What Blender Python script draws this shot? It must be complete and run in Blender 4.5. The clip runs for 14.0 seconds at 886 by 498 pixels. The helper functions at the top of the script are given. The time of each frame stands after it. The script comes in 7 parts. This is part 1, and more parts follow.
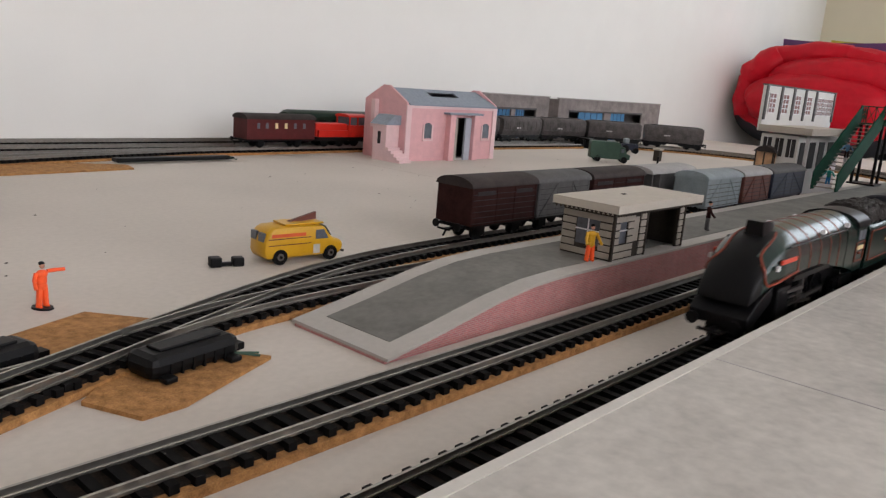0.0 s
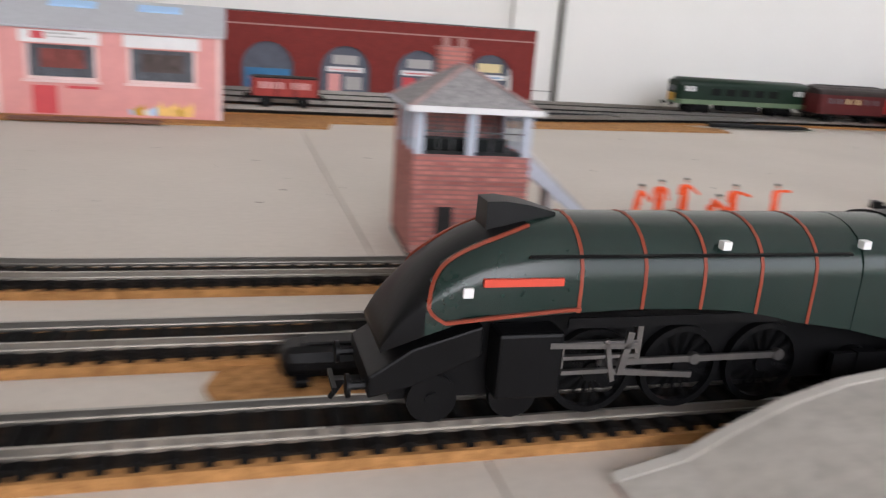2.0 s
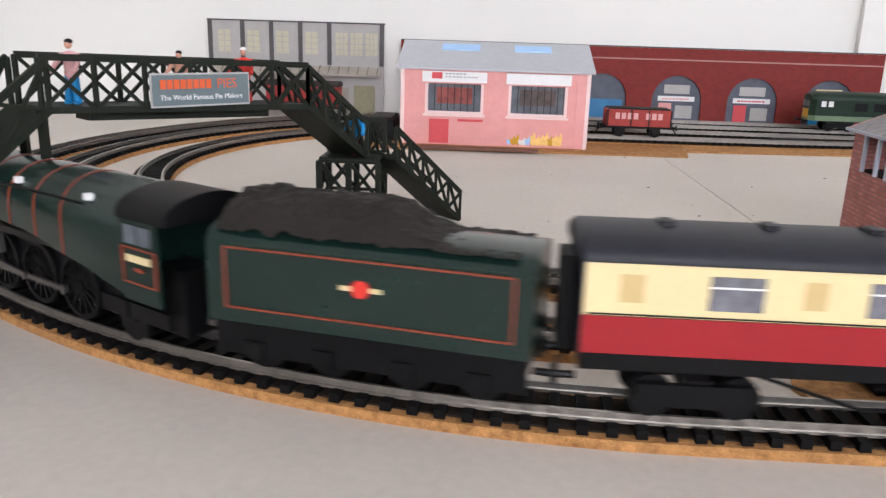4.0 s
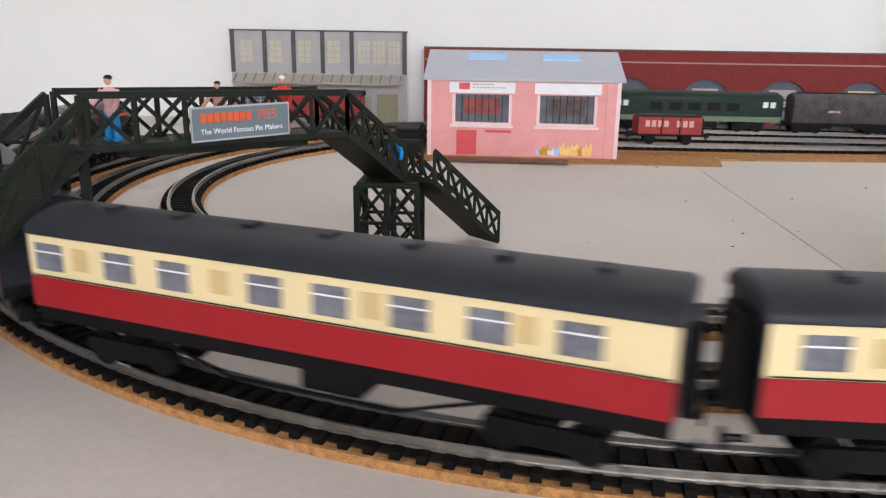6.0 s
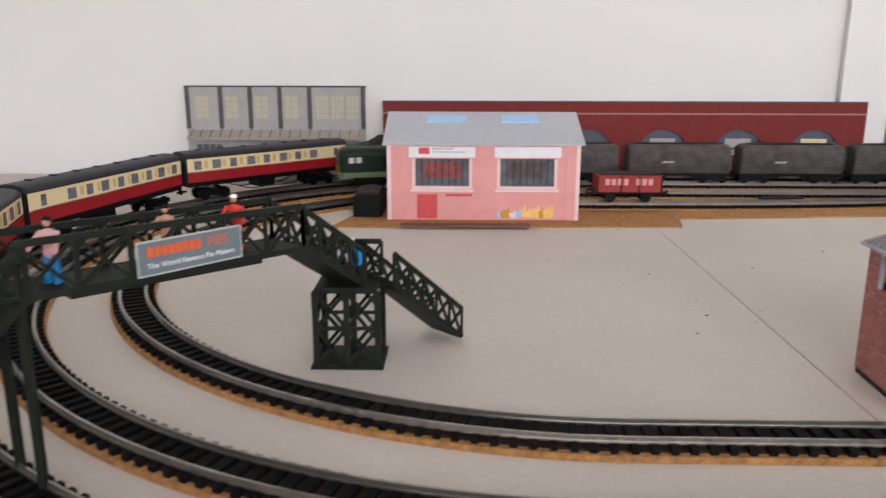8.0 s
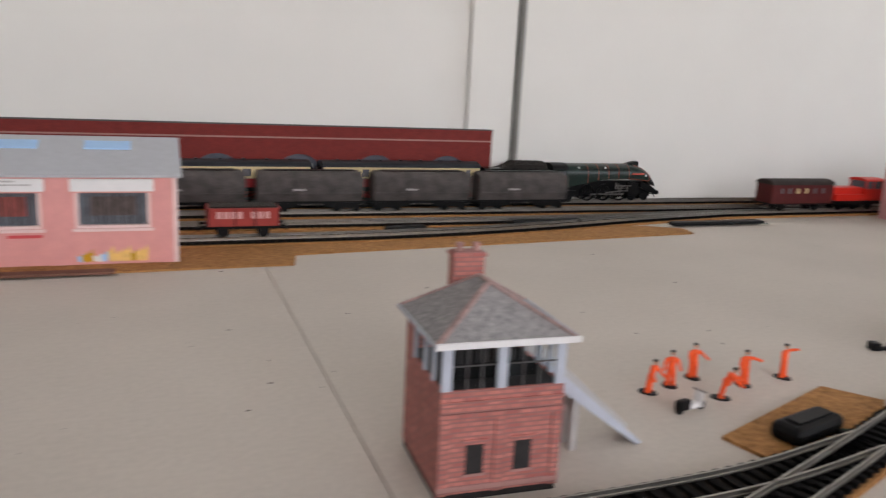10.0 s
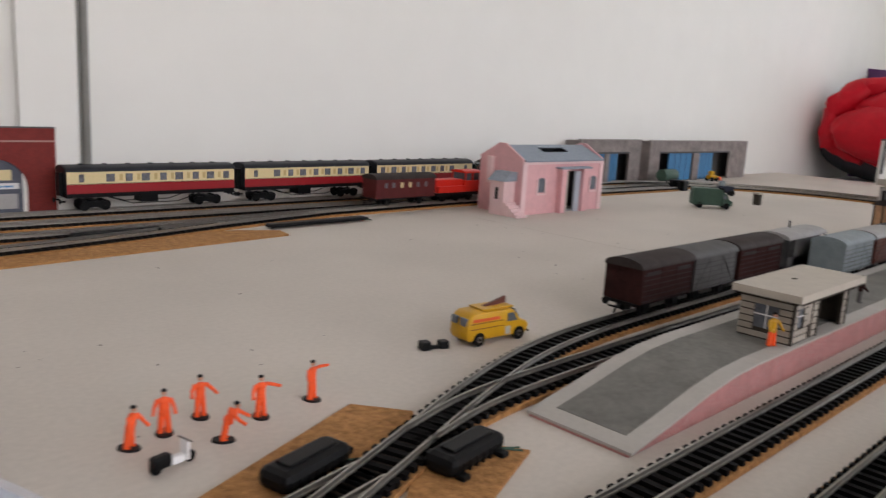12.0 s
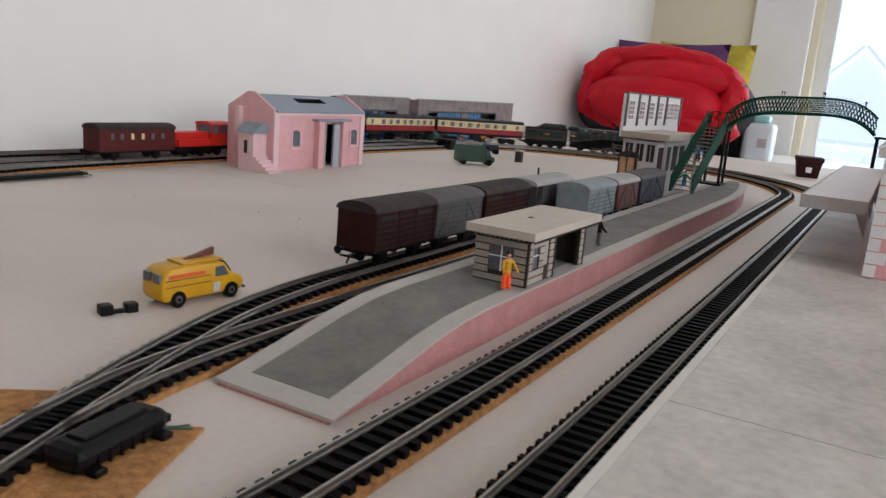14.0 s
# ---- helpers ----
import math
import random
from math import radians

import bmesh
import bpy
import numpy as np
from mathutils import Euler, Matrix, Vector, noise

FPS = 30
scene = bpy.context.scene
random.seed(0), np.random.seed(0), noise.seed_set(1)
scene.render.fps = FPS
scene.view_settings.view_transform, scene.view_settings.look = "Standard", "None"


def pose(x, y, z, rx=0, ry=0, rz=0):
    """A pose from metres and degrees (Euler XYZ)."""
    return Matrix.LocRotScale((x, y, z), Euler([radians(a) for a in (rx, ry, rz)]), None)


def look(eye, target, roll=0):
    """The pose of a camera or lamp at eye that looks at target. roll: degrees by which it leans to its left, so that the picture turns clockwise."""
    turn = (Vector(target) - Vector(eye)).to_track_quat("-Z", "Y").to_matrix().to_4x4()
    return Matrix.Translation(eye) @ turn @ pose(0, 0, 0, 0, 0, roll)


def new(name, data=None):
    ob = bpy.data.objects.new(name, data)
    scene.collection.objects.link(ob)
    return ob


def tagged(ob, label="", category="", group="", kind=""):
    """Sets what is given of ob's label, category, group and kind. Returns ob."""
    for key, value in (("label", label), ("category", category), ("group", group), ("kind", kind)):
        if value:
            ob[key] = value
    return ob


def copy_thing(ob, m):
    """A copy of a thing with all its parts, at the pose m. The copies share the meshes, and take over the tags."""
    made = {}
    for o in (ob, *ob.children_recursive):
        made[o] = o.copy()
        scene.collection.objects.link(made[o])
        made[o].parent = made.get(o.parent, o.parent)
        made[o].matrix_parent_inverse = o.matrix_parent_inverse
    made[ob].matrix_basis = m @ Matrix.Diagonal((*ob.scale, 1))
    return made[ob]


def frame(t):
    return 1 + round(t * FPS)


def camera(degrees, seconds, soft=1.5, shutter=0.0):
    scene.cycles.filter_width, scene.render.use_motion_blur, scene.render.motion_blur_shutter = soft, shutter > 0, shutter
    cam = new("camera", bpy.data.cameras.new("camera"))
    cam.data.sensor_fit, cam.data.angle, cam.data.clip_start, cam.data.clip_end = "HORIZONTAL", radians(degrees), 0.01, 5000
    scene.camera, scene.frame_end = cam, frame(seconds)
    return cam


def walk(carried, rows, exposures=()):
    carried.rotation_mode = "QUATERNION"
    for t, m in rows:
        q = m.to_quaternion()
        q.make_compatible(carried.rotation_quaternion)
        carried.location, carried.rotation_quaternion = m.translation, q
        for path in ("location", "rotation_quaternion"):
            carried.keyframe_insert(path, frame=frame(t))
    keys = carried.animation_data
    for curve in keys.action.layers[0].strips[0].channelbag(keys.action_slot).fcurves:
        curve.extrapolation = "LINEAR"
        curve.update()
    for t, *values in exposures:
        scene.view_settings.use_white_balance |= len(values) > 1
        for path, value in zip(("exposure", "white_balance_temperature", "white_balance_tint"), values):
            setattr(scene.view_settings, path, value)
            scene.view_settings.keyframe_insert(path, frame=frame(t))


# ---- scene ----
cam = camera(59.5, 14.0, soft=1.3, shutter=0.5)
PATH = [
    (0, (0.234, -0.189, 0.125), (1.705, 1.097, -0.306), 4.7),
    (0.5, (0.22, -0.192, 0.123), (1.646, 1.137, -0.325), 4.5),
    (1, (0.166, -0.2, 0.108), (1.413, 1.281, -0.395), 5.2),
    (1.5, (0.096, -0.217, 0.103), (1.024, 1.47, -0.438), 5.2),
    (2, (0.028, -0.24, 0.111), (0.551, 1.607, -0.451), 4.2),
    (2.5, (-0.0172, -0.2594, 0.1108), (0.195, 1.676, -0.424), 4.15),
    (3, (-0.0431, -0.2680, 0.1160), (0.015, 1.678, -0.423), 2.8),
    (3.5, (-0.0763, -0.2734, 0.1140), (-0.1315, 1.669, -0.423), 2.68),
    (6, (-0.106, -0.259, 0.127), (-0.239, 1.663, -0.411), 0.8),
    (6.5, (-0.1056, -0.2565, 0.1278), (-0.2135, 1.679, -0.4215), 0.54),
    (7, (-0.119, -0.254, 0.14), (-0.276, 1.67, -0.383), -0.3),
    (9.5, (-0.038, -0.191, 0.183), (0.427, 1.704, -0.256), 1.9),
    (10, (0.0, -0.174, 0.18), (0.69, 1.652, -0.254), 2.9),
    (10.5, (0.05, -0.166, 0.181), (0.974, 1.56, -0.229), 3.6),
    (11, (0.084, -0.165, 0.18), (1.183, 1.459, -0.21), 3.4),
    (11.5, (0.112, -0.161, 0.178), (1.37, 1.348, -0.2), 3.4),
    (12, (0.139, -0.15, 0.171), (1.514, 1.252, -0.212), 3.4),
    (12.5, (0.171, -0.148, 0.163), (1.667, 1.12, -0.231), 3.0),
    (13, (0.191, -0.143, 0.157), (1.769, 1.016, -0.251), 3.5),
    (13.5, (0.213, -0.139, 0.152), (1.878, 0.89, -0.261), 3.3),
    (14, (0.224, -0.144, 0.142), (1.923, 0.825, -0.276), 4.9),
]
walk(cam, [(t, look(eye, target, roll)) for t, eye, target, roll in PATH],
     exposures=[(0.0, -0.18, 6500, 10), (1.0, -0.16, 6500, 10), (2.5, 0.28, 6250, 10), (3.5, 0.38, 6180, 10), (5.8, 0.27, 6150, 10), (7.0, 0.26, 6200, 10), (9.5, -0.24, 6500, 10), (11.0, -0.28, 6500, 10), (12.5, -0.27, 6450, 10), (14.0, -0.26, 6350, 10)])

# ---- light ----
world = bpy.data.worlds.new("world")
scene.world = world
world.use_nodes = True
sky = world.node_tree.nodes.new("ShaderNodeTexSky")
sky.sky_type, sky.sun_disc, sky.sun_elevation, sky.sun_rotation = "NISHITA", False, radians(38), radians(120)
world.node_tree.links.new(sky.outputs[0], world.node_tree.nodes["Background"].inputs[0])
world.node_tree.nodes["Background"].inputs[1].default_value = 0.15


def window_light(name, m, w, h, watts, color):
    lamp = bpy.data.lights.new(name, "AREA")
    lamp.shape, lamp.size, lamp.size_y, lamp.energy, lamp.color = "RECTANGLE", w, h, watts, color
    ob = new(name, lamp)
    ob.matrix_basis = m
    return ob


# daylight in the openings of the side window and of the two windows behind the viewer
window_light("window_daylight", look((3.66, -0.55, 0.6), (1.0, -0.3, 0.2)), 1.3, 1.2, 15, (0.93, 0.95, 1.0))
window_light("window_daylight", look((0.2, -2.12, 0.75), (0.2, 0.3, 0.05)), 1.7, 1.2, 37, (1.0, 0.945, 0.955))
window_light("window_daylight", look((2.2, -2.12, 0.75), (1.9, 0.3, 0.05)), 1.7, 1.2, 14, (1.0, 0.945, 0.955))


# ---- materials ----
def mat(name, color, rough=0.6, var=0.12, scale=150.0, bump=0.08, metal=0.0, second=None, fine=6.0, gloss=None):
    m = bpy.data.materials.new(name)
    m.use_nodes = True
    nt = m.node_tree
    bsdf = nt.nodes["Principled BSDF"]
    bsdf.inputs["Roughness"].default_value, bsdf.inputs["Metallic"].default_value = rough, metal
    bsdf.inputs["Specular IOR Level"].default_value = gloss if gloss is not None else (0.2 if max(color) < 0.12 else 0.4)
    tc = nt.nodes.new("ShaderNodeTexCoord")
    n1 = nt.nodes.new("ShaderNodeTexNoise")
    n1.inputs["Scale"].default_value, n1.inputs["Detail"].default_value = scale, 5
    n2 = nt.nodes.new("ShaderNodeTexNoise")
    n2.inputs["Scale"].default_value, n2.inputs["Detail"].default_value = scale * fine, 3
    nt.links.new(tc.outputs["Object"], n1.inputs["Vector"])
    nt.links.new(tc.outputs["Object"], n2.inputs["Vector"])
    mix = nt.nodes.new("ShaderNodeMix")
    mix.data_type = "FLOAT"
    mix.inputs[0].default_value = 0.4
    nt.links.new(n1.outputs["Fac"], mix.inputs[2])
    nt.links.new(n2.outputs["Fac"], mix.inputs[3])
    ramp = nt.nodes.new("ShaderNodeValToRGB")
    c2 = second or [min(1, c * (1 + var)) for c in color]
    ramp.color_ramp.elements[0].position, ramp.color_ramp.elements[1].position = 0.35, 0.65
    ramp.color_ramp.elements[0].color = (*[c * (1 - var) for c in color], 1)
    ramp.color_ramp.elements[1].color = (*c2, 1)
    nt.links.new(mix.outputs[0], ramp.inputs[0])
    nt.links.new(ramp.outputs[0], bsdf.inputs["Base Color"])
    if bump:
        b = nt.nodes.new("ShaderNodeBump")
        b.inputs["Strength"].default_value, b.inputs["Distance"].default_value = bump, 0.002
        nt.links.new(mix.outputs[0], b.inputs["Height"])
        nt.links.new(b.outputs[0], bsdf.inputs["Normal"])
    return m


def brick_mat(name, brick, brick2, mortar, course=0.0022, rough=0.75, seam=0.035):
    """Printed brick paper, with courses along x+y and up z."""
    m = mat(name, brick, rough)
    nt = m.node_tree
    tc = nt.nodes.new("ShaderNodeTexCoord")
    sep = nt.nodes.new("ShaderNodeSeparateXYZ")
    add = nt.nodes.new("ShaderNodeMath")
    comb = nt.nodes.new("ShaderNodeCombineXYZ")
    nt.links.new(tc.outputs["Object"], sep.inputs[0])
    nt.links.new(sep.outputs[0], add.inputs[0])
    nt.links.new(sep.outputs[1], add.inputs[1])
    nt.links.new(add.outputs[0], comb.inputs[0])
    nt.links.new(sep.outputs[2], comb.inputs[1])
    bt = nt.nodes.new("ShaderNodeTexBrick")
    bt.inputs["Scale"].default_value = 1.0
    bt.inputs["Brick Width"].default_value, bt.inputs["Row Height"].default_value = course * 3, course
    bt.inputs["Mortar Size"].default_value, bt.inputs["Bias"].default_value = course * seam * 4, 0.0
    bt.inputs["Color1"].default_value, bt.inputs["Color2"].default_value = (*brick, 1), (*brick2, 1)
    bt.inputs["Mortar"].default_value = (*mortar, 1)
    nt.links.new(comb.outputs[0], bt.inputs["Vector"])
    n = nt.nodes.new("ShaderNodeTexNoise")
    n.inputs["Scale"].default_value = 90
    nt.links.new(tc.outputs["Object"], n.inputs["Vector"])
    mx = nt.nodes.new("ShaderNodeMix")
    mx.data_type, mx.blend_type = "RGBA", "MULTIPLY"
    mx.inputs[0].default_value = 0.35
    nt.links.new(bt.outputs["Color"], mx.inputs[6])
    nt.links.new(n.outputs["Fac"], mx.inputs[7])
    nt.links.new(mx.outputs[2], nt.nodes["Principled BSDF"].inputs["Base Color"])
    return m


def glass_mat(name, tint=(0.9, 0.95, 0.97)):
    m = bpy.data.materials.new(name)
    m.use_nodes = True
    b = m.node_tree.nodes["Principled BSDF"]
    b.inputs["Base Color"].default_value = (*tint, 1)
    b.inputs["Transmission Weight"].default_value, b.inputs["Roughness"].default_value, b.inputs["IOR"].default_value = 1.0, 0.03, 1.05
    return m


def glow_mat(name, color, strength):
    m = bpy.data.materials.new(name)
    m.use_nodes = True
    b = m.node_tree.nodes["Principled BSDF"]
    b.inputs["Base Color"].default_value = (*color, 1)
    b.inputs["Emission Color"].default_value, b.inputs["Emission Strength"].default_value = (*color, 1), strength
    return m


M_WALL = mat("wall_paint", (0.80, 0.785, 0.75), 0.8, 0.025, 2.0, 0.02)
M_WALL_CREAM = mat("cream_wall_paint", (0.74, 0.68, 0.52), 0.8, 0.03, 2.0, 0.02)
M_CEIL = mat("ceiling_paint", (0.82, 0.81, 0.79), 0.85, 0.02, 2.0, 0.02)
M_CARPET = mat("carpet", (0.22, 0.19, 0.16), 0.95, 0.2, 60, 0.3)
M_WHITE_GLOSS = mat("white_gloss", (0.82, 0.82, 0.80), 0.35, 0.03, 8, 0.02)
M_BOARD = mat("board_paint", (0.56, 0.507, 0.45), 0.62, 0.075, 5.5, 0.05, fine=45)
M_BOARD_SIDE = mat("board_edge_wood", (0.45, 0.33, 0.2), 0.7, 0.15, 40, 0.1)
M_CORK = mat("cork", (0.36, 0.165, 0.05), 0.9, 0.4, 260, 0.5, second=(0.52, 0.26, 0.09))
M_SLEEPER = mat("sleeper_plastic", (0.005, 0.0045, 0.0045), 0.7, 0.3, 200, 0.1, gloss=0.1)
M_WEB = mat("dark_ballast", (0.013, 0.0105, 0.009), 0.85, 0.3, 300, 0.3, second=(0.034, 0.024, 0.017), gloss=0.1)
M_RAIL = mat("nickel_rail", (0.35, 0.33, 0.30), 0.30, 0.15, 60, 0.02, metal=0.9)
M_PLAT = mat("platform_tarmac_paper", (0.145, 0.14, 0.125), 0.8, 0.14, 38, 0.05, second=(0.20, 0.195, 0.175))
M_EDGE = mat("platform_edge_card", (0.42, 0.395, 0.36), 0.75, 0.06, 50, 0.05)
M_PLATB = mat("platform_slab_paper", (0.450, 0.422, 0.382), 0.6, 0.16, 20, 0.06, second=(0.57, 0.537, 0.488), fine=9)
M_PLATB_EDGE = mat("platform_edge_white", (0.58, 0.55, 0.50), 0.7, 0.05, 60, 0.03)
M_PINKBRICK = brick_mat("pink_brick_paper", (0.60, 0.22, 0.21), (0.46, 0.17, 0.17), (0.52, 0.36, 0.34), 0.0011)
M_REDBRICK = brick_mat("red_brick_paper", (0.66, 0.245, 0.20), (0.47, 0.15, 0.13), (0.36, 0.17, 0.155), 0.0023, seam=0.05)
M_RIDGE = mat("worn_ridge_paper", (0.30, 0.22, 0.215), 0.75, 0.2, 220, 0.05, second=(0.50, 0.33, 0.31))
M_ARCH = brick_mat("crimson_brick_paper", (0.27, 0.027, 0.020), (0.20, 0.02, 0.016), (0.22, 0.03, 0.025), 0.0012)
M_ARCH_IN = mat("slate_blue_paper", (0.10, 0.11, 0.14), 0.7, 0.15, 120, 0.03)
M_STONE = mat("stone_band_paper", (0.40, 0.22, 0.20), 0.75, 0.1, 120, 0.04)
M_GREY_CARD = mat("grey_card", (0.42, 0.40, 0.39), 0.75, 0.07, 60, 0.04)
M_GREY_DARK = mat("dark_grey_card", (0.10, 0.095, 0.095), 0.75, 0.1, 60, 0.04)
M_PARCEL = mat("pink_wall_paper", (0.72, 0.33, 0.31), 0.7, 0.06, 70, 0.03)
M_PARCEL_LIGHT = mat("pale_pink_paper", (0.80, 0.60, 0.58), 0.7, 0.05, 70, 0.03)
M_PALE_BLUE = mat("pale_blue_card", (0.46, 0.49, 0.56), 0.65, 0.06, 60, 0.03)
M_WHITE = mat("white_card", (0.76, 0.75, 0.75), 0.65, 0.04, 60, 0.03)
M_ROOF_PALE = mat("pale_slate_paper", (0.46, 0.47, 0.50), 0.7, 0.05, 120, 0.05)
M_SKYLIGHT = mat("skylight_blue", (0.36, 0.56, 0.82), 0.5, 0.05, 60, 0.0)
M_DIM_RED = mat("dim_red_print", (0.27, 0.065, 0.055), 0.6, 0.35, 90, 0.0)
M_DIM_BROWN = mat("dim_brown_print", (0.11, 0.085, 0.08), 0.6, 0.35, 90, 0.0)
M_PALE_YELLOW = mat("pale_yellow_spray", (0.86, 0.56, 0.18), 0.6, 0.12, 200, 0.0)
M_DARK_STRIP = mat("brown_strip_wood", (0.16, 0.07, 0.045), 0.7, 0.2, 60, 0.05)
M_SLATE = mat("slate_paper", (0.22, 0.215, 0.225), 0.75, 0.25, 330, 0.2, second=(0.36, 0.34, 0.34))
M_SLATE_BLUE = mat("blue_slate_paper", (0.25, 0.285, 0.33), 0.7, 0.15, 240, 0.15)
M_SHED = mat("pink_stone_paper", (0.71, 0.40, 0.41), 0.75, 0.07, 90, 0.06)
M_SHED_LIGHT = mat("pale_stone_paper", (0.76, 0.54, 0.54), 0.75, 0.06, 90, 0.06)
M_DARK = mat("dark_opening", (0.03, 0.028, 0.028), 0.7, 0.2, 80, 0.02)
M_GLASSY = mat("printed_window", (0.10, 0.11, 0.13), 0.35, 0.3, 80, 0.0)
M_REDPRINT = mat("red_print", (0.62, 0.08, 0.09), 0.6, 0.06, 80, 0.0)
M_BLUEPRINT = mat("blue_print", (0.04, 0.18, 0.36), 0.6, 0.1, 80, 0.0)
M_ORANGE = mat("orange_overalls", (0.90, 0.105, 0.02), 0.6, 0.1, 400, 0.05)
M_YELLOW = mat("yellow_enamel", (0.56, 0.30, 0.010), 0.35, 0.06, 120, 0.02)
M_BLACK = mat("black_plastic", (0.005, 0.005, 0.0055), 0.45, 0.25, 150, 0.06, gloss=0.15)
M_LOCO_BLACK = mat("loco_black", (0.004, 0.004, 0.0045), 0.40, 0.2, 120, 0.03, gloss=0.15)
M_LOCO_GREEN = mat("loco_green", (0.0055, 0.0185, 0.0145), 0.24, 0.18, 60, 0.02, gloss=0.5)
M_LINE = mat("orange_lining", (0.22, 0.035, 0.014), 0.5, 0.1, 100, 0.0)
M_NAME = mat("red_nameplate", (0.62, 0.07, 0.04), 0.45, 0.05, 100, 0.0)
M_METAL = mat("bright_rods", (0.20, 0.19, 0.185), 0.35, 0.12, 200, 0.02, metal=0.9)
M_COAL = mat("coal", (0.022, 0.018, 0.016), 0.6, 0.4, 500, 0.8)
M_CREAM = mat("coach_cream", (0.72, 0.585, 0.32), 0.4, 0.04, 60, 0.01)
M_CRIMSON = mat("coach_crimson", (0.29, 0.008, 0.013), 0.38, 0.06, 60, 0.01)
M_COACH_ROOF = mat("coach_roof", (0.020, 0.021, 0.026), 0.45, 0.15, 60, 0.02)
M_COACH_GLASS = mat("coach_window", (0.15, 0.15, 0.17), 0.2, 0.35, 60, 0.0)
M_VAN_BROWN = mat("wagon_brown", (0.032, 0.012, 0.011), 0.7, 0.3, 120, 0.1, gloss=0.08)
M_VAN_GREY = mat("wagon_grey", (0.085, 0.083, 0.082), 0.65, 0.2, 120, 0.08)
M_VAN_PALE = mat("wagon_pale_grey", (0.23, 0.27, 0.285), 0.6, 0.12, 100, 0.05)
M_VAN_RED = mat("wagon_bauxite", (0.12, 0.035, 0.024), 0.6, 0.2, 100, 0.06)
M_VAN_NAVY = mat("wagon_navy", (0.028, 0.034, 0.055), 0.55, 0.2, 100, 0.05)
M_VAN_ROOF = mat("wagon_roof", (0.040, 0.032, 0.030), 0.7, 0.25, 80, 0.04, gloss=0.12)
M_ROOF_WHITE = mat("wagon_roof_pale", (0.33, 0.32, 0.31), 0.6, 0.12, 80, 0.04)
M_WOOD = mat("pale_wood_print", (0.50, 0.29, 0.16), 0.7, 0.25, 100, 0.05)
M_HOPPER = mat("hopper_grey", (0.062, 0.056, 0.054), 0.65, 0.3, 70, 0.08, second=(0.115, 0.10, 0.096))
M_DIESEL = mat("diesel_green", (0.011, 0.026, 0.016), 0.4, 0.15, 80, 0.02)
M_LIME = mat("pale_green_band", (0.13, 0.19, 0.11), 0.45, 0.06, 80, 0.0)
M_SHUNT = mat("shunter_red", (0.60, 0.022, 0.012), 0.4, 0.06, 80, 0.01)
M_MAROON = mat("maroon_coach", (0.085, 0.014, 0.014), 0.5, 0.15, 80, 0.03)
M_BRIDGE = mat("black_green_plastic", (0.012, 0.0145, 0.010), 0.55, 0.2, 120, 0.05, gloss=0.15)
M_GREEN = mat("green_plastic", (0.005, 0.050, 0.027), 0.7, 0.2, 120, 0.03, gloss=0.04)
M_TIMBER = mat("timber_slat", (0.37, 0.33, 0.28), 0.75, 0.08, 120, 0.06)
M_TIMBER_GAP = mat("timber_dark", (0.045, 0.037, 0.03), 0.8, 0.2, 120, 0.05)
M_HUT_ROOF = mat("hut_roof_card", (0.47, 0.425, 0.36), 0.75, 0.05, 80, 0.04)
M_VANGREEN = mat("green_enamel", (0.055, 0.10, 0.075), 0.45, 0.12, 120, 0.02)
M_REDCLOTH = mat("red_nylon", (0.50, 0.006, 0.018), 0.5, 0.12, 9, 0.12, gloss=0.2)
M_GREYCLOTH = mat("grey_cloth", (0.055, 0.055, 0.062), 0.8, 0.1, 30, 0.05)
M_PURPLE = mat("purple_cloth", (0.10, 0.03, 0.12), 0.75, 0.1, 30, 0.05)
M_YELCLOTH = mat("yellow_bag", (0.80, 0.58, 0.03), 0.5, 0.05, 9, 0.05, second=(0.22, 0.24, 0.05), fine=3)
M_SKIN = mat("painted_flesh", (0.55, 0.28, 0.19), 0.6, 0.05, 200, 0.0)
M_BLUE = mat("blue_paint", (0.01, 0.22, 0.52), 0.55, 0.06, 200, 0.0)
M_REDP = mat("red_paint", (0.60, 0.03, 0.02), 0.55, 0.06, 200, 0.0)
M_PINKP = mat("pink_paint", (0.62, 0.34, 0.33), 0.55, 0.06, 200, 0.0)
M_SIGNBLUE = mat("sign_slate", (0.12, 0.155, 0.165), 0.5, 0.05, 100, 0.0)
M_ORANGEP = mat("sign_orange", (0.62, 0.10, 0.025), 0.5, 0.05, 100, 0.0)
M_TRANSLUCENT = mat("pale_plastic", (0.62, 0.70, 0.72), 0.3, 0.05, 20, 0.0)
M_GLASS = glass_mat("window_glass")
# outdoors: sky backdrop, stone and street emit, standing in for daylight and haze
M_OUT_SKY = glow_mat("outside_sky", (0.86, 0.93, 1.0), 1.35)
M_OUT_STONE_GLOW = glow_mat("outside_stone_glow", (0.80, 0.83, 0.88), 0.86)
M_OUT_DETAIL_GLOW = glow_mat("outside_detail_glow", (0.72, 0.77, 0.84), 0.80)
M_OUT_STREET_GLOW = glow_mat("outside_street_glow", (0.76, 0.79, 0.84), 0.85)


# ---- mesh helpers ----
def box(bm, x0, x1, y0, y1, z0, z1):
    v = [bm.verts.new(p) for p in ((x0, y0, z0), (x1, y0, z0), (x1, y1, z0), (x0, y1, z0), (x0, y0, z1), (x1, y0, z1), (x1, y1, z1), (x0, y1, z1))]
    for f in ((3, 2, 1, 0), (4, 5, 6, 7), (0, 1, 5, 4), (1, 2, 6, 5), (2, 3, 7, 6), (3, 0, 4, 7)):
        bm.faces.new([v[i] for i in f])
    return v


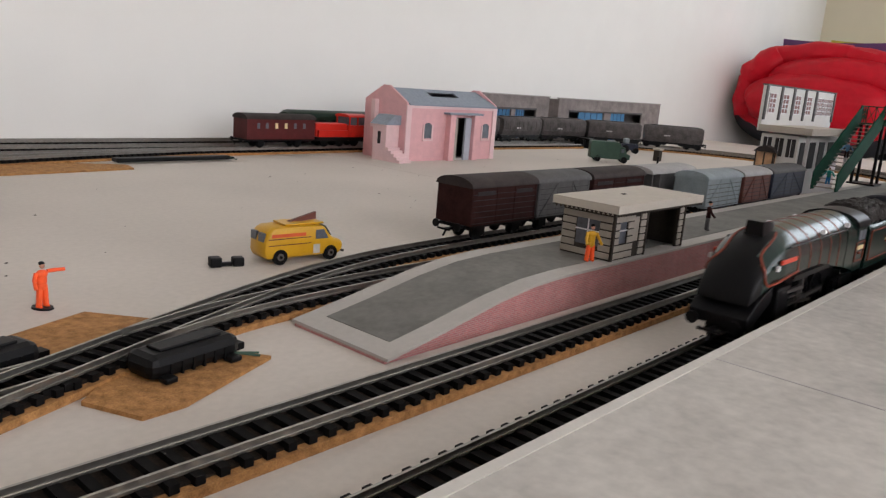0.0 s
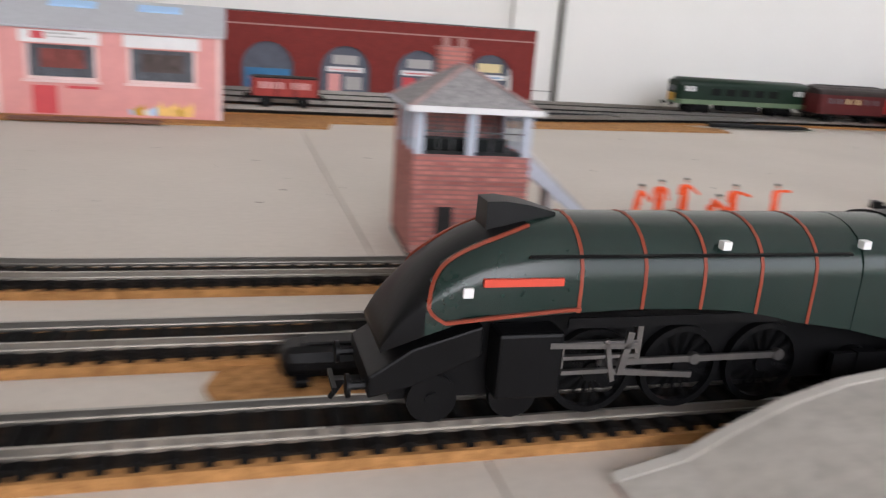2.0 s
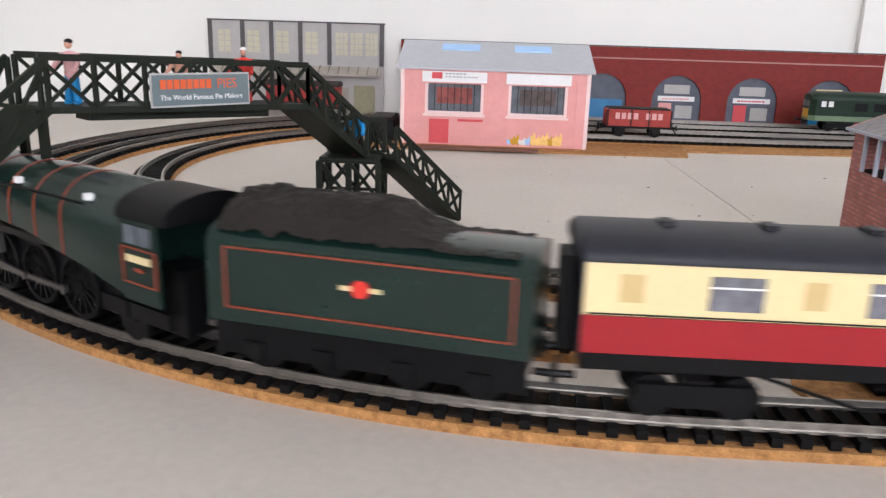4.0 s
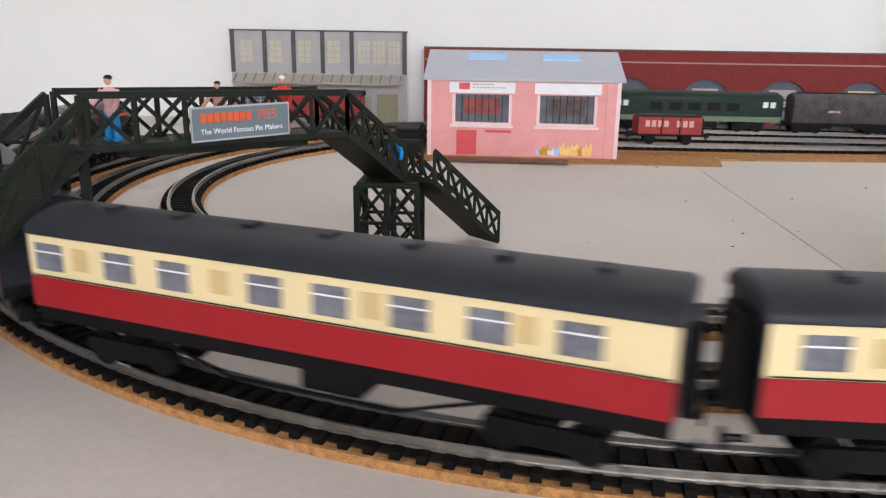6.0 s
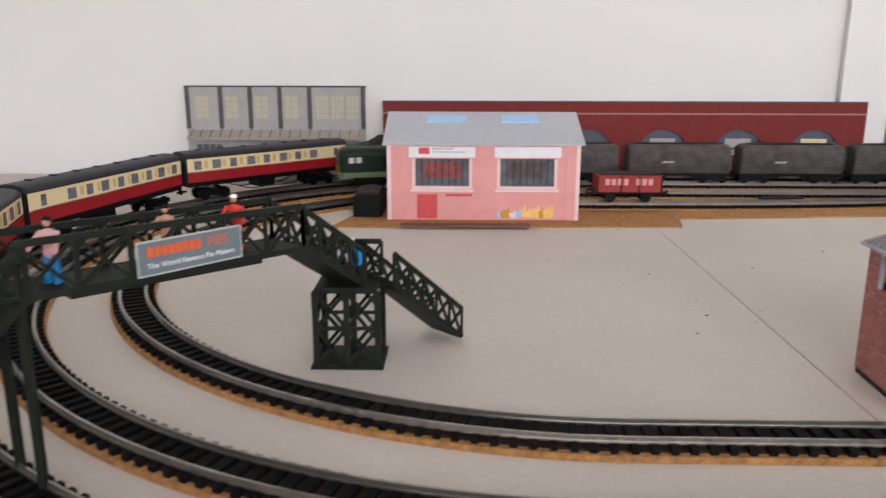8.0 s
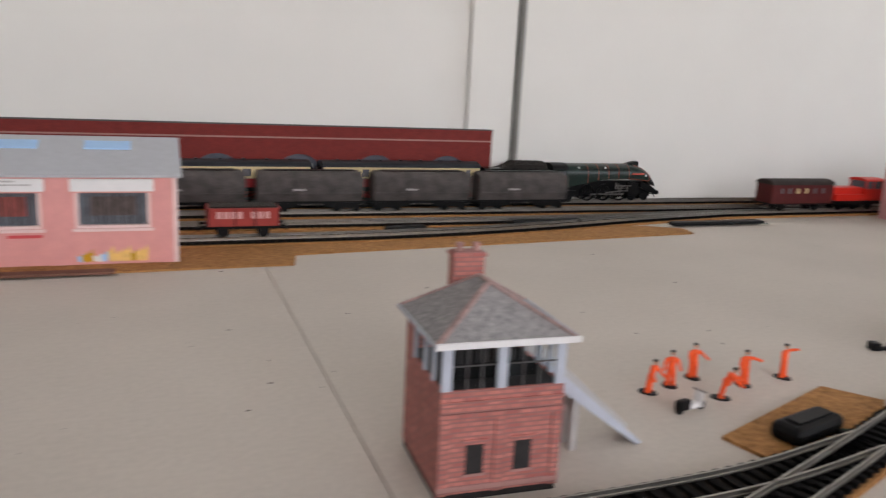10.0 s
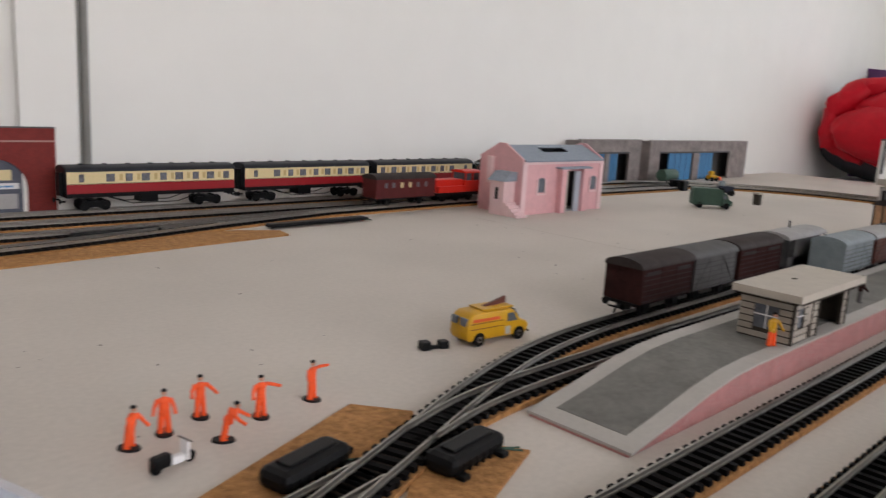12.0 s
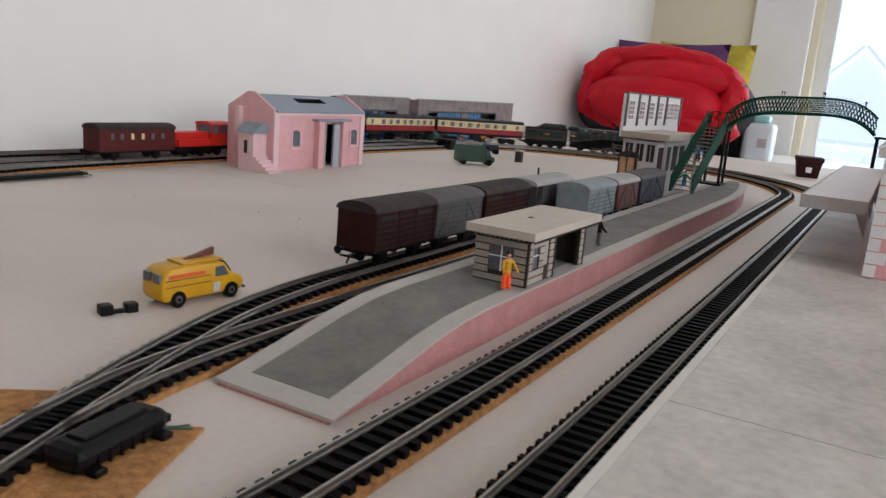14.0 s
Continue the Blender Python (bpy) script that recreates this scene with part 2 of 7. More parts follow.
def prism(bm, poly, a, b, axis="y"):
    """A polygon (pairs) pushed from a to b along an axis; the pairs are the other two axes in order."""
    def at(p, q):
        return {"x": (q, p[0], p[1]), "y": (p[0], q, p[1]), "z": (p[0], p[1], q)}[axis]
    lo, hi = [bm.verts.new(at(p, a)) for p in poly], [bm.verts.new(at(p, b)) for p in poly]
    n = len(poly)
    bm.faces.new(lo), bm.faces.new(hi[::-1])
    for i in range(n):
        bm.faces.new((lo[i], hi[i], hi[(i + 1) % n], lo[(i + 1) % n]))


def rod(bm, p, q, r, n=8):
    """A round bar from p to q."""
    p, q = Vector(p), Vector(q)
    m = Matrix.Translation((p + q) / 2) @ (q - p).to_track_quat("Z", "Y").to_matrix().to_4x4()
    bmesh.ops.create_cone(bm, cap_ends=True, segments=n, radius1=r, radius2=r, depth=(q - p).length, matrix=m)


def bar(bm, p, q, w, h):
    """A square bar from p to q, w across and h high."""
    p, q = Vector(p), Vector(q)
    d = (q - p).normalized()
    side = d.cross(Vector((0, 0, 1)))
    side = side.normalized() if side.length > 1e-4 else Vector((1, 0, 0))
    up = side.cross(d).normalized()
    rings = []
    for c in (p, q):
        rings.append([bm.verts.new(c + side * (sx * w / 2) + up * (sz * h / 2)) for sx, sz in ((-1, -1), (1, -1), (1, 1), (-1, 1))])
    a, b = rings
    bm.faces.new(a[::-1]), bm.faces.new(b)
    for i in range(4):
        bm.faces.new((a[i], a[(i + 1) % 4], b[(i + 1) % 4], b[i]))


def ball(bm, c, rx, ry, rz, u=12, v=8):
    bmesh.ops.create_uvsphere(bm, u_segments=u, v_segments=v, radius=1, matrix=Matrix.LocRotScale(c, None, (rx, ry, rz)))


def loft(bm, rings, caps=True):
    vs = [[bm.verts.new(p) for p in r] for r in rings]
    n = len(vs[0])
    for a, b in zip(vs, vs[1:]):
        for i in range(n):
            bm.faces.new((a[i], a[(i + 1) % n], b[(i + 1) % n], b[i]))
    if caps:
        bm.faces.new(vs[0][::-1]), bm.faces.new(vs[-1])


def mesh_of(name, bm, material, smooth=False, bevel=0.0):
    if bevel:
        bm.normal_update()
        bmesh.ops.bevel(bm, geom=[e for e in bm.edges if len(e.link_faces) == 2 and e.calc_face_angle() > 0.5], offset=bevel, segments=2, affect="EDGES", profile=0.5)
    bmesh.ops.recalc_face_normals(bm, faces=bm.faces)
    me = bpy.data.meshes.new(name)
    bm.to_mesh(me)
    bm.free()
    for m in material if isinstance(material, (list, tuple)) else [material]:
        me.materials.append(m)
    if smooth:
        me.polygons.foreach_set("use_smooth", [True] * len(me.polygons))
        me.set_sharp_from_angle(angle=radians(38))
    return me


def part(name, bm, material, parent, label="", smooth=False, bevel=0.0):
    ob = new(name, mesh_of(name, bm, material, smooth, bevel))
    ob.parent = parent
    return tagged(ob, label)


def thing(name, m, label, category, group="", kind=""):
    ob = new(name)
    ob.empty_display_size = 0.02
    ob.matrix_basis = m
    return tagged(ob, label, category, group, kind)


def plain(name, bm, material, label, category, m=None, smooth=False, bevel=0.0, kind="", group=""):
    ob = new(name, mesh_of(name, bm, material, smooth, bevel))
    if m is not None:
        ob.matrix_basis = m
    return tagged(ob, label, category, group, kind)


def boxes(name, material, parent, *bs, label="", bevel=0.0):
    bm = bmesh.new()
    for b in bs:
        box(bm, *b)
    return part(name, bm, material, parent, label, bevel=bevel)


# ---- room ----
WALL_Y, RIGHT_X, LEFT_X, FRONT_Y, FLOOR_Z, TOP_Z = 0.887, 3.70, -2.3, -2.2, -0.78, 1.7


def structure(name, bm, material, label, bevel=0.0):
    return plain(name, bm, material, label, name.split("_")[0], kind="structure", bevel=bevel)


def build_room():
    bm = bmesh.new()
    box(bm, LEFT_X - 0.1, RIGHT_X + 0.3, WALL_Y, WALL_Y + 0.15, FLOOR_Z, TOP_Z)
    structure("wall_north", bm, M_WALL, "plain off-white painted wall behind the layout")
    bm = bmesh.new()
    box(bm, 0.425, 0.492, WALL_Y - 0.012, WALL_Y - 0.002, FLOOR_Z, TOP_Z)
    structure("trim", bm, M_WALL, "white boxed-in strip running up the wall")
    bm = bmesh.new()
    rod(bm, (0.502, WALL_Y - 0.009, FLOOR_Z), (0.502, WALL_Y - 0.009, TOP_Z), 0.0055, 10)
    plain("pipe", bm, mat("pipe_grey", (0.20, 0.195, 0.18), 0.5, 0.1, 30), "thin grey pipe running up the wall", "pipe", smooth=True)
    # right wall with a window opening
    y0, y1, z0, z1 = -1.25, 0.215, -0.12, 1.35
    bm = bmesh.new()
    box(bm, RIGHT_X, RIGHT_X + 0.2, y1, WALL_Y, FLOOR_Z, TOP_Z)
    box(bm, RIGHT_X, RIGHT_X + 0.2, FRONT_Y, y0, FLOOR_Z, TOP_Z)
    box(bm, RIGHT_X, RIGHT_X + 0.2, y0, y1, FLOOR_Z, z0)
    box(bm, RIGHT_X, RIGHT_X + 0.2, y0, y1, z1, TOP_Z)
    structure("wall_east", bm, M_WALL_CREAM, "cream painted wall with the window")
    win = thing("window_1", Matrix(), "white-framed window looking out on pale stone buildings", "window", kind="structure")
    boxes("window_frame", M_WHITE_GLOSS, win, (RIGHT_X + 0.08, RIGHT_X + 0.14, y1 - 0.05, y1, z0, z1), (RIGHT_X + 0.08, RIGHT_X + 0.14, y0, y0 + 0.05, z0, z1),
          (RIGHT_X + 0.08, RIGHT_X + 0.14, y0 + 0.05, y1 - 0.05, z0, z0 + 0.06), (RIGHT_X + 0.08, RIGHT_X + 0.14, y0 + 0.05, y1 - 0.05, z1 - 0.06, z1),
          (RIGHT_X + 0.08, RIGHT_X + 0.14, -0.54, -0.49, z0 + 0.06, z1 - 0.06))
    boxes("window_sill", M_WHITE_GLOSS, win, (RIGHT_X - 0.06, RIGHT_X + 0.078, y0 - 0.05, y1 + 0.02, z0 - 0.03, z0 - 0.004))
    for a, b in ((y0 + 0.05, -0.54), (-0.49, y1 - 0.05)):
        boxes("pane", M_GLASS, win, (RIGHT_X + 0.105, RIGHT_X + 0.111, a, b, z0 + 0.06, z1 - 0.06)).visible_shadow = False
    bm = bmesh.new()
    box(bm, RIGHT_X - 0.03, RIGHT_X - 0.004, y1 + 0.03, y1 + 0.25, -0.3, TOP_Z - 0.1)
    plain("window_casing", bm, M_WHITE_GLOSS, "white window casing board beside the window", "casing", bevel=0.004)
    for n, b in (("wall_west", (LEFT_X - 0.1, LEFT_X, FRONT_Y, WALL_Y, FLOOR_Z, TOP_Z)),):
        bm = bmesh.new()
        box(bm, *b)
        structure(n, bm, M_WALL, "plain off-white painted wall")
    bm = bmesh.new()
    for b in ((LEFT_X, -0.7, FLOOR_Z, TOP_Z), (1.1, 1.3, FLOOR_Z, TOP_Z), (3.1, RIGHT_X, FLOOR_Z, TOP_Z)):
        box(bm, b[0], b[1], FRONT_Y - 0.15, FRONT_Y, b[2], b[3])
    for a, b in ((-0.7, 1.1), (1.3, 3.1)):
        box(bm, a, b, FRONT_Y - 0.15, FRONT_Y, FLOOR_Z, 0.1)
        box(bm, a, b, FRONT_Y - 0.15, FRONT_Y, 1.4, TOP_Z)
    structure("wall_south", bm, M_WALL, "off-white painted wall with two windows")
    bm = bmesh.new()
    box(bm, LEFT_X - 0.1, RIGHT_X + 0.3, FRONT_Y - 0.15, WALL_Y + 0.15, FLOOR_Z - 0.1, FLOOR_Z)
    structure("floor", bm, M_CARPET, "brown carpeted floor")
    bm = bmesh.new()
    box(bm, LEFT_X - 0.1, RIGHT_X + 0.3, FRONT_Y - 0.15, WALL_Y + 0.15, TOP_Z, TOP_Z + 0.1)
    structure("ceiling", bm, M_CEIL, "white painted ceiling")


build_room()


# ---- baseboard ----
BX0, BX1, BY0 = -0.95, 2.62, -0.62


def build_board():
    ob = thing("baseboard", Matrix(), "beige painted trestle baseboard of the model railway", "table", kind="structure")
    cuts = [BX0, 0.093, 0.965, 1.85, BX1]
    for a, b in zip(cuts, cuts[1:]):
        boxes("panel", M_BOARD, ob, (a + 0.0004, b - 0.0004, BY0, WALL_Y - 0.004, -0.012, 0.0))
    boxes("frame", M_BOARD_SIDE, ob, (BX0, BX1, BY0, BY0 + 0.02, -0.07, -0.013), (BX0, BX1, 0.84, 0.86, -0.07, -0.013), (BX0, BX0 + 0.02, BY0 + 0.02, 0.84, -0.07, -0.013), (BX1 - 0.02, BX1, BY0 + 0.02, 0.84, -0.07, -0.013))
    for x in (BX0 + 0.05, 0.83, BX1 - 0.09):
        for y in (BY0 + 0.05, 0.78):
            boxes("leg", M_BOARD_SIDE, ob, (x, x + 0.045, y, y + 0.045, FLOOR_Z, -0.071))


build_board()

# ---- track paths ----
CY, XL, XR = 0.392, -0.024, 1.60
R_OUT, R_MID, R_IN = 0.4455, 0.3834, 0.3160


def left_end(R):
    """Where the left curve begins: the middle oval reaches a little further out."""
    return XL - 0.0165 if abs(R - R_MID) < 1e-6 else XL


def loop_point(R, s):
    """A point and heading on the oval of end radius R; s runs from the start of the left curve, leftwards first."""
    xl = left_end(R)
    total = 2 * (XR - xl) + 2 * math.pi * R
    s %= total
    if s < math.pi * R:
        a = -math.pi / 2 - s / R
        return xl + R * math.cos(a), CY + R * math.sin(a), a - math.pi / 2
    s -= math.pi * R
    if s < XR - xl:
        return xl + s, CY + R, 0.0
    s -= XR - xl
    if s < math.pi * R:
        a = math.pi / 2 - s / R
        return XR + R * math.cos(a), CY + R * math.sin(a), a - math.pi / 2
    s -= math.pi * R
    return XR - s, CY - R, math.pi


def spline(points, step=0.004):
    """Even points along a smooth curve through the given ones."""
    pts = [Vector((*p, 0)) for p in points]
    dense = []
    for i in range(len(pts) - 1):
        p0, p1, p2, p3 = pts[max(i - 1, 0)], pts[i], pts[i + 1], pts[min(i + 2, len(pts) - 1)]
        d1, d2 = (p2 - p0), (p3 - p1)
        l = (p2 - p1).length
        d1, d2 = d1.normalized() * l, d2.normalized() * l
        n = max(4, int(l / step))
        for k in range(n):
            t = k / n
            dense.append((2 * t**3 - 3 * t**2 + 1) * p1 + (t**3 - 2 * t**2 + t) * d1 + (-2 * t**3 + 3 * t**2) * p2 + (t**3 - t**2) * d2)
    return dense + [pts[-1]]


def loop_line(R, step=0.01, s0=0.0, s1=None):
    total = 2 * (XR - left_end(R)) + 2 * math.pi * R
    s1 = total if s1 is None else s1
    n = int((s1 - s0) / step)
    return [Vector((*loop_point(R, s0 + (s1 - s0) * i / n)[:2], 0)) for i in range(n + 1)]


LINES = {
    "outer": loop_line(R_OUT),
    "middle": loop_line(R_MID),
    "inner": spline([(0.342, 0.0947), (0.254, 0.0795), (0.15, 0.0762), (XL, 0.0760)]) + [Vector((XL - 0.333 * math.sin(math.pi * i / 96), CY - R_IN * math.cos(math.pi * i / 96), 0)) for i in range(1, 96)]
    + spline([(XL, 0.708), (0.46, 0.710), (0.77, 0.728), (1.18, 0.738), (1.40, 0.734), (1.69, 0.721)]),
    "siding": spline([(0.058, 0.0086), (0.12, 0.0152), (0.182, 0.0345), (0.285, 0.0720), (0.367, 0.1035), (0.45, 0.1355), (0.532, 0.1605), (0.615, 0.172), (0.74, 0.175), (1.02, 0.176), (1.20, 0.176)]),
    "bay": spline([(0.383, 0.1102), (0.44, 0.1237), (0.51, 0.1284), (0.615, 0.1290), (1.1, 0.1290), (1.46, 0.1290)]),
    "yard": spline([(0.02, 0.632), (0.20, 0.636), (0.326, 0.646), (0.46, 0.668), (0.594, 0.698), (0.76, 0.7265)]),
}
RAIL_Z0, RAIL_Z1, BED_Z = 0.0064, 0.0092, 0.0034


def sweep(bm, line, off, w, z0, z1, closed=False):
    """A rectangular strip w wide along a line, moved off to its left."""
    rings, n = [], len(line)
    for i, p in enumerate(line):
        a, b = line[max(i - 1, 0)], line[min(i + 1, n - 1)]
        if closed:
            a, b = line[(i - 1) % n], line[(i + 1) % n]
        d = (b - a).normalized()
        side = Vector((-d.y, d.x, 0))
        c, e = p + side * (off - w / 2), p + side * (off + w / 2)
        rings.append([(c.x, c.y, z0), (e.x, e.y, z0), (e.x, e.y, z1), (c.x, c.y, z1)])
    loft(bm, rings + (rings[:1] if closed else []), caps=not closed)


def resample(line, pitch):
    out, left = [], 0.0
    for a, b in zip(line, line[1:]):
        l = (b - a).length
        while left < l:
            out.append((a.lerp(b, left / l), (b - a).normalized()))
            left += pitch
        left -= l
    return out


def build_tracks():
    bm = bmesh.new()
    box(bm, -0.0017, 0.0017, -0.0138, 0.0138, BED_Z, RAIL_Z0)
    sleeper_mesh = mesh_of("sleeper", bm, M_SLEEPER)
    made = 0
    for name, line in LINES.items():
        closed = name in ("outer", "middle")
        ln = line[:-1] if closed else line
        tr = thing("railway_track", Matrix(), {"outer": "outer oval of dark sleepered model track on cork", "middle": "middle oval of dark sleepered model track on cork"}.get(name, "siding of dark sleepered model track on cork"), "track", "tracks", "structure")
        bm = bmesh.new()
        sweep(bm, ln, 0, 0.0303, {"outer": 0.0002, "middle": 0.0004, "inner": 0.0006, "siding": 0.0008, "bay": 0.001, "yard": 0.0012}[name] - 0.001, BED_Z - {"outer": 0, "middle": 0.0001, "inner": 0.0002, "siding": 0.0003, "bay": 0.0004, "yard": 0.0005}[name], closed)
        part("cork_bed", bm, M_CORK, tr, "orange-brown cork underlay")
        bm = bmesh.new()
        sweep(bm, ln, 0, 0.0225, BED_Z - 0.0012, BED_Z + 0.0006 + 0.00012 * list(LINES).index(name), closed)
        part("track_web", bm, M_WEB, tr, "dark web between the sleepers")
        for o in (-0.0086, 0.0086):
            bm = bmesh.new()
            sweep(bm, ln, o, 0.0011, RAIL_Z0, RAIL_Z1, closed)
            sweep(bm, ln, o, 0.0024, RAIL_Z0 - 0.0003, RAIL_Z0 + 0.0006, closed)
            part("rail", bm, M_RAIL, tr, "bright nickel rail")
        verts, faces = [], []
        for p, d in resample(line, 0.0083):
            near = (-0.28 < p.x < 0.72 and p.y < 0.21 and name in ("outer", "middle")) and made < 300
            if near:
                ob = new("sleeper", sleeper_mesh)
                ob.parent = tr
                ob.matrix_basis = Matrix.Translation(p) @ Matrix.Rotation(math.atan2(d.y, d.x), 4, "Z")
                made += 1
            else:
                s = Vector((-d.y, d.x, 0))
                i0 = len(verts)
                for z in (BED_Z, RAIL_Z0):
                    for a, b in ((-1, -1), (1, -1), (1, 1), (-1, 1)):
                        q = p + d * (a * 0.0017) + s * (b * 0.0138)
                        verts.append((q.x, q.y, z))
                faces += [(i0 + 4, i0 + 5, i0 + 6, i0 + 7)] + [(i0 + k, i0 + (k + 1) % 4, i0 + 4 + (k + 1) % 4, i0 + 4 + k) for k in range(4)]
        me = bpy.data.meshes.new("sleepers")
        me.from_pydata(verts, [], faces)
        me.materials.append(M_SLEEPER)
        ob = new("sleepers", me)
        ob.parent = tr
        tagged(ob, kind="stuff")


build_tracks()


# ---- rolling stock ----
# A vehicle's origin lies on the rail top at its middle; +x is its front.
def section(x, w, zb, zs, zt, n=8):
    """A body section: straight sides from zb to zs, then a rounded top to zt."""
    pts = [(x, -w, zb), (x, -w, zs)]
    for i in range(1, n):
        a = math.pi * (1 - i / n)
        pts.append((x, w * math.cos(a), zs + (zt - zs) * math.sin(a) ** 0.9))
    return pts + [(x, w, zs), (x, w, zb)]


def wheel(bm, x, y, r, w=0.0025, spokes=0):
    m = Matrix.Translation((x, y, r)) @ Matrix.Rotation(radians(90), 4, "X")
    if not spokes:
        bmesh.ops.create_cone(bm, cap_ends=True, segments=20, radius1=r, radius2=r, depth=w, matrix=m)
        bmesh.ops.create_cone(bm, cap_ends=True, segments=10, radius1=r * 0.3, radius2=r * 0.2, depth=w * 1.5, matrix=m)
        return
    n = 24
    rings = []
    for rr, ww in ((r, -w / 2), (r, w / 2), (r * 0.86, w / 2), (r * 0.86, -w / 2)):
        rings.append([m @ Vector((rr * math.cos(2 * math.pi * i / n), rr * math.sin(2 * math.pi * i / n), ww)) for i in range(n)])
    loft(bm, rings + rings[:1], caps=False)
    for i in range(spokes):
        a = 2 * math.pi * i / spokes
        bar(bm, m @ Vector((0, 0, 0)), m @ Vector((r * 0.88 * math.cos(a), r * 0.88 * math.sin(a), 0)), w * 0.45, w * 0.45)
    bmesh.ops.create_cone(bm, cap_ends=True, segments=10, radius1=r * 0.22, radius2=r * 0.22, depth=w * 1.2, matrix=m)


def wheelset(parent, x, r, name="wheelset", gauge=0.0083, spokes=0, material=None):
    """Both wheels and the axle, about the axle's own centre."""
    bm = bmesh.new()
    for y in (-gauge, gauge):
        wheel(bm, 0, y, r, spokes=spokes)
    bmesh.ops.translate(bm, verts=bm.verts, vec=(0, 0, -r))
    rod(bm, (0, -gauge, 0), (0, gauge, 0), r * 0.15)
    ob = part(name, bm, material or M_LOCO_BLACK, parent, smooth=True)
    ob.matrix_basis = Matrix.Translation((x, 0, r))
    return ob


def buffers(parent, x, z=0.0125, sgn=1, y=0.0105):
    for s in (-1, 1):
        bm = bmesh.new()
        rod(bm, (x, s * y, z), (x + sgn * 0.006, s * y, z), 0.0012)
        rod(bm, (x + sgn * 0.006, s * y, z), (x + sgn * 0.007, s * y, z), 0.0031, 14)
        part("buffer", bm, M_LOCO_BLACK, parent, smooth=True)


def coupling(parent, x, sgn=1, z=0.009):
    bm = bmesh.new()
    bar(bm, (x, 0, z), (x + sgn * 0.009, 0, z), 0.003, 0.0012)
    bar(bm, (x + sgn * 0.009, -0.006, z), (x + sgn * 0.009, 0.006, z), 0.0012, 0.0014)
    rod(bm, (x + sgn * 0.006, 0, z), (x + sgn * 0.0095, 0, z - 0.005), 0.0008, 6)
    part("coupling", bm, M_LOCO_BLACK, parent)


A4_L, TENDER_L, COACH_L = 0.180, 0.102, 0.228


def build_a4():
    ob = thing("steam_locomotive", Matrix(), "dark green streamlined model steam locomotive with orange lining", "locomotive")
    h = A4_L / 2
    W = 0.0170
    # casing: wedge nose, round-topped boiler; side skirts swept up over the wheels
    def top(x):
        d = h - x
        if d < 0.052:
            u = max(0.0, d - 0.003) / 0.049
            return 0.0140 + (0.0535 - 0.0140) * (1 - (1 - u) ** 2.3) ** 0.72
        return 0.0535
    def skirt(x):
        d = (h - x) / A4_L
        return 0.0245 + 0.0035 * math.sin(math.pi * min(1, max(0, (d - 0.12) / 0.55))) - 0.013 * max(0, (d - 0.55) / 0.45) ** 1.3 - 0.010 * max(0, (0.13 - d) / 0.13)
    xs = [h - 0.004 - 0.136 * i / 90 for i in range(91)]
    xc = h - 0.140
    def ring(x, grow=0.0, low=None, crop=None):
        d = h - x
        w = W * min(1, 0.72 + 0.28 * min(1, d / 0.035)) + grow
        zt = top(x) + grow
        zs = min(0.036, 0.016 + (zt - 0.016) * 0.62)
        return section(x, w, low if low is not None else skirt(x), zs, zt, 12)
    bm = bmesh.new()
    loft(bm, [ring(x) for x in xs])
    casing = part("casing", bm, [M_LOCO_GREEN, M_LOCO_BLACK], ob, "glossy dark green streamlined casing with black nose", smooth=True)
    # black nose: the part ahead of the lining curve
    for p in casing.data.polygons:
        c = p.center
        edge = h - 0.0150 - 0.027 * max(0, min(1, (c.z - 0.0245) / 0.027)) ** 3.2
        p.material_index = 1 if c.x > edge else 0
    # lining: the curved nose line and the boiler bands
    bm = bmesh.new()
    pts = []
    for i in range(19):
        u = i / 18
        z = 0.0245 + 0.0270 * u
        pts.append((h - 0.0150 - 0.0045 * max(0, 1 - 5 * u) ** 2 - 0.027 * u**3.2, z))
    for s in (-1, 1):
        out = []
        for x, z in pts:
            r = ring(x, 0.0003)
            # side point of the ring at this height
            near = sorted((q for q in r if q[1] * s > 0), key=lambda q: abs(q[2] - z))[:2]
            a, b = near
            f = 0 if abs(b[2] - a[2]) < 1e-6 else max(0, min(1, (z - a[2]) / (b[2] - a[2])))
            out.append(Vector((x, a[1] + (b[1] - a[1]) * f, z)))
        for a, b in zip(out, out[1:]):
            bar(bm, a, b, 0.0009, 0.0009)
        low = [Vector((x, s * (W + 0.0003), skirt(x) + 0.0012)) for x in [h - 0.0225 - 0.004 * k for k in range(9)]]
        for a, b in zip([out[0]] + low[1:], low[1:]):
            bar(bm, a, b, 0.0010, 0.0010)
    for d in (0.054, 0.072, 0.0895, 0.107, 0.1245):
        x = h - d
        loft(bm, [ring(x + e, 0.0002) for e in (-0.0005, 0.0005)])
    part("lining", bm, M_LINE, ob, "orange lining bands")
    for s in (-1, 1):
        bm = bmesh.new()
        rod(bm, (h - 0.04, s * (W - 0.0012), 0.0445), (h - 0.136, s * (W - 0.0012), 0.0445), 0.0006, 6)
        part("handrail", bm, M_LOCO_BLACK, ob)
        boxes("nameplate", M_NAME, ob, (h - 0.049, h - 0.028, s * W - 0.0005, s * W + 0.0006, 0.0362, 0.0385), label="red nameplate")
        boxes("plate", M_WHITE, ob, (h - 0.0255, h - 0.0230, s * W - 0.0006, s * W + 0.0005, 0.033, 0.0358), label="small white plate")
        for d in (0.094, 0.139):
            boxes("plate", M_WHITE, ob, (h - d - 0.0025, h - d, s * 0.0148 - 0.001, s * 0.0148 + 0.0014, 0.0462, 0.0488), label="small white plate")
    # firebox sides and cab
    bm = bmesh.new()
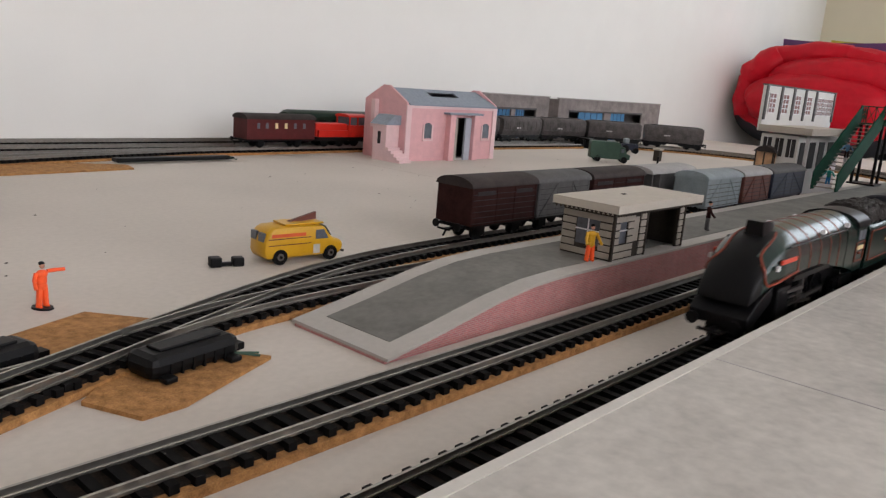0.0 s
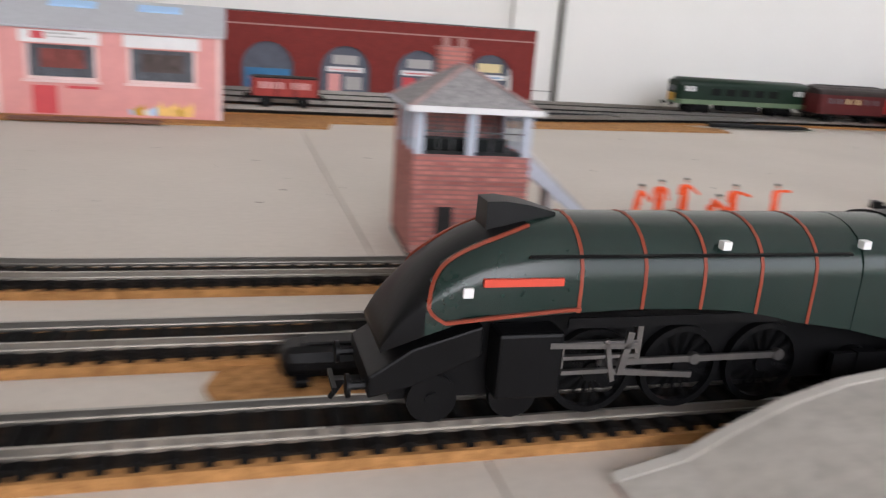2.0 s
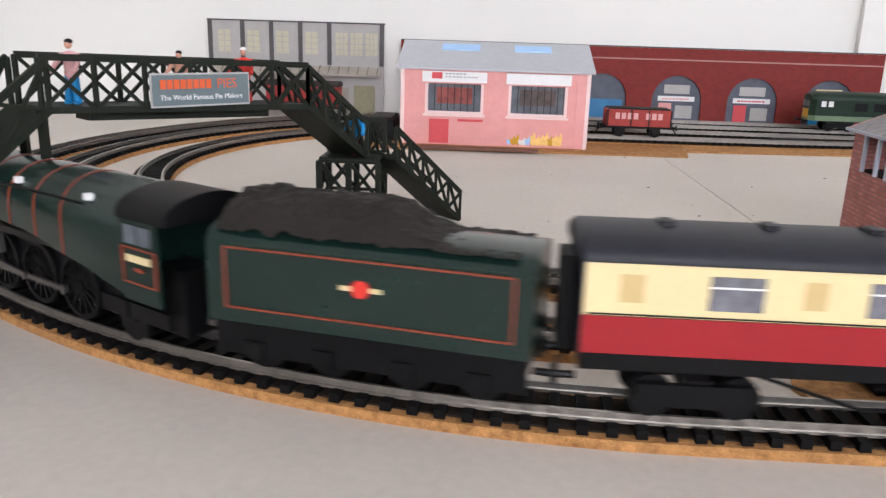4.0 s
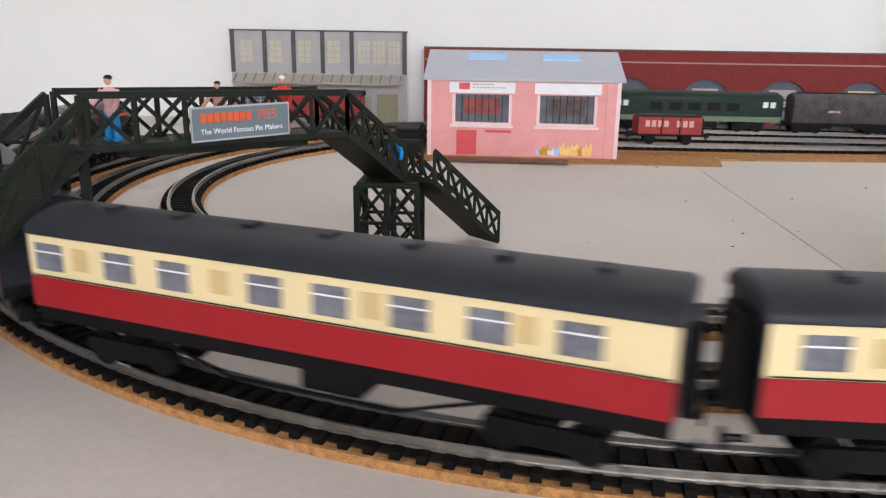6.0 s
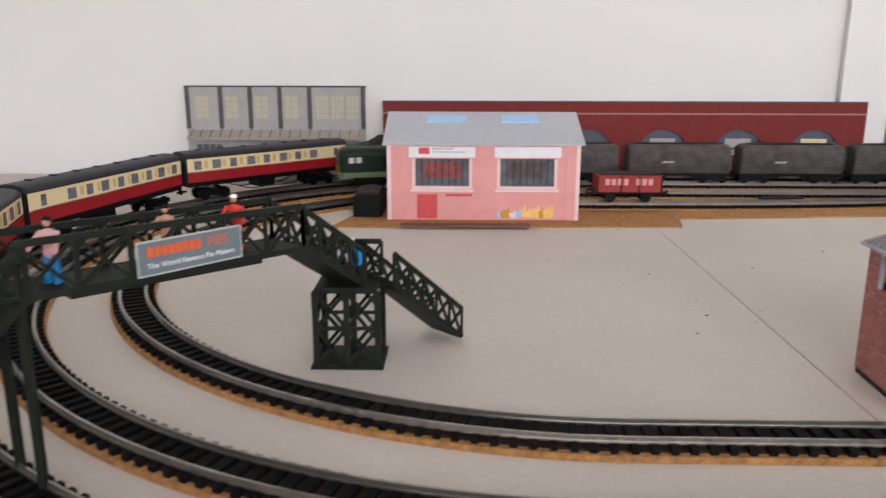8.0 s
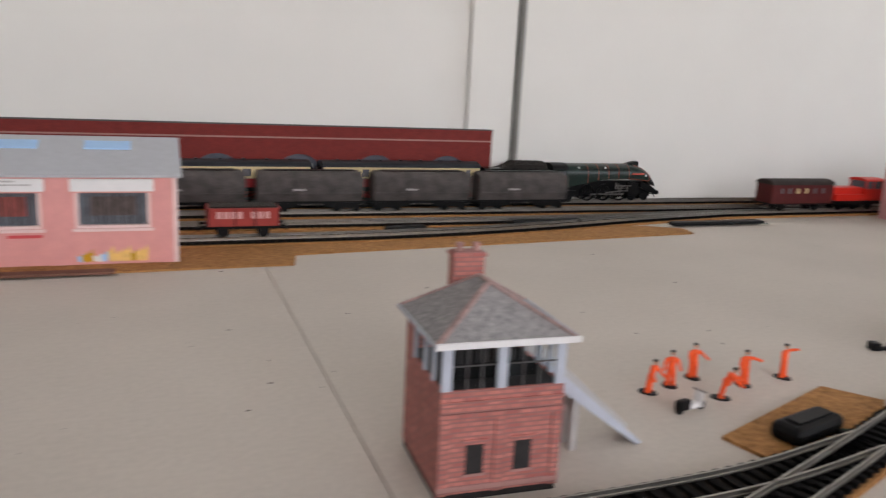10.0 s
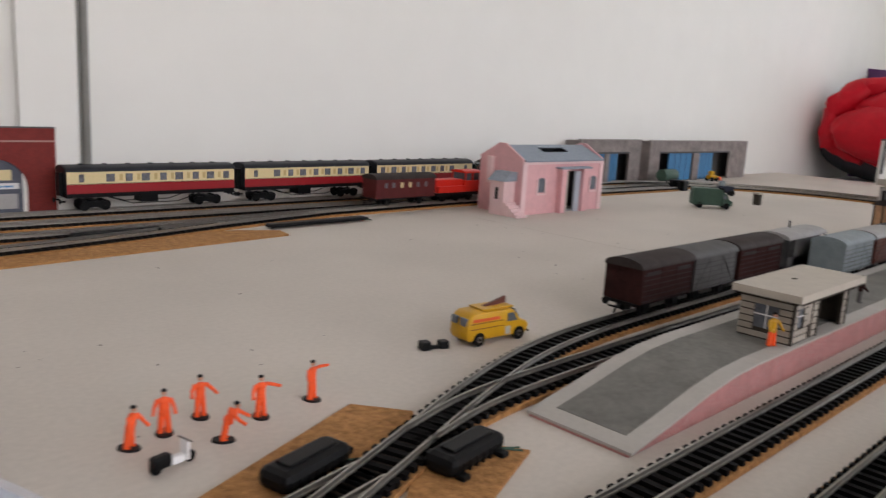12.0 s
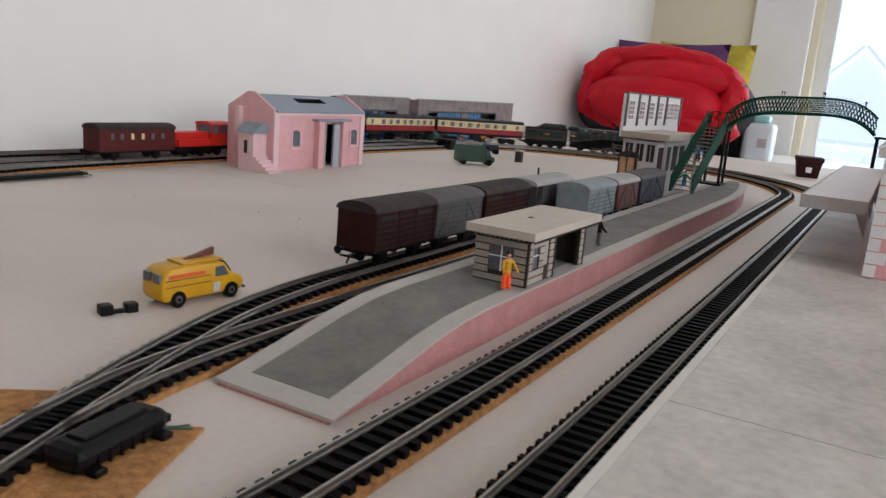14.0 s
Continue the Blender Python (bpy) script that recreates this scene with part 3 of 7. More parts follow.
    loft(bm, [section(x, W + 0.0002, zb, 0.037, 0.0536, 12) for x, zb in ((xc, skirt(xc)), (-h + 0.020, 0.0145))])
    part("firebox", bm, M_LOCO_GREEN, ob, smooth=True)
    cab = boxes("cab", M_LOCO_GREEN, ob, (-h + 0.001, -h + 0.020, -W - 0.0003, -W + 0.001, 0.0135, 0.044), (-h + 0.001, -h + 0.020, W - 0.001, W + 0.0003, 0.0135, 0.044), (-h + 0.018, -h + 0.020, -W, W, 0.0135, 0.046), label="dark green cab sides")
    bm = bmesh.new()
    loft(bm, [section(x, W + 0.0006, 0.0435, 0.0445, 0.0540, 12) for x in (-h - 0.004, -h + 0.0215)])
    part("cab_roof", bm, M_LOCO_BLACK, ob, smooth=True)
    for s in (-1, 1):
        for a in (0.004, 0.0115):
            boxes("window", M_GLASSY, cab, (-h + a, -h + a + 0.006, s * W - 0.0006, s * W + 0.0007, 0.0345, 0.0415))
        boxes("number_plate", M_CREAM, cab, (-h + 0.0045, -h + 0.0165, s * W - 0.0006, s * W + 0.0009, 0.0275, 0.0302), label="cream number bar")
        boxes("works_plate", M_LINE, cab, (-h + 0.0085, -h + 0.0125, s * W - 0.0006, s * W + 0.0009, 0.0240, 0.0254))
        bm = bmesh.new()
        for b in ((-h + 0.0015, -h + 0.0195, 0.0325, 0.0331), (-h + 0.0015, -h + 0.0195, 0.0195, 0.0201), (-h + 0.0015, -h + 0.0022, 0.0195, 0.0331), (-h + 0.0188, -h + 0.0195, 0.0195, 0.0331)):
            box(bm, b[0], b[1], s * W - 0.0006, s * W + 0.0007, b[2], b[3])
        part("lining", bm, M_LINE, cab)
    # chimney with its wind fairing
    bm = bmesh.new()
    loft(bm, [[(x, -w, z0), (x, w, z0), (x, w * 0.8, z1), (x, -w * 0.8, z1)] for x, w, z0, z1 in ((h - 0.0315, 0.0052, 0.042, 0.0570), (h - 0.036, 0.0058, 0.046, 0.0572), (h - 0.043, 0.0055, 0.049, 0.0562), (h - 0.051, 0.0035, 0.0505, 0.0540))])
    part("chimney", bm, M_LOCO_BLACK, ob, smooth=True)
    # frames, cylinders, running gear
    boxes("frame", M_LOCO_BLACK, ob, (-h + 0.002, h - 0.008, -0.0068, 0.0068, 0.006, 0.026))
    bm = bmesh.new()
    loft(bm, [[(x, -0.0145, z0), (x, 0.0145, z0), (x, 0.0145, z1), (x, -0.0145, z1)] for x, z0, z1 in ((h - 0.001, 0.0105, 0.0165), (h - 0.012, 0.0130, 0.0205), (h - 0.030, 0.0175, 0.026))])
    part("front_skirt", bm, M_LOCO_BLACK, ob, bevel=0.0006)
    for s in (-1, 1):
        boxes("cylinder", M_LOCO_BLACK, ob, (h - 0.052, h - 0.034, s * 0.0115 - 0.0045, s * 0.0115 + 0.0045, 0.0085, 0.024), bevel=0.001)
        bm = bmesh.new()
        bar(bm, (h - 0.052, s * 0.0152, 0.0155), (h - 0.066, s * 0.0152, 0.0155), 0.0012, 0.0012)
        bar(bm, (h - 0.048, s * 0.0155, 0.0205), (h - 0.073, s * 0.0155, 0.0195), 0.0012, 0.0016)
        bar(bm, (h - 0.064, s * 0.0155, 0.0215), (h - 0.067, s * 0.0155, 0.0125), 0.0012, 0.0014)
        bar(bm, (h - 0.071, s * 0.0155, 0.0235), (h - 0.069, s * 0.0155, 0.0145), 0.0012, 0.0020)
        part("valve_gear", bm, M_METAL, ob, "bright valve gear")
        bm = bmesh.new()
        bar(bm, (h - 0.066, s * 0.0148, 0.0150), (h - 0.0915, s * 0.0148, 0.0128), 0.0010, 0.0016)
        part("connecting_rod", bm, M_METAL, ob, "bright connecting rod")
        bm = bmesh.new()
        bar(bm, (h - 0.052, s * 0.0148, 0.0175), (h - 0.074, s * 0.0148, 0.0175), 0.0014, 0.0010)
        bar(bm, (h - 0.052, s * 0.0148, 0.0135), (h - 0.074, s * 0.0148, 0.0135), 0.0014, 0.0010)
        bar(bm, (h - 0.074, s * 0.0140, 0.0125), (h - 0.074, s * 0.0140, 0.0240), 0.0016, 0.0020)
        part("slide_bar", bm, M_METAL, ob, "dull metal slide bars")
        boxes("valance", M_LOCO_BLACK, ob, (h - 0.118, h - 0.052, s * (W - 0.0006) - 0.0003, s * (W - 0.0006) + 0.0003, 0.0225, 0.0255), label="black valance beneath the casing")
        boxes("cylinder_cover", M_METAL, ob, (h - 0.0526, h - 0.0521, s * 0.0125 - 0.0025, s * 0.0125 + 0.0025, 0.0105, 0.0165))
    drivers = [wheelset(ob, h - d, 0.0125, "driving_wheelset", spokes=14) for d in (0.0640, 0.0915, 0.1190)]
    rods = []
    for s in (-1, 1):
        bm = bmesh.new()
        bar(bm, (-0.0275, 0, 0), (0.0275, 0, 0), 0.0010, 0.0018)
        for x in (-0.0275, 0, 0.0275):
            rod(bm, (x, -0.0009, 0), (x, 0.0009, 0), 0.0017, 10)
        r = part("coupling_rod", bm, M_METAL, ob, "bright coupling rod")
        r.matrix_basis = Matrix.Translation((h - 0.0915, s * 0.0128, 0.0125))
        rods.append((r, h - 0.0915, s * 0.0128))
    for d in (0.019, 0.0415):
        wheelset(ob, h - d, 0.0068, "bogie_wheelset")
    wheelset(ob, h - 0.152, 0.0080, "trailing_wheelset")
    for y in (-0.0135, 0.0115):
        boxes("rear_frame", M_LOCO_BLACK, ob, (-h + 0.002, -h + 0.040, y, y + 0.002, 0.0105, 0.016), label="black rear frame")
        boxes("axlebox", M_LOCO_BLACK, ob, (h - 0.156, h - 0.148, y - 0.0006, y + 0.0026, 0.0045, 0.0104))
    buffers(ob, h - 0.003, 0.0125)
    coupling(ob, h - 0.003)
    # the body rides high over the wheels
    for o in ob.children_recursive:
        if "wheelset" not in o.name and "rod" not in o.name:
            low = o.name.split(".")[0] in ("frame", "cylinder", "front_skirt", "buffer", "coupling", "rear_frame", "valve_gear")
            for v in o.data.vertices:
                if low:
                    v.co.z += 0.003 if v.co.z > 0.017 else 0.0
                else:
                    v.co.z += 0.006 - 0.142 * max(0.0, min(0.0295, v.co.z - 0.024))
    return ob, drivers, rods


def build_tender():
    ob = thing("tender", Matrix(), "dark green model tender heaped with coal", "tender")
    h, W = TENDER_L / 2, 0.0172
    bm = bmesh.new()
    loft(bm, [section(x, W, 0.0150, 0.0405, zt, 6) for x, zt in ((-h, 0.0455), (h - 0.012, 0.0455), (h - 0.004, 0.0465), (h, 0.0465))])
    body = part("body", bm, M_LOCO_GREEN, ob, smooth=True, bevel=0.0)
    for s in (-1, 1):
        bm = bmesh.new()
        for b in ((-h + 0.005, h - 0.006, 0.0388, 0.0394), (-h + 0.005, h - 0.006, 0.0196, 0.0202), (-h + 0.005, -h + 0.0057, 0.0196, 0.0394), (h - 0.0067, h - 0.006, 0.0196, 0.0394)):
            box(bm, b[0], b[1], s * W - 0.0005, s * W + 0.0005, b[2], b[3])
        part("lining", bm, M_LINE, body, "thin orange lining")
        bm = bmesh.new()
        rod(bm, (0.0, s * W - 0.0005, 0.0305), (0.0, s * W + 0.0007, 0.0305), 0.0028, 14)
        part("crest", bm, M_REDP, body, "small red and gold crest")
        boxes("crest_wing", M_CREAM, body, (-0.0065, -0.003, s * W - 0.0005, s * W + 0.0006, 0.0298, 0.0312), (0.003, 0.0065, s * W - 0.0005, s * W + 0.0006, 0.0298, 0.0312))
    # coal heap
    bm = bmesh.new()
    bmesh.ops.create_grid(bm, x_segments=44, y_segments=16, size=0.5)
    for v in bm.verts:
        u, w = v.co.x * 2, v.co.y * 2
        k = max(0.0, min(1.0, (u + 0.62) / 0.55))
        k = k * k * (3 - 2 * k) * (1 - max(0.0, (u - 0.93) / 0.07) ** 2)
        z = 0.0442 + 0.0105 * k * (1 - w * w) ** 0.4 + 0.0018 * noise.noise(Vector((u * 9, w * 5, 1))) * (0.3 + k) + 0.0016 * noise.noise(Vector((u * 30, w * 14, 5)))
        v.co = Vector((0.001 + u * (h - 0.004), w * (W - 0.0012), z))
    part("coal_load", bm, M_COAL, ob, "heaped black coal")
    boxes("frame", M_LOCO_BLACK, ob, (-h + 0.001, h - 0.001, -0.0155, -0.0135, 0.0065, 0.0152), (-h + 0.001, h - 0.001, 0.0135, 0.0155, 0.0065, 0.0152), (-h + 0.001, h - 0.001, -0.0135, 0.0135, 0.0128, 0.0152))
    for x in (-0.036, -0.013, 0.013, 0.036):
        wheelset(ob, x, 0.0078)
        for s in (-1, 1):
            boxes("axlebox", M_LOCO_BLACK, ob, (x - 0.003, x + 0.003, s * 0.0155 - 0.001, s * 0.0155 + 0.0012, 0.006, 0.0115))
    buffers(ob, -h, sgn=-1)
    bm = bmesh.new()
    bar(bm, (h, 0, 0.010), (h + 0.010, 0, 0.010), 0.006, 0.002)
    part("drawbar", bm, M_METAL, ob)
    # the tank rides as high as the engine's cab
    for o in ob.children_recursive:
        if o.matrix_basis.translation.length < 1e-6:
            for v in o.data.vertices:
                v.co.z += 0.0028 if v.co.z > 0.0149 else 0.0
    return ob


def bogie(parent, x, r=0.0066):
    bm = bmesh.new()
    for s in (-1, 1):
        prism(bm, [(x - 0.018, 0.0075), (x - 0.006, 0.0045), (x + 0.006, 0.0045), (x + 0.018, 0.0075), (x + 0.017, 0.0115), (x - 0.017, 0.0115)], s * 0.0115 - 0.001, s * 0.0115 + 0.001)
    box(bm, x - 0.004, x + 0.004, -0.011, 0.011, 0.008, 0.0125)
    b = part("bogie", bm, M_LOCO_BLACK, parent)
    for dx in (-0.0125, 0.0125):
        wheelset(b, x + dx, r)


def build_coach(brake_sign=-1, plan="open"):
    """Windows along most of the side; a blank brake end at one end."""
    ob = thing("passenger_coach", Matrix(), "crimson and cream model passenger coach with black roof", "coach", "coaches of the express train")
    h, W = COACH_L / 2 - 0.004, 0.0172
    boxes("body", M_CREAM, ob, (-h, h, -W, W, 0.0335, 0.0488), label="cream upper sides")
    boxes("lower_panel", M_CRIMSON, ob, (-h, h, -W - 0.0002, W + 0.0002, 0.0224, 0.0333), label="crimson lower sides")
    boxes("waist_line", M_LOCO_BLACK, ob, (-h + 0.001, h - 0.001, -W - 0.0004, W + 0.0004, 0.0338, 0.0342))
    for sg in (-1, 1):
        boxes("end", M_COACH_ROOF, ob, (min(sg * (h + 0.0001), sg * (h + 0.0006)), max(sg * (h + 0.0001), sg * (h + 0.0006)), -W, W, 0.0224, 0.0488), label="black coach end")
    bm = bmesh.new()
    loft(bm, [section(x, w, 0.0486, 0.0494, z, 10) for x, w, z in ((-h - 0.002, W - 0.001, 0.0548), (-h - 0.0005, W + 0.0007, 0.0560), (h + 0.0005, W + 0.0007, 0.0560), (h + 0.002, W - 0.001, 0.0548))])
    roof = part("roof", bm, M_COACH_ROOF, ob, smooth=True)
    for i in range(7):
        x = -h + 0.02 + i * 0.029
        boxes("vent", M_COACH_ROOF, roof, (x, x + 0.004, -0.003, 0.003, 0.0553, 0.0571))
    for s in (-1, 1):
        if s > 0:
            wide = ((0.008, 0.0135), (0.043, 0.0145), (0.081, 0.0125), (0.1065, 0.0110), (0.132, 0.0125), (0.172, 0.0145))
            doors = ((0.0285, 0.0065), (0.0645, 0.0085), (0.1555, 0.0060), (0.204, 0.0065))
        if s > 0 and plan == "compartments":
            wide = [(c - 0.0060, 0.012) for c in (0.0095, 0.0402, 0.0630, 0.0978, 0.1206, 0.1463, 0.1700, 0.1955)]
            doors = ((0.0205, 0.0065), (0.0775, 0.0070), (0.1310, 0.0065), (0.1775, 0.0060))
        if s > 0 and plan == "brake":
            wide = ((0.0085, 0.0118), (0.0390, 0.0122), (0.0680, 0.0105), (0.0872, 0.0095), (0.1055, 0.0098), (0.1345, 0.0105))
            doors = ((0.0262, 0.0050), (0.0567, 0.0052), (0.1225, 0.0045), (0.187, 0.0085))
        if s < 0:
            wide = [(0.008 + 0.0222 * i, 0.0085 + 0.002 * (i % 2)) for i in range(8)] + [(0.2, 0.006)]
            doors = [(0.0205 + 0.0222 * i, 0.004) for i in range(7)]
        for o, w in wide:
            a = -brake_sign * (h - o)
            b = a + brake_sign * w
            win = boxes("window", M_COACH_GLASS, ob, (min(a, b), max(a, b), s * W - 0.0004, s * W + 0.0005, 0.0362, 0.0458), label="grey glazed window")
            boxes("window_bar", M_WHITE, win, (min(a, b), max(a, b), s * W - 0.0002, s * W + 0.0008, 0.0426, 0.0431))
        for o, w in doors:
            a = -brake_sign * (h - o)
            b = a + brake_sign * w
            boxes("door_panel", mat_panel, ob, (min(a, b), max(a, b), s * W - 0.0004, s * W + 0.0003, 0.0375, 0.0454))
    boxes("underframe", M_LOCO_BLACK, ob, (-h, h, -0.0168, 0.0168, 0.0172, 0.0223))
    boxes("battery_box", M_LOCO_BLACK, ob, (-0.018, 0.004, -0.012, 0.012, 0.008, 0.0167), bevel=0.0006)
    for sg in (-1, 1):
        boxes("gangway", M_LOCO_BLACK, ob, (min(sg * (h + 0.0007), sg * (h + 0.0052)), max(sg * (h + 0.0007), sg * (h + 0.0052)), -0.0065, 0.0065, 0.0190, 0.0470), label="black corridor gangway")
    for s in (-1, 1):
        bm = bmesh.new()
        bar(bm, (-0.06, s * 0.0135, 0.0165), (-0.03, s * 0.0135, 0.0075), 0.001, 0.001)
        bar(bm, (-0.03, s * 0.0135, 0.0075), (0.03, s * 0.0135, 0.0075), 0.001, 0.001)
        bar(bm, (0.03, s * 0.0135, 0.0075), (0.06, s * 0.0135, 0.0165), 0.001, 0.001)
        part("truss_rod", bm, M_LOCO_BLACK, ob)
    for x in (-0.075, 0.075):
        bogie(ob, x)
    for sg in (-1, 1):
        buffers(ob, sg * h, sgn=sg)
    return ob


mat_panel = mat("coach_tan_panel", (0.55, 0.40, 0.18), 0.45, 0.05, 60, 0.0)


def build_diesel(L=0.222):
    ob = thing("diesel_locomotive", Matrix(), "two-tone green model diesel locomotive with yellow nose panel", "locomotive")
    h, W = L / 2, 0.0175
    def body(z0, z1, mt, nm, grow=0.0, lab=""):
        bm = bmesh.new()
        prism(bm, [(-h, -0.010), (-h + 0.006, -W - grow), (h - 0.006, -W - grow), (h, -0.010), (h, 0.010), (h - 0.006, W + grow), (-h + 0.006, W + grow), (-h, 0.010)], z0, z1, "z")
        return part(nm, bm, mt, ob, lab)
    body(0.0135, 0.0200, M_LIME, "lower_body", 0.0001, "pale green lower band")
    b = body(0.0201, 0.0400, M_DIESEL, "body", lab="dark green body side")
    bm = bmesh.new()
    loft(bm, [section(x, w, 0.0400, 0.0425, z, 10) for x, w, z in ((-h + 0.001, 0.013, 0.0465), (-h + 0.008, W, 0.0505), (h - 0.008, W, 0.0505), (h - 0.001, 0.013, 0.0465))])
    part("roof", bm, M_DIESEL, ob, smooth=True)
    for sg in (-1, 1):
        boxes("warning_panel", M_YELLOW, b, (min(sg * h, sg * (h + 0.0005)), max(sg * h, sg * (h + 0.0005)), -0.0085, 0.0085, 0.017, 0.028))
        for y in (-0.0055, 0.0055):
            boxes("windscreen", M_GLASSY, b, (min(sg * h, sg * (h + 0.0006)), max(sg * h, sg * (h + 0.0006)), y - 0.004, y + 0.004, 0.031, 0.0385))
        for s in (-1, 1):
            for a in (0.012, 0.021):
                boxes("cab_window", M_WHITE, b, (min(sg * (h - a), sg * (h - a - 0.006)), max(sg * (h - a), sg * (h - a - 0.006)), s * W - 0.0004, s * W + 0.0005, 0.0315, 0.0385))
        bogie(ob, sg * 0.070, 0.0075)
        buffers(ob, sg * h, sgn=sg)
    for s in (-1, 1):
        for i in range(5):
            boxes("grille", M_LOCO_BLACK, b, (-0.055 + i * 0.024, -0.039 + i * 0.024, s * W - 0.0004, s * W + 0.0004, 0.027, 0.037))
    boxes("fuel_tank", M_LOCO_BLACK, ob, (-0.03, 0.03, -0.014, 0.014, 0.005, 0.0134))
    return ob


HOPPER_L = 0.133


def build_hopper(L=HOPPER_L):
    ob = thing("hopper_wagon", Matrix(), "weathered grey bogie hopper wagon with dusty sides", "wagon", "hoppers of the goods train")
    h, W = L / 2, 0.0172
    def ring(x, w, drop=0.0):
        return [(x, -w * 0.72, 0.0135), (x, w * 0.72, 0.0135), (x, w * 0.95, 0.0215), (x, w, 0.0250), (x, w, 0.0400), (x, w * 0.93, 0.0450), (x, w * 0.76, 0.0480 - drop), (x, w * 0.45, 0.0498 - drop),
                (x, -w * 0.45, 0.0498 - drop), (x, -w * 0.76, 0.0480 - drop), (x, -w * 0.93, 0.0450), (x, -w, 0.0400), (x, -w, 0.0250), (x, -w * 0.95, 0.0215)]
    bm = bmesh.new()
    loft(bm, [ring(-h + 0.0015, W * 0.93, 0.002), ring(-h + 0.005, W), ring(h - 0.005, W), ring(h - 0.0015, W * 0.93, 0.002)])
    body = part("body", bm, M_HOPPER, ob, "rounded dusty grey hopper body", smooth=True)
    for s in (-1, 1):
        for i in range(9):
            x = -h + 0.008 + i * (L - 0.016) / 8
            boxes("rib", M_HOPPER, body, (x - 0.0006, x + 0.0006, s * W - 0.0006, s * W + 0.0008, 0.0245, 0.0405))
        boxes("side_rail", M_HOPPER, body, (-h + 0.003, h - 0.003, s * W - 0.0005, s * W + 0.0007, 0.0232, 0.0244))
        boxes("data_panel", M_GREY_CARD, body, (h - 0.058, h - 0.044, s * W - 0.0004, s * W + 0.0003, 0.0270, 0.0295), label="small pale data panel")
        for k in (-1, 1):
            bm = bmesh.new()
            prism(bm, [(k * 0.010, 0.0134), (k * 0.034, 0.0134), (k * 0.028, 0.0065), (k * 0.016, 0.0065)], s * 0.0085 - 0.003, s * 0.0085 + 0.003)
            part("discharge_chute", bm, M_LOCO_BLACK, body)
    boxes("roof_hatch", M_LOCO_BLACK, body, (-h + 0.012, h - 0.012, -0.0055, 0.0055, 0.0499, 0.0510))
    boxes("underframe", M_LOCO_BLACK, ob, (-h, h, -0.012, 0.012, 0.0098, 0.0133))
    for x in (-0.045, 0.045):
        bogie(ob, x)
    for sg in (-1, 1):
        buffers(ob, sg * h, sgn=sg)
        coupling(ob, sg * h, sg)
    return ob


def build_trains():
    a4, drivers, rods = build_a4()
    tender = build_tender()
    c1 = build_coach(1)
    c2 = build_coach(-1, "compartments")
    c3 = build_coach(-1, "brake")
    diesel = build_diesel()
    first = build_hopper()
    hoppers = [first] + [copy_thing(first, Matrix()) for _ in range(5)]
    return a4, drivers, rods, [tender, c1, c2, c3], diesel, hoppers


A4, A4_DRIVERS, A4_RODS, EXPRESS, DIESEL, HOPPERS = build_trains()

# how far the express's front has come along the outer oval, and the goods train's along the middle one
EXPRESS_S = ((0, -0.615), (0.5, -0.477), (1.0, -0.336), (1.5, -0.197), (2.0, -0.083), (2.5, 0.026), (3.0, 0.130), (3.5, 0.228), (6.0, 0.785), (6.5, 0.942), (7.0, 1.088), (9.5, 1.995), (10.0, 2.147), (10.5, 2.333), (11.0, 2.507), (12.5, 3.060), (13.0, 3.252), (14.0, 3.74))
GOODS_X = ((0, 0.950), (1.0, 0.798), (2.0, 0.640), (3.0, 0.474), (3.5, 0.400), (6.5, -0.043), (7.0, -0.117), (9.5, -0.488), (10.0, -0.551), (10.5, -0.620), (11.0, -0.688), (14.0, -1.09))


def along(table, t):
    """A smooth reading between the rows of a table."""
    n = len(table)
    i = max(k for k in range(n - 1) if table[k][0] <= t or k == 0)
    def slope(k):
        a, b = table[max(k - 1, 0)], table[min(k + 1, n - 1)]
        return (b[1] - a[1]) / (b[0] - a[0])
    (t0, v0), (t1, v1) = table[i], table[i + 1]
    l = t1 - t0
    u = (t - t0) / l
    return (2 * u**3 - 3 * u**2 + 1) * v0 + (u**3 - 2 * u**2 + u) * l * slope(i) + (-2 * u**3 + 3 * u**2) * v1 + (u**3 - u**2) * l * slope(i + 1)


def on_track(R, s_front, length, wheelbase, way=1):
    """The pose of a vehicle whose front stands at s_front, its two pivots on the rails."""
    mid = s_front - way * length / 2
    a, b = (Vector((*loop_point(R, mid + k * way * wheelbase / 2)[:2], RAIL_Z1)) for k in (1, -1))
    d = a - b
    return Matrix.Translation((a + b) / 2) @ Matrix.Rotation(math.atan2(d.y, d.x), 4, "Z")


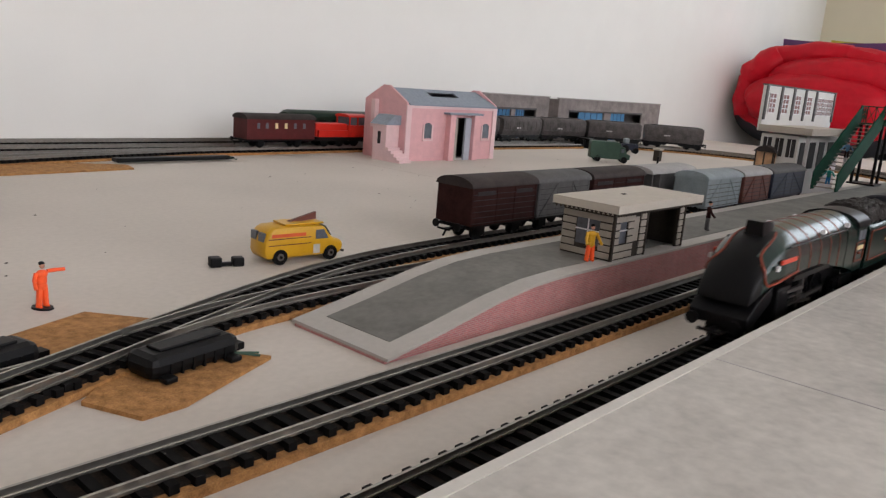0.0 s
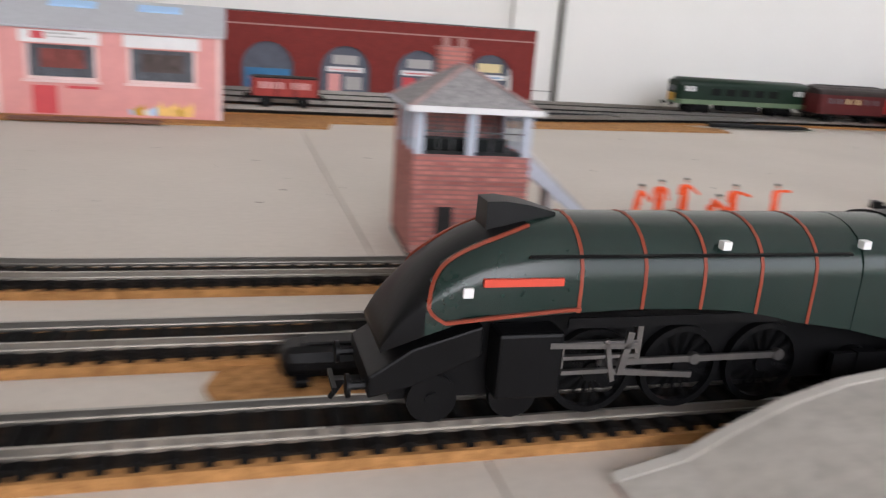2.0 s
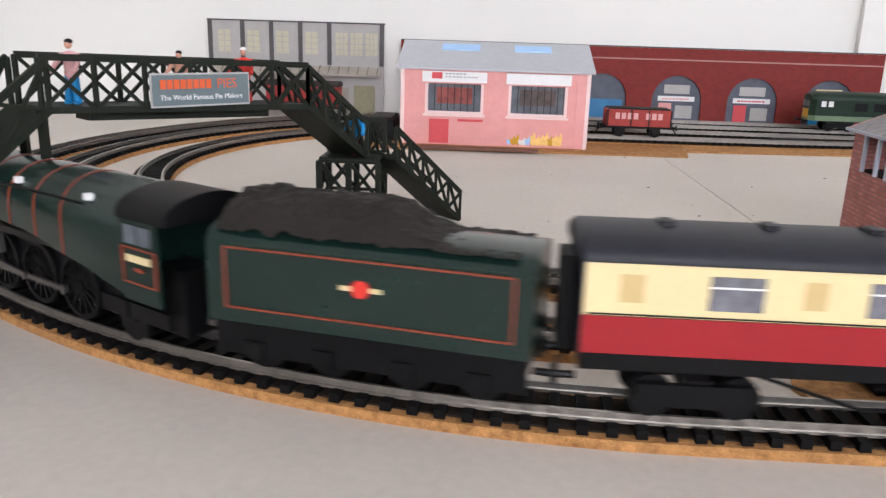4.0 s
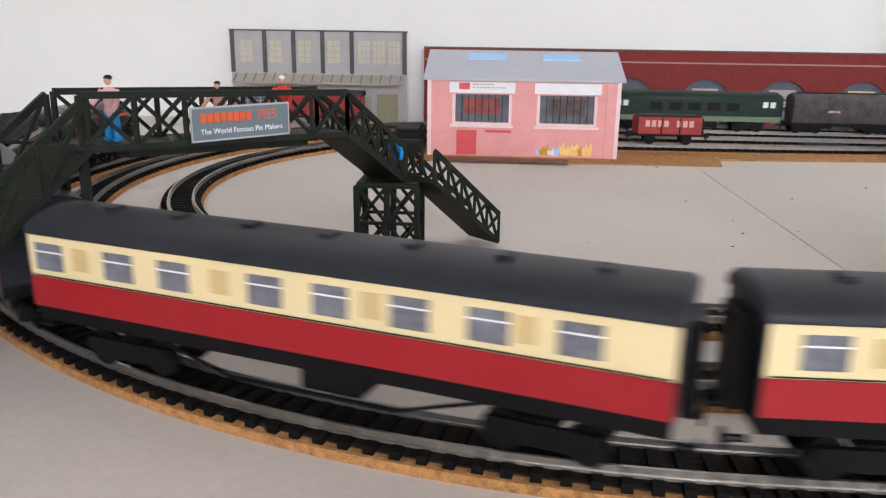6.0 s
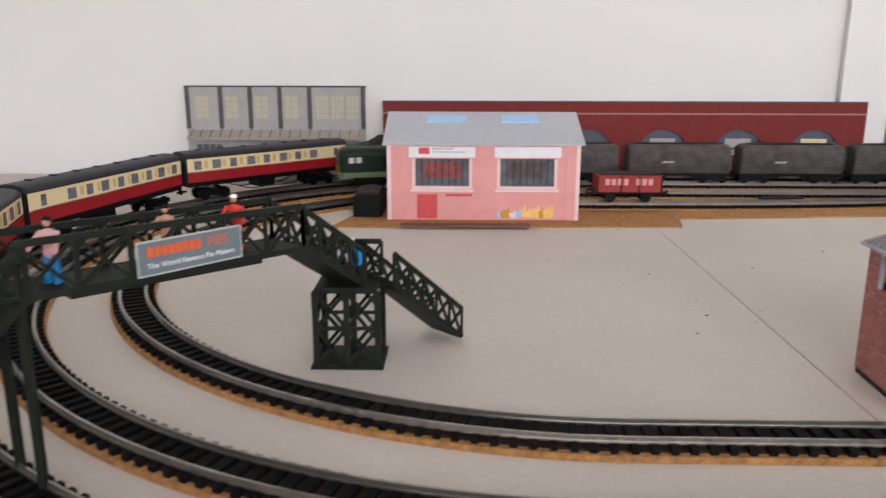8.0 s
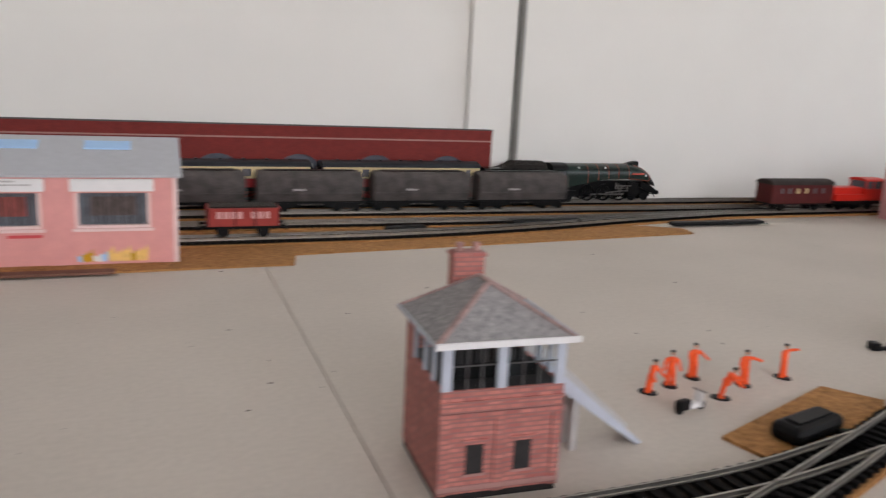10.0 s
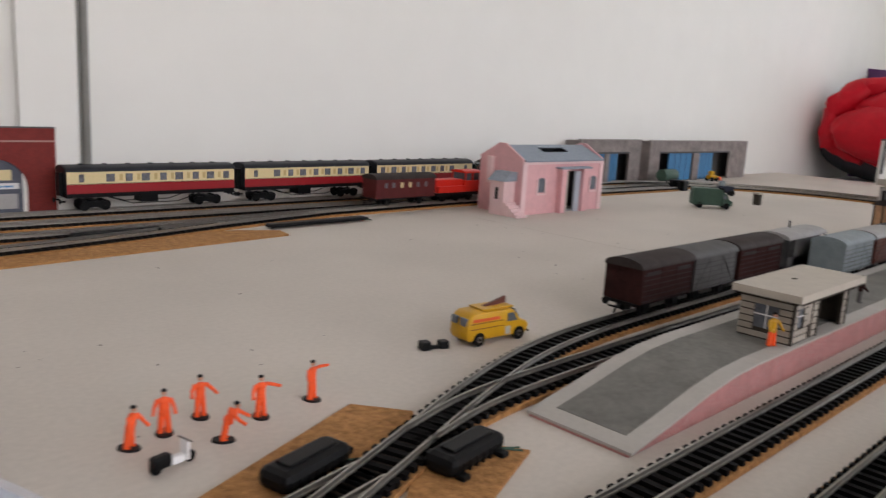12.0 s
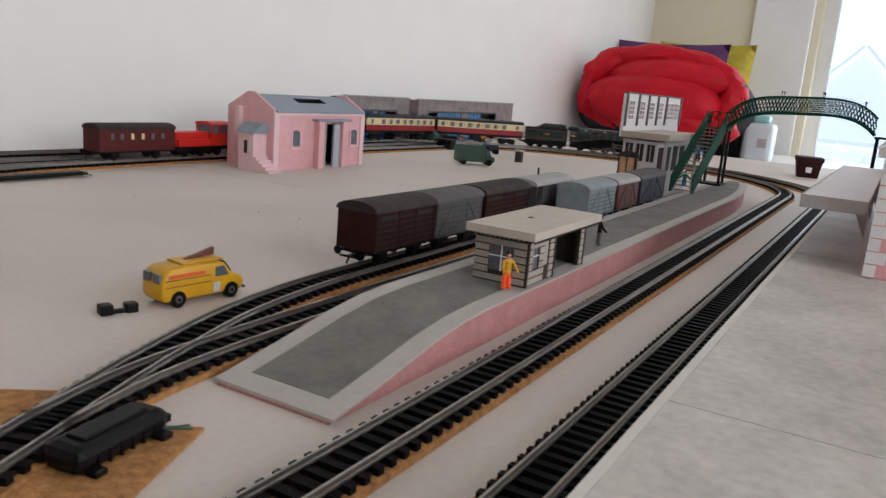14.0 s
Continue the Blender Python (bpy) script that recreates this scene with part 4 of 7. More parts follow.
def motions():
    times = [0.25 * i for i in range(57)]
    walk(A4, [(t, on_track(R_OUT, along(EXPRESS_S, t), A4_L, 0.09)) for t in times])
    back = A4_L + 0.0075
    for ob, l, wb in zip(EXPRESS, (TENDER_L, COACH_L, COACH_L, COACH_L), (0.07, 0.15, 0.15, 0.15)):
        walk(ob, [(t, on_track(R_OUT, along(EXPRESS_S, t) - back, l, wb)) for t in times])
        back += l + (0.0055 if l == TENDER_L else 0.009)
    # the goods train runs the other way round the middle oval; its front is given along the back straight
    start = math.pi * R_MID - left_end(R_MID)
    back = 0.0
    for ob, l, wb in [(DIESEL, 0.222, 0.14)] + [(o, HOPPER_L, 0.09) for o in HOPPERS]:
        walk(ob, [(t, on_track(R_MID, start + along(GOODS_X, t) + back, l, wb, -1)) for t in times])
        back += l + 0.0105
    ticks = [i / 30 for i in range(421)]
    for w in A4_DRIVERS:
        at, r = w.matrix_basis.translation.copy(), 0.0125
        walk(w, [(t, Matrix.Translation(at) @ Matrix.Rotation(along(EXPRESS_S, t) / r, 4, "Y")) for t in ticks])
    for o, x, y in A4_RODS:
        walk(o, [(t, Matrix.Translation((x + 0.0045 * math.sin(along(EXPRESS_S, t) / 0.0125), y, 0.0125 + 0.0045 * math.cos(along(EXPRESS_S, t) / 0.0125)))) for t in ticks])


# ---- platforms ----
def build_island_platform():
    ob = thing("station_platform", Matrix(), "card station platform with grey tarmac and pink brick face", "platform")
    y0, y1, zt = 0.038, 0.104, 0.0225
    prof = [(0.462, 0.003), (0.50, 0.0095), (0.54, 0.0172), (0.57, 0.0212), (0.60, zt), (1.58, zt), (1.70, 0.010)]
    def width(x):
        return (y0, y1) if x < 1.30 else (y0 + 0.060 * ((x - 1.30) / 0.4) ** 2, y1)
    xs = sorted({p[0] for p in prof} | {1.30 + 0.04 * i for i in range(11)})
    def z_at(x):
        for (a, za), (b, zb) in zip(prof, prof[1:]):
            if a <= x <= b:
                return za + (zb - za) * (x - a) / (b - a)
        return prof[-1][1]
    bm = bmesh.new()
    loft(bm, [[(x, width(x)[0] + 0.001, 0.0), (x, width(x)[1] - 0.001, 0.0), (x, width(x)[1] - 0.001, z_at(x) - 0.0015), (x, width(x)[0] + 0.001, z_at(x) - 0.0015)] for x in xs])
    part("brick_face", bm, M_PINKBRICK, ob, "pink printed brick side")
    bm = bmesh.new()
    loft(bm, [[(x, width(x)[0] - 0.001, z_at(x) - 0.0015), (x, width(x)[1] + 0.001, z_at(x) - 0.0015), (x, width(x)[1] + 0.001, z_at(x)), (x, width(x)[0] - 0.001, z_at(x))] for x in xs])
    part("edging", bm, M_EDGE, ob, "pale card edging")
    bm = bmesh.new()
    inner = [0.474] + [x for x in xs if 0.474 < x < 1.68]
    loft(bm, [[(x, width(x)[0] + 0.0105, z_at(x) - 0.001), (x, width(x)[1] - 0.0105, z_at(x) - 0.001), (x, width(x)[1] - 0.0105, z_at(x) + 0.0003), (x, width(x)[0] + 0.0105, z_at(x) + 0.0003)] for x in inner])
    part("tarmac", bm, M_PLAT, ob, "worn grey tarmac surface")


def build_main_platform():
    ob = thing("station_platform", Matrix(), "wide card station platform with pale grey slab surface", "platform")
    prof = [(0.122, 0.002), (0.142, 0.0058), (0.156, 0.0125), (0.172, 0.0190), (0.190, 0.0235), (0.215, 0.0265), (0.25, 0.0275), (1.9, 0.0275)]
    bm = bmesh.new()
    y0, y1 = -0.60, -0.0785
    def edge(x):
        return y1 - 0.004 * max(0, (0.20 - x) / 0.08)
    loft(bm, [[(x, y0, 0.0), (x, edge(x) - 0.002, 0.0), (x, edge(x) - 0.002, z - 0.0015), (x, y0, z - 0.0015)] for x, z in prof])
    part("brick_face", bm, M_PINKBRICK, ob, "pink printed brick side")
    bm = bmesh.new()
    loft(bm, [[(x, y0, z - 0.0015), (x, edge(x) - 0.0042, z - 0.0015), (x, edge(x) - 0.0042, z), (x, y0, z)] for x, z in prof])
    part("slab_surface", bm, M_PLATB, ob, "pale grey printed slabs")
    bm = bmesh.new()
    loft(bm, [[(x, edge(x) - 0.0040, z - 0.0015), (x, edge(x), z - 0.0015), (x, edge(x), z + 0.0003), (x, edge(x) - 0.0040, z + 0.0003)] for x, z in prof])
    part("edging", bm, M_PLATB_EDGE, ob, "white card edging")
    for x in (0.52, 0.93, 1.30):
        boxes("joint", M_GREY_CARD, ob, (x, x + 0.0006, y0, y1 - 0.0045, 0.0270, 0.0277))


build_island_platform()
build_main_platform()


def cork_sheet(name_label, pts, z=0.003):
    bm = bmesh.new()
    prism(bm, pts, -0.0005, z, "z")
    return plain("cork_sheet", bm, M_CORK, name_label, "cork sheet")


cork_sheet("orange-brown cork underlay beneath the back sidings", [(-0.235, 0.523), (0.120, 0.535), (0.128, 0.575), (0.640, 0.622), (0.645, 0.650), (0.60, 0.672), (0.30, 0.690), (-0.02, 0.690), (-0.20, 0.66)], 0.0018)
cork_sheet("loose cork offcut beneath the points", [(0.2775, 0.1280), (0.389, 0.1712), (0.411, 0.143), (0.345, 0.088), (0.285, 0.096)], 0.0019)
cork_sheet("loose cork offcut beneath the points", [(0.3455, 0.0742), (0.356, 0.0498), (0.373, 0.0505), (0.4262, 0.0726), (0.405, 0.104), (0.365, 0.092)], 0.0017)
cork_sheet("narrow cork offcut between the two ovals", [(0.0195, -0.0200), (0.0230, -0.0310), (0.112, -0.0315), (0.112, -0.006), (0.024, -0.006)], 0.0015)


def point_motor(x, y, rz, l=0.045, w=0.0180, h=0.0102, label="black plastic point motor housing with rounded ends"):
    ob = thing("point_motor", pose(x, y, 0.0019, 0, 0, rz), label, "point motor", "point motors")
    bm = bmesh.new()
    box(bm, -l / 2, l / 2, -w / 2, w / 2, 0, h)
    housing = part("housing", bm, M_BLACK, ob, bevel=min(w, h) * 0.38)
    if h > 0.008:
        boxes("lid", M_BLACK, housing, (-l * 0.34, l * 0.34, -w * 0.24, w * 0.24, h - 0.0003, h + 0.0011), bevel=0.0005)
        for k in range(6):
            x = -l * 0.30 + k * l * 0.12
            boxes("rib", M_BLACK, housing, (x - 0.0005, x + 0.0005, -w * 0.5 - 0.0004, w * 0.5 + 0.0004, 0.0010, h * 0.62))
        for e in (-1, 1):
            boxes("screw_foot", M_BLACK, housing, (e * l * 0.36 - 0.0028, e * l * 0.36 + 0.0028, -w * 0.5 - 0.0042, -w * 0.5 + 0.001, 0.0, 0.0024), bevel=0.0006)
    boxes("lug", M_BLACK, ob, (l / 2 - 0.001, l / 2 + 0.007, -0.003, 0.003, 0, 0.003))
    bm = bmesh.new()
    for k, (dx, dy) in enumerate(((0.004, -0.002), (0.006, 0.001))):
        rod(bm, (l / 2 - 0.004, -w / 2 + 0.002, 0.002), (l / 2 + dx, -w / 2 - 0.005 + dy, 0.001), 0.0005, 5)
    part("wire", bm, M_VANGREEN, ob)
    return ob


point_motor(0.3245, 0.1180, 14)
point_motor(0.3920, 0.0845, 9)
point_motor(0.0640, -0.0135, 0, 0.045, 0.0150)
point_motor(0.465, 0.6895, 3, 0.10, 0.0105, 0.0078, "flat black point lever strip beside the track")
point_motor(0.270, 0.6650, 10, 0.052, 0.015, 0.0079, "flat black point motor beside the track")
point_motor(0.715, 0.671, 1, 0.15, 0.014, 0.005, "long flat black plastic strip beside the track")


# ---- buildings ----
def build_signal_box():
    ob = thing("signal_box", pose(0.1092, 0.1085, 0, 0, 0, -2.5), "card signal box with pinkish red brick base and slate roof", "signal box")
    w, d, zb, ze = 0.0568, 0.0565, 0.0512, 0.0722
    boxes("plinth", M_DARK, ob, (0.0004, w - 0.0004, 0.0004, d - 0.0004, 0, 0.0032))
    for b in ((0, w, 0, 0.0015), (0, w, d - 0.0015, d), (0, 0.0015, 0.0016, d - 0.0016), (w - 0.0015, w, 0.0016, d - 0.0016)):
        base = boxes("brick_wall", M_REDBRICK, ob, (b[0], b[1], b[2], b[3], 0.0033, zb), label="printed red brick lower wall")
        if b[3] == 0.0015:
            front = base
    for x in (0.0125, 0.0350):
        boxes("window", M_DARK, front, (x, x + 0.0080, -0.0004, 0.0004, 0.0125, 0.0262), label="dark printed window")
        boxes("lintel", M_REDBRICK, front, (x - 0.002, x + 0.010, -0.0008, -0.0001, 0.0264, 0.0286))
        boxes("sill", M_STONE, front, (x - 0.001, x + 0.009, -0.0008, -0.0001, 0.0113, 0.0124))
    for x in (0.0, 0.0255, w - 0.0045):
        boxes("pilaster", M_REDBRICK, front, (x, x + 0.0045, -0.0009, -0.0001, 0.0033, 0.0385))
    boxes("string_course", M_REDBRICK, front, (-0.0004, w + 0.0004, -0.0013, -0.0001, 0.0388, 0.0412))
    boxes("string_course", M_REDBRICK, front, (-0.0004, w + 0.0004, -0.0010, -0.0001, 0.0452, 0.0466))
    boxes("plinth_band", M_STONE, front, (-0.0004, w + 0.0004, -0.0010, -0.0001, 0.0050, 0.0072))
    boxes("floor", M_DARK, ob, (0.0016, w - 0.0016, 0.0016, d - 0.0016, zb - 0.002, zb - 0.0002))
    lever = boxes("lever_frame", M_BLACK, ob, (0.006, w - 0.008, 0.012, 0.019, zb, zb + 0.006), label="black lever frame")
    for k in range(9):
        x = 0.009 + k * 0.0042
        boxes("lever", M_METAL, lever, (x - 0.0003, x + 0.0003, 0.015, 0.0158, zb + 0.0061, zb + 0.0125))
    boxes("back_wall", M_REDBRICK, ob, (0, w, d - 0.0015, d, zb + 0.0001, ze))
    for x in (0.0, w - 0.0015):
        boxes("upper_wall", M_REDBRICK, ob, (x, x + 0.0015, d - 0.0125, d - 0.0016, zb + 0.0001, ze), label="brick return beside the glazing")
    # glazed storey
    for x, ww in ((0.0, 0.0045), (0.0250, 0.0045), (w - 0.0045, 0.0045)):
        boxes("post", M_PALE_BLUE, ob, (x, x + ww, 0, 0.0015, zb, ze), label="pale blue window post")
    for y in (0.0130, 0.0255, d - 0.0150):
        for x in (0.0, w - 0.0015):
            boxes("post", M_PALE_BLUE, ob, (x, x + 0.0015, y, y + 0.0024, zb, ze))
    for a, b in ((0.0045, 0.0250), (0.0295, w - 0.0045)):
        for k in (1, 2):
            x = a + (b - a) * k / 3
            boxes("glazing_bar", M_GREY_DARK, ob, (x - 0.0003, x + 0.0003, 0.0003, 0.0009, zb, ze))
        boxes("glazing_bar", M_GREY_DARK, ob, (a, b, 0.0003, 0.0009, zb + 0.0105, zb + 0.0111))
        boxes("pane", M_GLASS, ob, (a, b, 0.0010, 0.0013, zb, ze)).visible_shadow = False
    # hipped roof with a short ridge
    o, of = 0.0040, 0.0030
    z0, z1 = ze + 0.0002, 0.0912
    e = [(-o, -of, z0), (w + o, -of, z0), (w + o, d + 0.001, z0), (-o, d + 0.001, z0)]
    r = [(w / 2, 0.0255, z1), (w / 2, 0.0385, z1)]
    bm = bmesh.new()
    v = [bm.verts.new(p) for p in e + r]
    for f in ((0, 1, 4), (1, 2, 5, 4), (2, 3, 5), (3, 0, 4, 5), (3, 2, 1, 0)):
        bm.faces.new([v[i] for i in f])
    roof = part("roof", bm, M_SLATE, ob, "grey printed slate hipped roof")
    boxes("fascia", M_WHITE, ob, (-o - 0.0004, w + o + 0.0004, -of - 0.0011, -of - 0.0002, z0 - 0.0012, z0 + 0.0016), label="white front fascia")
    for x in (-o - 0.0010, w + o + 0.0001):
        boxes("fascia", M_PALE_BLUE, ob, (x, x + 0.0009, -of, d + 0.001, z0 - 0.0008, z0 + 0.0008))
    for a, b in ((e[0], r[0]), (e[1], r[0]), (e[2], r[1]), (e[3], r[1]), (r[0], r[1])):
        bm = bmesh.new()
        bar(bm, Vector(a) + Vector((0, 0, 0.0003)), Vector(b) + Vector((0, 0, 0.0003)), 0.0024, 0.0008)
        part("ridge_tile", bm, M_RIDGE, roof, "worn pinkish grey ridge tiles")
    ch = boxes("chimney", M_REDBRICK, ob, (w / 2 - 0.0080, w / 2 + 0.0075, d - 0.0050, d + 0.0030, 0.0740, 0.0990), label="red brick chimney stack")
    boxes("chimney_cap", M_REDBRICK, ch, (w / 2 - 0.0088, w / 2 + 0.0083, d - 0.0058, d + 0.0038, 0.0968, 0.0982))
    for x in (w / 2 - 0.0042, w / 2 + 0.0042):
        bm = bmesh.new()
        rod(bm, (x, d - 0.001, 0.0990), (x, d - 0.001, 0.1030), 0.0019, 10)
        part("chimney_pot", bm, M_STONE, ch)
    # stair down the side, a plain card ramp on a post
    bm = bmesh.new()
    prism(bm, [(w, 0.0465), (w + 0.010, 0.0465), (0.121, 0.001), (0.118, 0.000), (w, 0.0445)], 0.031, 0.046)
    st = part("stair", bm, M_PALE_BLUE, ob, "plain white card stair")
    bm = bmesh.new()
    prism(bm, [(w, 0.0465), (w + 0.010, 0.0465), (0.121, 0.001), (0.121, 0.004), (w + 0.010, 0.052), (w, 0.052)], 0.0462, 0.0468)
    part("stair_side", bm, M_GREY_CARD, st)
    for y in (0.032, 0.041):
        boxes("stair_post", M_GREY_CARD, st, (0.080, 0.0835, y, y + 0.004, 0.0, 0.0285))


build_signal_box()


def bars(parent, material, x0, x1, y, z, n, h, gap=0.3, axis="x", seed=1):
    """Unreadable lettering as one row of plain bars."""
    rng = random.Random(seed)
    bm = bmesh.new()
    w = (x1 - x0) / n
    for i in range(n):
        a = x0 + w * i
        b = a + w * (1 - gap * (0.6 + 0.8 * rng.random()))
        if axis == "x":
            box(bm, a, b, y - 0.0003, y, z, z + h)
        else:
            box(bm, y, y + 0.0003, a, b, z, z + h)
    return part("lettering", bm, material, parent)


def build_parcels():
    ob = thing("parcels_office", pose(-0.181, 0.559, 0.0018), "pink card parcels office with two shop windows and pale slate roof", "building")
    w, d, ze, zr = 0.199, 0.145, 0.079, 0.106
    wall = boxes("wall", M_PARCEL, ob, (0, w, 0, 0.002, 0, 0.0325), (0, w, 0, 0.002, 0.0640, ze), (0, 0.026, 0, 0.002, 0.0325, 0.0640), (0.088, 0.114, 0, 0.002, 0.0325, 0.0640), (0.176, w, 0, 0.002, 0.0325, 0.0640), label="pink printed front wall")
    for b in ((0, 0.002, 0.0021, d - 0.002), (w - 0.002, w, 0.0021, d - 0.002), (0, w, d - 0.002, d)):
        boxes("wall", M_PARCEL, ob, (b[0], b[1], b[2], b[3], 0, ze))
    for x in (0.0, 0.014, 0.094, 0.185, w - 0.004):
        ww = 0.004 if x in (0.0, w - 0.004) else (0.010 if x != 0.094 else 0.014)
        boxes("pilaster", M_PARCEL_LIGHT if ww == 0.004 else M_PARCEL, wall, (x, x + ww, -0.001, -0.0001, 0, ze - 0.001))
    for a, b, red in ((0.026, 0.088, True), (0.114, 0.176, False)):
        wn = boxes("window", M_GLASSY, ob, (a, b, 0.006, 0.0065, 0.0325, 0.0640), label="dark barred shop window")
        boxes("frame", M_PARCEL_LIGHT, wn, (a, a + 0.003, 0.0005, 0.006, 0.0325, 0.064), (b - 0.003, b, 0.0005, 0.006, 0.0325, 0.064), (a + 0.003, b - 0.003, 0.0005, 0.006, 0.0325, 0.035))
        boxes("interior", M_DIM_RED if red else M_DIM_BROWN, wn, (a + 0.012, b - 0.012, 0.0052, 0.0059, 0.043, 0.060))
        for k in range(1, 8):
            x = a + 0.003 + (b - a - 0.006) * k / 8
            boxes("bar", M_DARK, wn, (x - 0.0004, x + 0.0004, 0.003, 0.0035, 0.035, 0.064))
        boxes("sign_board", M_WHITE, wall, (a - 0.003, b + 0.003, -0.0016, -0.0002, 0.0655, 0.0765), label="white sign board")
        boxes("ledge", M_PARCEL_LIGHT, wall, (a - 0.002, b + 0.002, -0.0022, -0.0002, 0.0300, 0.0324))
    boxes("logo", M_REDPRINT, wall, (0.033, 0.044, -0.0020, -0.0017, 0.0690, 0.0755))
    bars(wall, M_GREY_CARD, 0.047, 0.070, -0.0017, 0.0735, 6, 0.0015)
    bars(wall, M_GREY_CARD, 0.047, 0.082, -0.0017, 0.0705, 9, 0.0013, seed=2)
    boxes("door", M_REDPRINT, wall, (0.031, 0.052, -0.0006, 0.0, 0.0015, 0.0270), label="red hatch door")
    boxes("sign_strip", M_REDPRINT, wall, (0.061, 0.088, -0.0012, 0.0, 0.0250, 0.0275))
    # spray-painted marks
    for k, (x, wd, m) in enumerate(((0.1150, 0.0050, M_SKYLIGHT), (0.1185, 0.0055, M_YELLOW), (0.1230, 0.0050, M_YELLOW), (0.1275, 0.0085, M_WHITE), (0.1345, 0.0050, M_SKYLIGHT), (0.1400, 0.0050, M_PALE_YELLOW), (0.1445, 0.0055, M_PALE_YELLOW), (0.1495, 0.0045, M_PALE_YELLOW), (0.1535, 0.0055, M_PALE_YELLOW), (0.1585, 0.0050, M_YELLOW), (0.1630, 0.0055, M_PALE_YELLOW), (0.1680, 0.0050, M_PALE_YELLOW))):
        bm = bmesh.new()
        h = (0.007 if k < 5 else 0.010) + 0.004 * ((k * 7) % 3) / 2
        prism(bm, [(x, 0.003), (x + wd * 0.8, 0.002), (x + wd, 0.004 + h * 0.5), (x + wd * 0.7, 0.003 + h), (x + wd * 0.3, 0.002 + h * 0.7), (x - 0.001, 0.004 + h * 0.6)], -0.0006 - 0.00005 * k, 0.0)
        part("graffiti", bm, m, wall, "coloured spray-painted mark")
    bm = bmesh.new()
    prism(bm, [(-0.004, ze - 0.001), (d / 2, zr - 0.001), (d + 0.004, ze - 0.001), (d + 0.004, ze + 0.001), (d / 2, zr + 0.001), (-0.004, ze + 0.001)], -0.004, w + 0.004, "x")
    roof = part("roof", bm, M_ROOF_PALE, ob, "pale grey slate roof")
    for yy in (0.002, w - 0.004):
        bm = bmesh.new()
        prism(bm, [(0.002, ze), (d - 0.002, ze), (d / 2, zr - 0.0015)], yy, yy + 0.002, "x")
        part("gable", bm, M_PARCEL, ob)
    sl = (zr - ze) / (d / 2 + 0.004)
    for a, b in ((0.040, 0.082), (0.120, 0.160)):
        bm = bmesh.new()
        y0, y1 = 0.045, 0.060
        box(bm, a, b, y0, y1, 0, 0.0016)
        for v in bm.verts:
            v.co.z += ze + 0.0008 + (v.co.y + 0.004) * sl
        part("skylight", bm, M_SKYLIGHT, roof, "pale blue roof light")
    # dark coal bunker beside it
    b = thing("coal_bunker", pose(-0.205, 0.60, 0.0018), "low black open coal bunker beside the office", "bunker")
    boxes("body", M_BLACK, b, (-0.014, 0.016, -0.03, 0.03, 0, 0.022), bevel=0.001)
    boxes("coal_load", M_COAL, b, (-0.012, 0.014, -0.028, 0.028, 0.0221, 0.0255), bevel=0.002)
    bm = bmesh.new()
    box(bm, -0.165, -0.035, 0.520, 0.532, 0.0019, 0.0042)
    plain("wood_strip", bm, M_DARK_STRIP, "thin brown wooden strip lying on cork", "strip")


build_parcels()


def build_arches():
    ob = thing("viaduct_backdrop", pose(-0.215, 0.872, 0), "crimson brick low-relief viaduct of card with shuttered arches", "viaduct")
    L, H, T = 0.678, 0.106, 0.004
    pitch, r, zs = 0.1065, 0.035, 0.034
    centers = [c for c in [0.0775 + pitch * (k - 1) for k in range(0, 8)] if 0.04 < c < L - 0.04]
    # front: piers, and arch heads built as strips over each opening
    bm = bmesh.new()
    edges = [0.0]
    for c in centers:
        edges += [c - r, c + r]
    edges.append(L)
    for a, b in zip(edges[::2], edges[1::2]):
        box(bm, a, b, 0, T, 0, H)
    n = 14
    for c in centers:
        pts = [(c + r * math.cos(math.pi * i / n), zs + r * math.sin(math.pi * i / n)) for i in range(n + 1)]
        for (xa, za), (xb, zb) in zip(pts, pts[1:]):
            prism(bm, [(xb, zb), (xa, za), (xa, H), (xb, H)], 0, T)
    wall = part("wall", bm, M_ARCH, ob, "crimson printed brick front")
    boxes("string_course", M_STONE, ob, (0, L, -0.0012, -0.0001, 0.0895, 0.0915))
    boxes("coping", M_GREY_DARK, ob, (0, L, -0.0008, T + 0.0008, H + 0.0001, H + 0.0018))
    for k, c in enumerate(centers):
        inf = boxes("infill", M_ARCH_IN, ob, (c - r - 0.001, c + r + 0.001, T + 0.0001, T + 0.0012, 0, zs + r + 0.001), label="slate-blue arch infill")
        m = (M_BLUEPRINT, M_PARCEL, M_REDPRINT, M_BLUE)[(k + 2) % 4]
        if (k + 2) % 4 == 0:
            boxes("shutter", M_BLUEPRINT, inf, (c - 0.030, c + 0.030, T - 0.0008, T, 0, 0.033))
        else:
            boxes("sign_board", M_WHITE, inf, (c - 0.026, c + 0.026, T - 0.0012, T, 0.0330, 0.0400), label="white sign board")
            bars(inf, m, c - 0.020, c + 0.020, T - 0.0013, 0.0350, 8, 0.0022, seed=k)
            boxes("door", m, inf, (c - 0.024, c - 0.006, T - 0.0008, T, 0.0, 0.030))
            boxes("window", M_GREY_CARD, inf, (c + 0.000, c + 0.024, T - 0.0008, T, 0.009, 0.027))
            boxes("transom", M_CREAM if k % 4 == 1 else M_GREY_CARD, inf, (c - 0.018, c + 0.018, T - 0.0007, T, 0.0435, 0.056))
    boxes("aerial", M_DARK, ob, (L, L + 0.03, 0.001, 0.0016, 0.0205, 0.0212))


build_arches()


